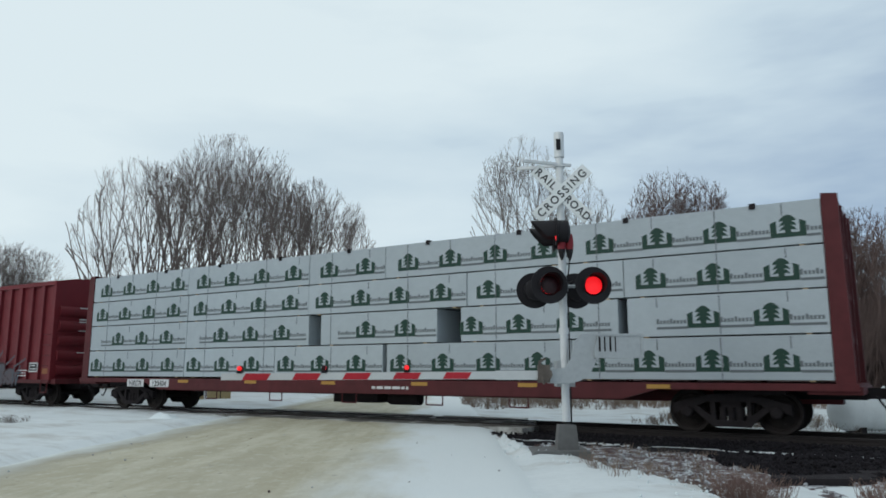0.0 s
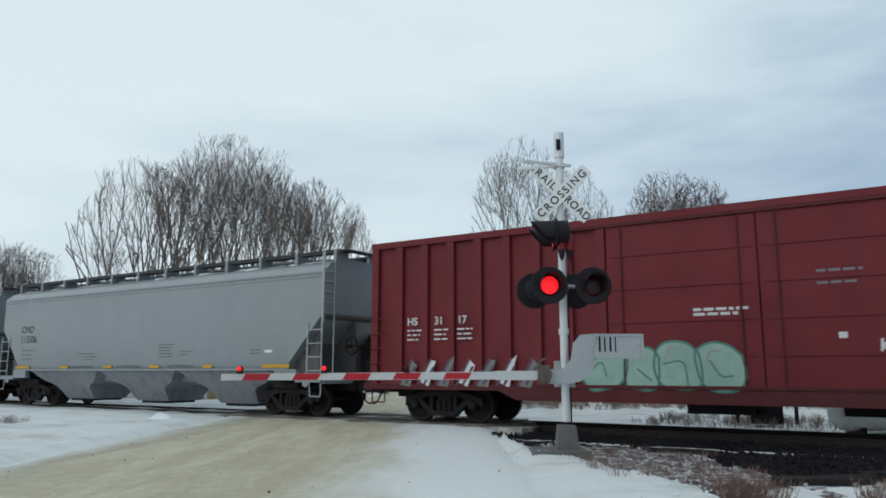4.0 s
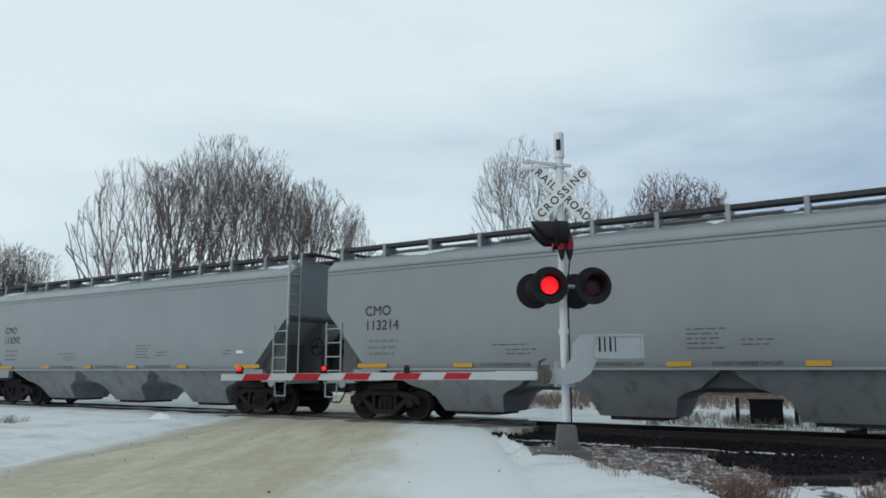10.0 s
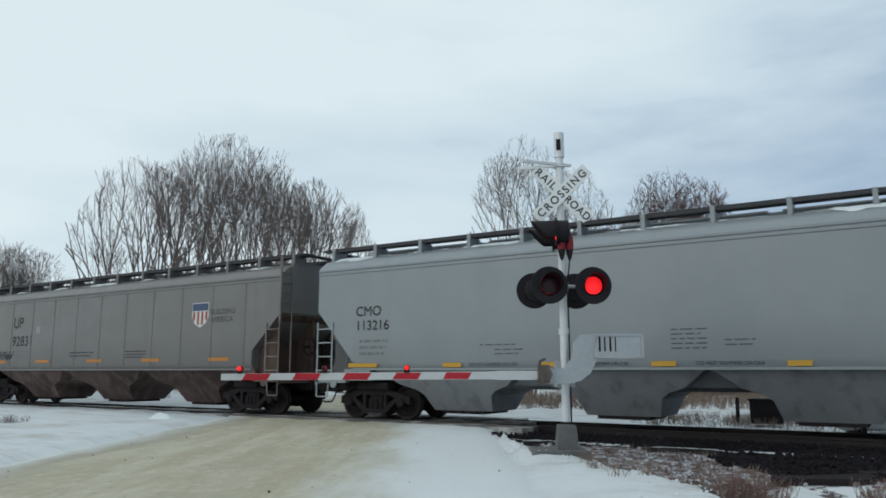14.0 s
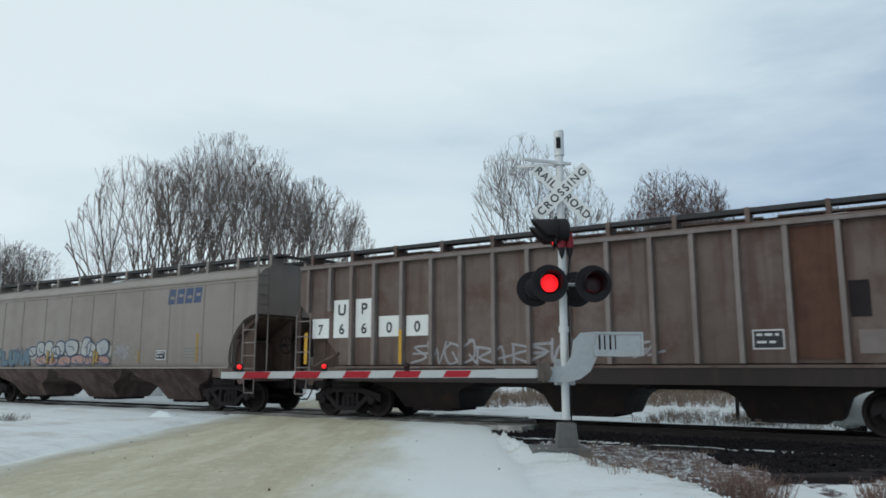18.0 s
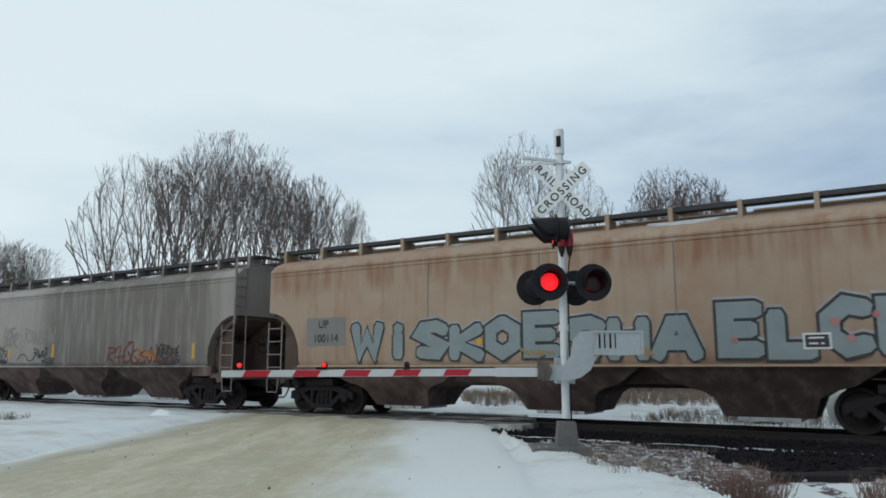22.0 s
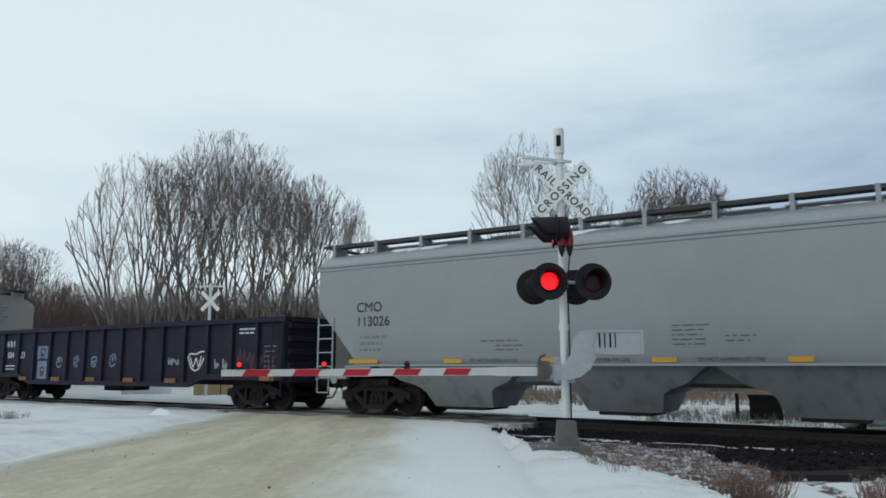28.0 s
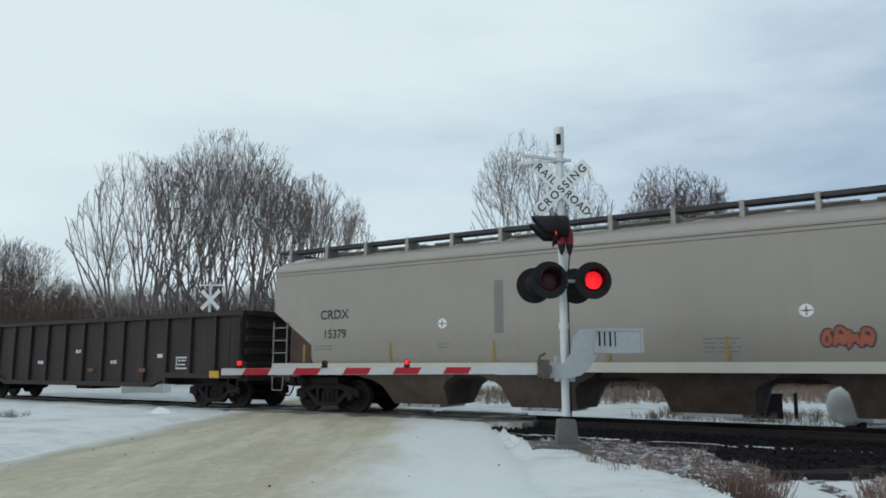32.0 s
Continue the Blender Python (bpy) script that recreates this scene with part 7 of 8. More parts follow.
def centerbeam(L):
    car = thing("centerbeam_flatcar", "red centerbeam flatcar loaded with white-wrapped lumber bundles", "flatcar")
    H = L / 2
    bx = 12.14          # inner face of the bulkheads
    off = 0.05
    bm = bmesh.new()
    for s in (-1, 1):
        prism(bm, [(-bx - 0.4, 0.92), (-bx + 3.4, 0.92), (-bx + 4.2, 0.70), (bx - 4.2, 0.70), (bx - 3.4, 0.92), (bx + 0.4, 0.92), (bx + 0.4, 1.06), (-bx - 0.4, 1.06)], *sorted((s * 1.40, s * 1.58)))
    part("side_sill", bm, REDSTEEL, car, "rusty red side sills", bevel=0.012)
    bm = bmesh.new()
    box(bm, -bx - 0.4, bx + 0.4, -1.42, 1.42, 0.98, 1.05)
    box(bm, -bx, bx, -0.25, 0.25, 0.62, 0.98)
    part("deck", bm, REDSTEEL, car)
    bm = bmesh.new()
    box(bm, -bx, bx, -0.10, 0.10, 4.45, 4.62)
    n = 16
    for k in range(n + 1):
        x = -bx + k * 2 * bx / n
        box(bm, x - 0.06, x + 0.06, -0.09, 0.09, 1.05, 4.5)
        if k < n:
            tube(bm, (x, 0, 1.1 if k % 2 else 4.4), (x + 2 * bx / n, 0, 4.4 if k % 2 else 1.1), 0.06, seg=6)
    part("center_beam", bm, REDSTEEL, car, "red centre beam truss")
    for s in (-1, 1):
        bm = bmesh.new()
        box(bm, *sorted((s * bx, s * (bx + 0.10))), -1.50, 1.50, 1.0, 4.79)
        wall = part("bulkhead", bm, REDSTEEL, car, "red steel end bulkhead", bevel=0.012)
        for q in (-1, 1):
            bm = bmesh.new()
            prism(bm, [(s * bx, 1.0), (s * bx, 4.80), (s * (bx + 0.30), 4.77), (s * (bx + 0.36), 1.0)], *sorted((q * 1.40, q * 1.53)))
            part("bulkhead_post", bm, REDSTEEL, wall, bevel=0.012)
            bm = bmesh.new()
            box(bm, *sorted((s * (bx + 0.1), s * (bx + 0.3))), q * 0.5 - 0.05, q * 0.5 + 0.05, 1.0, 4.7)
            part("bulkhead_stiffener", bm, REDSTEEL, wall, bevel=0.012)
        for z in (1.9, 2.8, 3.7, 4.65):
            bm = bmesh.new()
            box(bm, *sorted((s * (bx + 0.1), s * (bx + 0.26))), -1.39, 1.39, z, z + 0.1)
            part("bulkhead_rib", bm, REDSTEEL, wall, bevel=0.012)
        bm = bmesh.new()
        box(bm, *sorted((s * (bx - 0.5), s * (bx + 0.45))), -1.5, 1.5, 0.85, 1.0)
        part("end_sill", bm, REDSTEEL, car, bevel=0.01)
    levels = (1.09, 2.01, 2.90, 3.78, 4.70)
    runs = (((0, 5.3), (5.3, 9.4), (9.4, 13.45), (13.57, 18.9), (18.9, 24.28)), ((0, 5.35), (5.35, 10.75), (11.2, 15.2), (15.9, 20.05), (20.25, 24.28)),
            ((0, 5.35), (5.35, 10.7), (10.7, 16.1), (16.1, 20.2), (20.2, 24.28)), ((0, 5.3), (5.3, 10.7), (10.7, 13.5), (13.5, 18.9), (18.9, 24.28)))
    phase = (0.45, 0.30, 0.60, 0.75)
    rnd = random.Random(77)
    logo = ([(-0.155, 0.315), (0.155, 0.315), (0.125, 0.37), (0.06, 0.425), (0.0, 0.445), (-0.06, 0.425), (-0.125, 0.37)], [(-0.155, 0.215), (-0.055, 0.24), (0.055, 0.24), (0.155, 0.215), (0.12, 0.275), (0.075, 0.315), (-0.075, 0.315), (-0.12, 0.275)],
            [(-0.16, 0.125), (-0.055, 0.15), (0.055, 0.15), (0.16, 0.125), (0.12, 0.18), (0.055, 0.24), (-0.055, 0.24), (-0.12, 0.18)], [(-0.055, 0.09), (0.055, 0.09), (0.055, 0.15), (-0.055, 0.15)],
            [(-0.31, 0.0), (0.31, 0.0), (0.31, 0.09), (-0.31, 0.09)], [(-0.31, 0.09), (-0.2, 0.09), (-0.2, 0.335), (-0.31, 0.285)], [(0.31, 0.09), (0.31, 0.285), (0.2, 0.335), (0.2, 0.09)])
    logo_me = None
    for tier in range(4):
        z0, z1 = levels[tier] + 0.035, levels[tier + 1]
        for u, u_end in runs[tier]:
            w = u_end - u
            for s in (-1, 1):
                bm = bmesh.new()
                yo = 0.012 * rnd.random()
                xa, xb = -bx + u + 0.012, -bx + u + w - 0.012
                box(bm, xa, xb, *sorted((s * 0.20, s * (1.50 + yo))), z0, z1)
                b = part("lumber_pack", bm, WRAP, car, "white-wrapped lumber bundle with green print", bevel=0.025)
                if s > 0:
                    continue
                y = -(1.50 + yo)
                cx = xa + phase[tier]
                while cx - 0.2 < xb:
                    if cx + 0.31 < xb and cx - 0.30 > xa:
                        if logo_me is None:
                            bm = bmesh.new()
                            for shape in logo:
                                bm.faces.new([bm.verts.new((x, 0, z)) for x, z in shape])
                            o = part("green_tree_mark", bm, GREENMARK, b)
                            logo_me = o.data
                            logo_me.transform(Matrix.Diagonal((1.08, 1, 1.05, 1)))
                        else:
                            o = new("green_tree_mark", logo_me); o.parent = b
                        o.location = (cx, y - 0.003, z0 + 0.16)
                    if cx + 0.46 < xb:
                        bm = bmesh.new()
                        for q in range(9):
                            x = cx + 0.34 + q * 0.072
                            if x + 0.05 < xb:
                                box(bm, x, x + 0.052, y - 0.003, y, z0 + 0.26, z0 + 0.26 + (0.115 if q in (0, 4) else 0.08))
                        box(bm, cx + 0.34, min(cx + 1.0, xb - 0.02), y - 0.003, y, z0 + 0.145, z0 + 0.20)
                        part("print_line", bm, STRAPGREY, b, "lines of small dark print")
                    cx += 1.33
                # upright strap lines, in step over all tiers
                k = math.ceil((u + 0.15 - 19.57) / 1.33)
                while 19.57 + k * 1.33 < u_end - 0.12:
                    x = -bx + 19.57 + k * 1.33 + rnd.uniform(-0.02, 0.02)
                    bm = bmesh.new()
                    box(bm, x - 0.011, x + 0.011, y - 0.005, y, z0 + (0.62 if k % 2 else 0.02), z1 - 0.02)
                    part("strap_line", bm, STRAPGREY, b, "thin dark strap")
                    k += 1
            for x in (u + 0.4, u + w - 0.4):
                bm = bmesh.new()
                box(bm, -bx + x - 0.05, -bx + x + 0.05, -1.48, 1.48, z0 - 0.036, z0 - 0.001)
                part("spacer", bm, TIMBER, car)
    # strap winches along the top
    for k in range(9):
        bm = bmesh.new()
        x = -bx + 1.4 + k * 2.7
        box(bm, x - 0.05, x + 0.05, -1.45, 1.45, 4.70, 4.735)
        box(bm, x - 0.06, x + 0.06, -1.53, -1.45, 4.62, 4.74)
        part("strap", bm, GRIME, car, "dark tie-down strap")
    bm = bmesh.new()
    for x in (-5.4, -2.6, 0.2, 3.0, 5.4):
        bar(bm, [(x - 0.25, -1.55, 0.72), (x - 0.25, -1.55, 0.45), (x + 0.25, -1.55, 0.45), (x + 0.25, -1.55, 0.72)], 0.018)
    part("step", bm, REDSTEEL, car, "hanging stirrup steps")
    bm = bmesh.new()
    box(bm, -1.0, 0.6, -0.8, 0.3, 0.42, 0.7)
    tube(bm, (1.0, -0.7, 0.55), (2.0, -0.7, 0.55), 0.17, seg=14)
    part("brake_gear", bm, GRIME, car, "brake gear under the deck", bevel=0.02)
    for u, words in ((3.52 - H, "NKCR"), (4.75 - H, "120404")):
        bm = bmesh.new()
        w = 0.90 if len(words) == 4 else 0.98
        box(bm, u, u + w, -1.588, -1.581, 0.78, 1.03)
        board = part("number_panel", bm, CHALK, car, "white number panel")
        lettering("reporting_mark", words, 0.25, INK, board, on_side(u + w / 2, -1.592, 0.81), "CENTER", 1, 0.004)
    stripe_row(car, [-7.0, -3.9, -0.8, 2.3, 5.4, 8.5], 0.93, 0.5, 0.09, -1.582, paint("dull_yellow_strip", (0.40, 0.22, 0.05), None, 0.6))
    data_block(car, 1.0, 0.90, 1.2, -1.582, 1, 0.07, 0.1, CHALK, 3)
    couplers(car, H, 1.0)
    add_trucks(car, (-H + 3.1, H - 3.1))
    return car


put(centerbeam(26.4), 120.11, 26.4)

# ---- trees and brush ----


def limb_tubes(segs, sides):
    """Tapered tubes from rows (a, b, r0, r1) as vertex and face lists."""
    n = len(segs)
    a = np.array([s[0] for s in segs]); b = np.array([s[1] for s in segs])
    r0 = np.array([s[2] for s in segs])[:, None]; r1 = np.array([s[3] for s in segs])[:, None]
    d = b - a
    d /= np.linalg.norm(d, axis=1)[:, None] + 1e-9
    ref = np.where(np.abs(d[:, 2:3]) > 0.9, np.array([[1.0, 0, 0]]), np.array([[0, 0, 1.0]]))
    u = np.cross(d, ref); u /= np.linalg.norm(u, axis=1)[:, None] + 1e-9
    v = np.cross(d, u)
    V = np.zeros((n, 2 * sides, 3))
    for i in range(sides):
        w = 2 * math.pi * i / sides
        o = u * math.cos(w) + v * math.sin(w)
        V[:, i] = a + o * r0
        V[:, sides + i] = b + o * r1
    base = np.arange(n)[:, None] * 2 * sides
    F = [np.concatenate([base + i, base + (i + 1) % sides, base + sides + (i + 1) % sides, base + sides + i], 1) for i in range(sides)]
    return V.reshape(-1, 3).tolist(), np.concatenate(F).tolist()


def grow(rnd, p, d, length, r, level, depth, out, angle, up, inside, twigs):
    """One limb in three slightly bent pieces that ends in a fork; short shoots stand off the finer limbs."""
    px, py, pz = p
    dx, dy, dz = d
    full = length
    while length > 0.12 and not inside(px + dx * length, py + dy * length, pz + dz * length):
        length *= 0.8
    cut = length < full * 0.3
    if level and length < 0.14:
        return
    n = 3 if level < depth - 1 else 2
    step = length / n
    for i in range(n):
        b = 0.03 if level < 4 else 0.07
        dx += rnd.gauss(0, b); dy += rnd.gauss(0, b); dz += rnd.gauss(0, b * 0.6) + up * 0.06
        m = 1 / math.sqrt(dx * dx + dy * dy + dz * dz)
        dx *= m; dy *= m; dz *= m
        ex, ey, ez = px + dx * step, py + dy * step, pz + dz * step
        out[0 if level < 2 else 1].append(((px, py, pz), (ex, ey, ez), r * (1 - 0.22 * i / n), r * (1 - 0.22 * (i + 1) / n)))
        if level >= 3:
            for _ in range(twigs):
                if rnd.random() < 0.55:
                    a = radians(angle * rnd.uniform(1.2, 2.2))
                    w = rnd.uniform(0, 6.283)
                    v = Vector((dx, dy, dz))
                    q = v.orthogonal().normalized()
                    e = (v * math.cos(a) + (q * math.cos(w) + v.cross(q) * math.sin(w)) * math.sin(a) + Vector((0, 0, 0.25 * up))).normalized()
                    k = min(full * rnd.uniform(0.35, 0.75), 1.1)
                    tip = (px + e.x * k, py + e.y * k, pz + e.z * k)
                    if inside(*tip):
                        out[1].append(((px, py, pz), tip, r * 0.4, r * 0.22))
        px, py, pz = ex, ey, ez
    if level >= depth or cut:
        return
    v = Vector((dx, dy, dz))
    q = v.orthogonal().normalized()
    w = rnd.uniform(0, 6.283)
    kids = 3 if rnd.random() < (0.55 if level < 2 else 0.22) else 2
    for c in range(kids):
        a = radians(angle * rnd.uniform(0.55, 1.3)) * (0.6 if c == 0 else 1.0)
        ww = w + c * 6.283 / kids + rnd.uniform(-0.4, 0.4)
        e = (v * math.cos(a) + (q * math.cos(ww) + v.cross(q) * math.sin(ww)) * math.sin(a)).normalized()
        grow(rnd, (px, py, pz), e, full * (0.62 if level == 0 else 1.0) * rnd.uniform(0.72, 0.92), r * (0.76 if c == 0 else 0.6), level + 1, depth, out, angle, up, inside, twigs)


def bare_tree(name, label, place, height, stems, lean, seed, bark, depth=6, angle=19, up=0.35, thick=0.15, crown_r=None, group="bare trees", twig=0.012, waist=0.5, foot=0.3, twigs=1, first=0.20, buds=0.0):
    rnd = random.Random(seed)
    out = {0: [], 1: []}
    R = crown_r or 0.34 * height

    def inside(x, y, z):
        wave = 1.0 + 0.16 * noise.noise(Vector((x * 0.5, y * 0.5, z * 0.5 + seed)))
        k = z / (waist * height)
        if k < 1:
            return math.hypot(x, y) < R * (0.30 + 0.70 * k) * wave
        return (x * x + y * y) / R ** 2 + ((z - waist * height) / ((1 - waist) * height)) ** 2 < wave * wave
    for s in range(stems):
        w = 2.4 * s + rnd.random() * 0.5
        k = lean * math.sqrt((s + 0.4) / stems)
        m = 1 / math.sqrt(1 + k * k)
        o = foot * math.sqrt((s + 0.4) / stems)
        grow(rnd, (math.cos(w) * o, math.sin(w) * o, -0.25), (math.cos(w) * k * m, math.sin(w) * k * m, m), height * first * rnd.uniform(0.85, 1.15), thick * rnd.uniform(0.7, 1.1), 0, depth, out, angle, up, inside, twigs)
    if buds:
        tips = [q for q in out[1] if q[1][2] > 0.72 * height and rnd.random() < buds]
        for a, b, r0, r1 in tips:
            out[1].append((b, (b[0] + rnd.gauss(0, 0.04), b[1] + rnd.gauss(0, 0.04), b[2] + 0.10), 0.03, 0.018))
    ob = thing(name, label, "tree" if height > 3 else "bush", group, Matrix.Translation(place))
    for nm, sides in (("trunk", 6), ("crown", 3)):
        segs = out[0 if nm == "trunk" else 1]
        if nm == "crown":
            segs = [(a, b, max(r0, twig), max(r1, twig * 0.7)) for a, b, r0, r1 in segs]
        v, f = limb_tubes(segs, sides)
        me = bpy.data.meshes.new(nm)
        me.from_pydata(v, [], f)
        me.materials.append(bark)
        o = new(nm, me)
        o.parent = ob
        if nm == "crown":
            tagged(o, "leafless branches and twigs")
    return ob


def spot(px, far):
    return (px - 784) / 1325.0 * far


# the big clump beyond the track, many stems fanned from each foot
BIG = "tall leafless grey-brown tree with many fanned stems"
for px, far, h, stems, lean, seed, r, foot, buds in ((240, 50, 15.9, 12, 0.60, 1, 4.9, 1.2, 0.0), (396, 52, 18.1, 14, 0.50, 3, 5.8, 1.8, 0.03), (330, 54, 17.2, 9, 0.50, 2, 5.4, 1.5, 0.015), (462, 54, 17.4, 7, 0.46, 4, 5.2, 1.5, 0.015), (540, 52, 15.0, 11, 0.60, 6, 5.0, 1.2, 0.0)):
    bare_tree("bare_tree", BIG, at(spot(px, far), far, 0), h, stems, lean, seed, BARK, depth=7, twig=0.0085, thick=0.115, angle=17, up=0.12, crown_r=r, foot=foot, waist=0.54, first=0.32, buds=buds)
for px, far, h, seed, r in ((28, 62, 12.6, 11, 3.6), (-60, 60, 13.6, 12, 4.2), (92, 66, 9.8, 13, 2.6), (-5, 64, 10.4, 14, 3.0)):
    bare_tree("bare_tree", "leafless grey-brown tree at the field edge", at(spot(px, far), far, 0), h, 7, 0.45, seed, BARK, depth=6, twig=0.009, thick=0.09, angle=22, up=0.1, crown_r=r * 1.2, waist=0.5, first=0.30)
for px, far, h, seed, stems, r, up in ((938, 40, 14.0, 21, 7, 3.8, 0.05), (1022, 42, 12.6, 22, 6, 3.6, 0.10)):
    bare_tree("bare_tree", "slender pale leafless tree with straight stems", at(spot(px, far), far, 0), h, stems, 0.32, seed, PALEBARK, depth=6, angle=19, up=up, thick=0.065, twig=0.0075, crown_r=r, waist=0.40, first=0.36, twigs=2)
for px, far, h, seed, r in ((1205, 45, 14.0, 31, 3.2), (1262, 46, 13.7, 33, 2.4), (1150, 47, 12.0, 34, 2.4)):
    bare_tree("bare_tree", "dense russet leafless tree", at(spot(px, far), far, 0), h, 9, 0.42, seed, REDBARK, depth=7, twig=0.011, thick=0.09, crown_r=r * 1.08, angle=20, up=0.1, waist=0.52, foot=0.6, first=0.31, twigs=2)
for k, (px, far, h) in enumerate(((1345, 48, 12.0), (1415, 46, 11.5), (1485, 47, 12.0), (1555, 44, 11.4), (1630, 45, 11.9), (1085, 50, 10.6), (1312, 54, 12.4), (1375, 55, 13.0), (1440, 53, 12.6), (1515, 54, 13.2), (1590, 52, 12.8), (1120, 53, 11.0), (1180, 54, 11.5))):
    bare_tree("bare_tree", "dark leafless tree of a dense hedgerow", at(spot(px, far), far, 0), h, 7, 0.55, 41 + k, REDBARK, depth=6, twig=0.014, thick=0.09, angle=23, up=0.05, crown_r=3.4, waist=0.5, foot=1.0, twigs=2, first=0.30)


def brush(name, label, n, where, height, material, seed, width=0.012, category="brush", fan=0.35):
    """Thin stalks in tufts, as one mesh."""
    rnd = random.Random(seed)
    segs = []
    for _ in range(n):
        x, y, z = where(rnd)
        for s in range(rnd.randint(5, 9)):
            a = np.array([x + rnd.gauss(0, 0.06), y + rnd.gauss(0, 0.06), z - 0.03])
            h = height * rnd.uniform(0.45, 1.1)
            b = a + np.array([rnd.gauss(0, fan) * h, rnd.gauss(0, fan) * h, h])
            m = (a + b) / 2 + np.array([rnd.gauss(0, 0.05), rnd.gauss(0, 0.05), 0]) * h
            segs.append((a, m, width, width * 0.8)); segs.append((m, b, width * 0.8, width * 0.3))
            for _k in range(2):
                t = rnd.uniform(0.3, 0.9)
                p = a + (b - a) * t
                segs.append((p, p + np.array([rnd.gauss(0, 0.25), rnd.gauss(0, 0.25), 0.3]) * h * 0.6, width * 0.6, width * 0.25))
    v, f = limb_tubes(segs, 3)
    me = bpy.data.meshes.new(name)
    me.from_pydata(v, [], f)
    me.materials.append(material)
    return tagged(new(name, me), label, category, kind="stuff")


def field(l0, l1, f0, f1):
    def g(r):
        a, f = r.uniform(l0, l1), r.uniform(f0, f1)
        return tuple(at(a, f, ground_height(a, f)))
    return g


def strip(p0, p1, f0, f1):
    def g(r):
        f = r.uniform(f0, f1)
        a = spot(r.uniform(p0, p1), f)
        return tuple(at(a, f, 0))
    return g


brush("hedgerow_brush", "brown leafless brush along the hedgerow", 1900, strip(1050, 1720, 42, 52), 5.2, REDBARK, 61, 0.015)
brush("hedgerow_brush", "dark leafless brush along the hedgerow", 1200, strip(1290, 1720, 44, 54), 6.6, REDBARK, 68, 0.017)
brush("field_brush", "low russet brush at the edge of the field", 1700, strip(-160, 680, 56, 70), 7.6, REDBARK, 62, 0.017)
brush("far_brush", "grey far brush below the sky", 700, strip(560, 1060, 66, 86), 2.4, BARK, 63, 0.022)
brush("dry_grass", "dry pale grass beyond the track", 1000, strip(820, 1620, 27, 40), 0.42, DRY, 64, 0.008)
brush("dry_grass", "dry brown grass by the far rail", 800, lambda r: (r.uniform(-7, 14), YT + r.uniform(2.8, 7.5), -0.1), 0.24, DRY, 65, 0.005)


def verge(r):
    while True:
        p = soil_spot(r)
        if p and not is_cinder(RT.dot(Vector(p)), FW.dot(Vector(p))):
            return p


brush("verge_grass", "short dry grass on the soil verge", 110, verge, 0.13, DRY, 66, 0.004)
brush("verge_grass", "reddish dry weeds on the soil verge", 150, verge, 0.06, REDTWIG, 67, 0.004)
brush("left_weeds", "low dry weeds poking through snow", 26, field(-11.8, -10.6, 18.4, 19.6), 0.22, PALEBARK, 69, 0.005)
brush("thicket", "dry reddish weed clump at the snow edge", 60, field(3.12, 3.62, 8.25, 8.75), 0.40, REDTWIG, 70, 0.0035, "weeds", 0.34)
brush("thicket", "dry reddish weed clump in the snow", 22, field(4.75, 5.2, 8.5, 8.8), 0.30, REDTWIG, 72, 0.0035, "weeds", 0.34)
brush("snow_weeds", "thin dry stalks in the snow bank", 20, field(1.9, 3.1, 9.2, 10.6), 0.22, DRY, 71, 0.004, "weeds")

# ---- things beyond the track ----
tank = thing("white_tank", "white horizontal steel tank on short supports", "tank", m=Matrix.Translation(at(9.95, 18.6, -0.18)) @ Matrix.Rotation(radians(YAW + 6), 4, "Z"))
bm = bmesh.new()
lathe(bm, [(0.05, -0.02), (0.25, 0.03), (0.42, 0.16), (0.48, 0.34), (0.48, 2.6), (0.42, 2.78), (0.25, 2.91), (0.05, 2.96)], origin=(-0.4, 0, 0.54), axis="x", seg=28)
part("shell", bm, TANKWHITE, tank, smooth=True)
for x in (0.2, 1.95):
    bm = bmesh.new()
    box(bm, x - 0.08, x + 0.08, -0.3, 0.3, 0, 0.22)
    part("support", bm, GRIME, tank, bevel=0.01)
bm = bmesh.new()
lathe(bm, [(0.13, 0.98), (0.13, 1.08), (0.08, 1.14)], origin=(1.1, 0, 0), axis="z", seg=14)
part("dome", bm, TANKWHITE, tank, smooth=True)

switch = thing("trackside_cabinet", "low dark trackside box with posts", "cabinet", m=Matrix.Translation(at(9.0, 21.0, -0.1)) @ Matrix.Rotation(radians(8), 4, "Z"))
bm = bmesh.new()
box(bm, -0.42, 0.42, -0.3, 0.3, 0, 0.62)
part("case", bm, GRIME, switch, bevel=0.02)
bm = bmesh.new()
box(bm, -0.46, 0.46, -0.34, 0.34, 0.62, 0.68)
part("lid", bm, BLACK, switch, bevel=0.012)
for x in (-0.75, 0.75):
    bm = bmesh.new()
    box(bm, x - 0.05, x + 0.05, -0.05, 0.05, 0, 0.7)
    part("post", bm, TIE, switch, bevel=0.008)

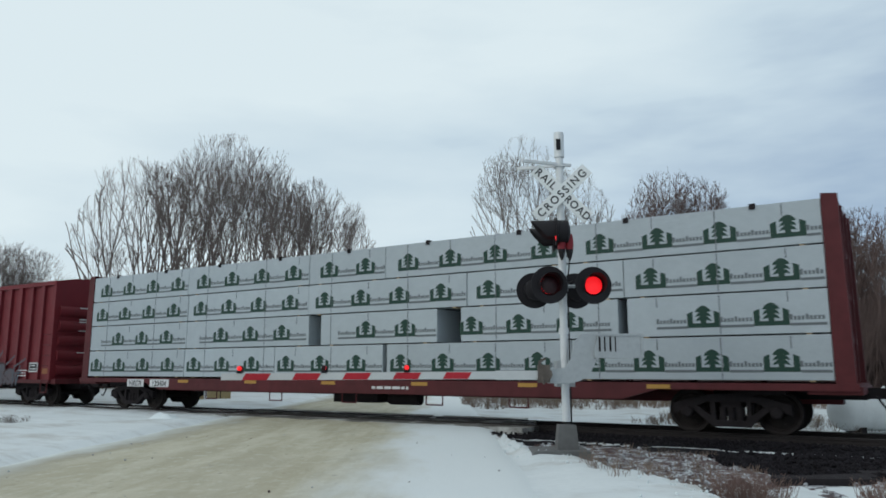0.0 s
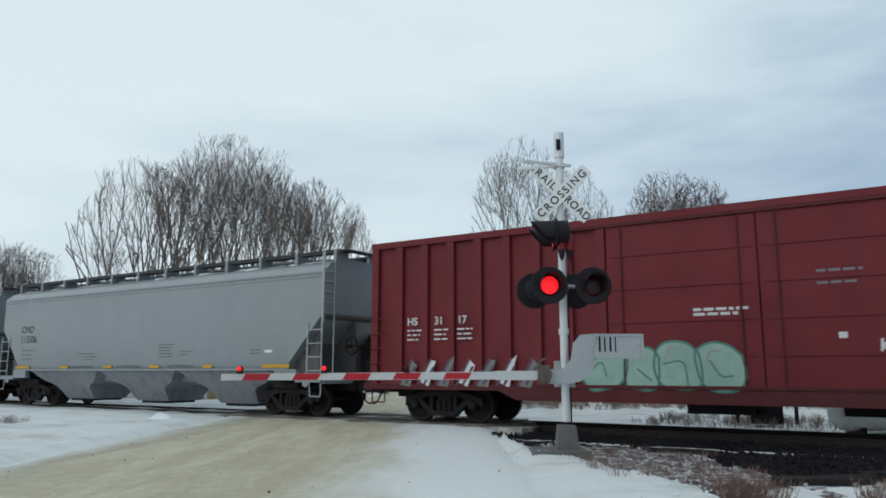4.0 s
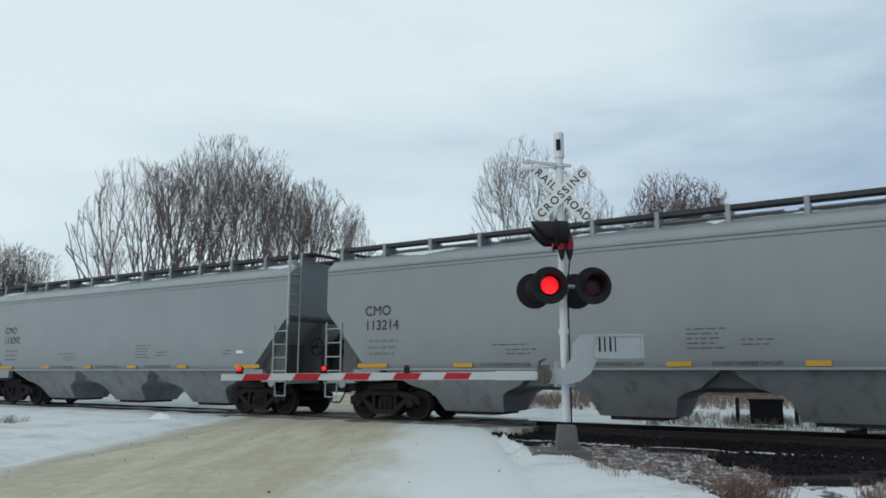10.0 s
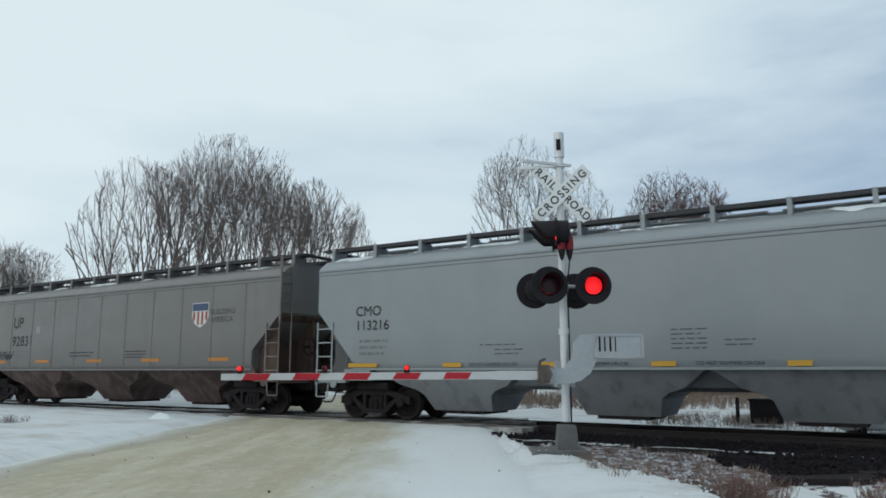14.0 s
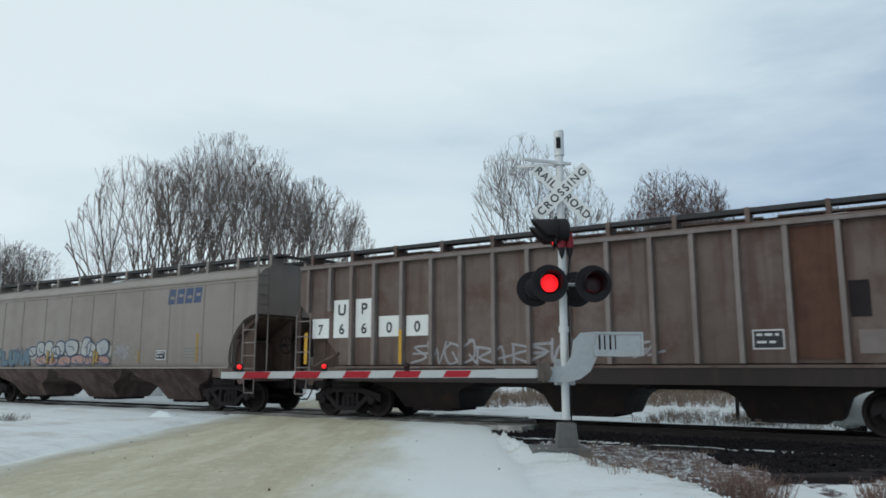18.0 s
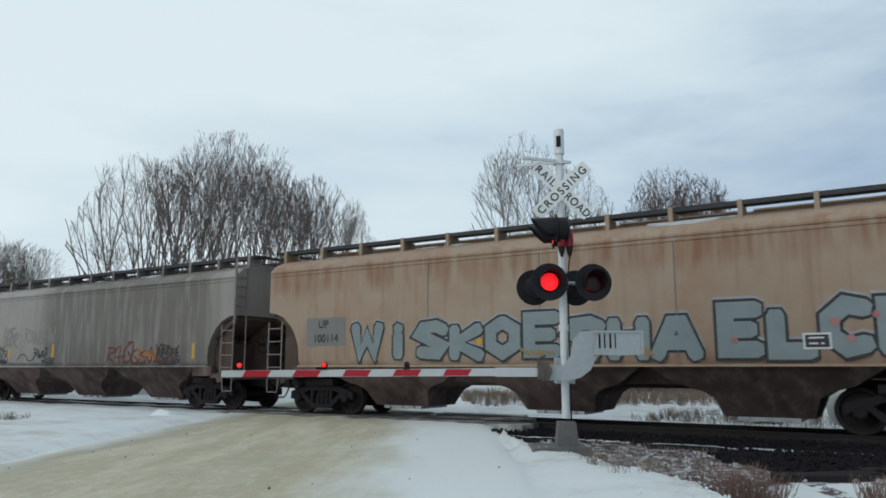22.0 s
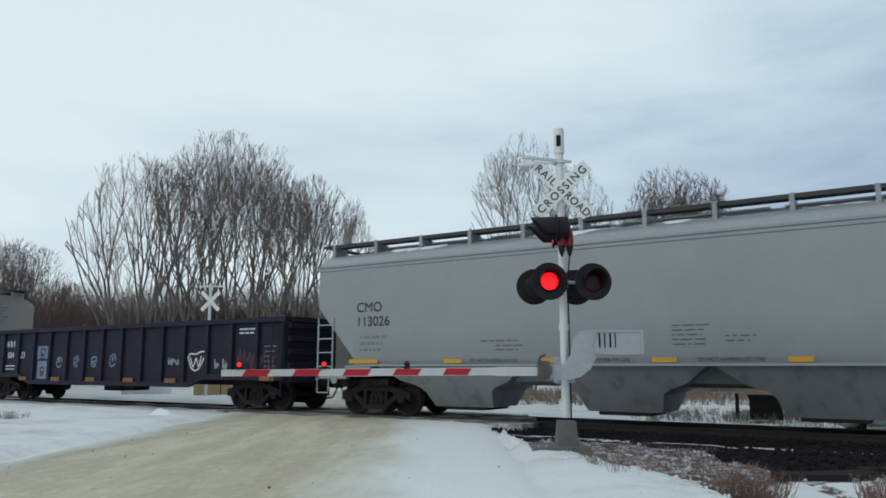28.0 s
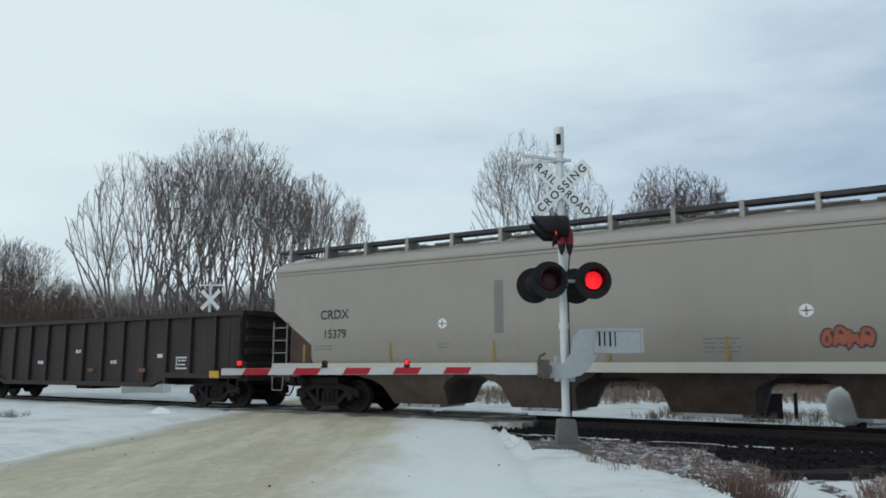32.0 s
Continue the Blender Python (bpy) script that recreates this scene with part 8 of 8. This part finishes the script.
# far crossbuck on its own post
far_sign = thing("far_crossbuck", "white crossbuck sign on a post beyond the track", "sign", m=Matrix.Translation(at(-10.42, 33.0, -0.05)) @ Matrix.Rotation(radians(YAW - 6), 4, "Z"))
bm = bmesh.new()
lathe(bm, [(0.065, 0), (0.065, 5.1)], axis="z", seg=12)
part("post", bm, ALUM, far_sign, smooth=True)
bm = bmesh.new()
box(bm, -0.55, 0.55, -0.03, 0.03, 4.93, 5.0)
part("bracket", bm, ALUM, far_sign, bevel=0.006)
for k in (-1, 1):
    bm = bmesh.new()
    box(bm, -0.58, 0.58, -0.008, 0.008, -0.085, 0.085)
    blade = part("crossbuck_blade", bm, SIGNWHITE, far_sign, bevel=0.004)
    blade.matrix_local = Matrix.Translation((0.05, -0.08 - 0.02 * (k > 0), 4.3)) @ Matrix.Rotation(radians(45 * k), 4, "Y")

crate = thing("pale_box", "pale grey box lying in the snow field", "box", m=Matrix.Translation(at(-14.2, 36, 0)) @ Matrix.Rotation(radians(YAW), 4, "Z"))
bm = bmesh.new()
box(bm, -1.0, 1.0, -0.5, 0.5, 0, 0.62)
part("body", bm, TANKWHITE, crate, bevel=0.06)
bm = bmesh.new()
box(bm, -0.7, 0.7, -0.45, 0.45, 0.62, 0.78)
part("lid", bm, GALV, crate, bevel=0.04)
bale = thing("tan_bale", "tan straw bale lying beyond the track", "bale", m=Matrix.Translation(at(-10.6, 34.5, 0)) @ Matrix.Rotation(radians(YAW + 20), 4, "Z"))
bm = bmesh.new()
box(bm, -0.8, 0.8, -0.45, 0.45, 0, 0.55)
part("straw", bm, paint("straw", (0.42, 0.33, 0.18), (0.3, 0.22, 0.11), 0.9, grain=14, amount=0.7, bump=0.8), bale, bevel=0.08)
bm = bmesh.new()
for x in (-0.35, 0.35):
    box(bm, x - 0.02, x + 0.02, -0.462, 0.462, -0.01, 0.562)
part("twine", bm, GRIME, bale)

# dark old ties dumped on the near side of the bank
for lat, far, z, rz in ((5.0, 10.1, 0.0, 22), (5.35, 10.42, -0.03, 50), (5.9, 10.2, -0.05, -14), (6.5, 10.7, -0.02, 12), (7.0, 11.1, -0.04, 44)):
    bm = bmesh.new()
    box(bm, -0.62, 0.62, -0.115, 0.115, 0, 0.15)
    o = part("old_tie", bm, GRIME, None, bevel=0.03)
    o.matrix_world = Matrix.Translation(at(lat, far, -0.20 + z)) @ Matrix.Rotation(radians(YAW - 18 + rz * 0.6), 4, "Z") @ Matrix.Rotation(radians(rz * 0.12), 4, "X")
    tagged(o, "short black discarded timber tie on the bank", "railway tie", "discarded ties")


# ---- what moves ----
def motions():
    for car, mid in CARS:
        walk(car, [(t, pose(mid + rolled(t), YT, RAIL)) for t in range(33)])
    step = 1 / 15
    for w, car, dx in WHEELS:
        mid = [m for c, m in CARS if c == car][0]
        def seen(t):
            return -50 < mid + rolled(t) < 18
        ts = [k * step for k in range(481) if seen(k * step)]
        if ts and ts[0] > 0:
            ts.insert(0, 0)
        if ts and ts[-1] < 32:
            ts.append(32)
        rows, angle, last = [], 0.0, None
        for k, t in enumerate(ts):
            if k and t - ts[k - 1] < step * 1.5:
                angle += math.degrees((rolled(t) - rolled(ts[k - 1])) / WR)
            rows.append((t, pose(dx, 0, WR, 0, angle, 0)))
        walk(w, rows or [(0, pose(dx, 0, WR)), (32, pose(dx, 0, WR))])
    # the lamps change over every half period
    early = {10: 5.955, 47: 28.045, 52: 30.955}
    for lens, phase in FLIPS:
        where = lens.location.copy()
        lit = phase > 0
        rows = [(0, pose(*where, 0, 0, 0 if lit else 179))]
        k = 0
        while 0.04 + k * PERIOD / 2 < 31.9:
            t = early.get(k, 0.045 + k * PERIOD / 2)
            rows += [(t - 1 / 30, pose(*where, 0, 0, 0 if lit else 179)), (t, pose(*where, 0, 0, 89.5)), (t + 1 / 30, pose(*where, 0, 0, 179 if lit else 0))]
            lit = not lit
            k += 1
        rows.append((32, pose(*where, 0, 0, 0 if lit else 179)))
        walk(lens, rows)


motions()
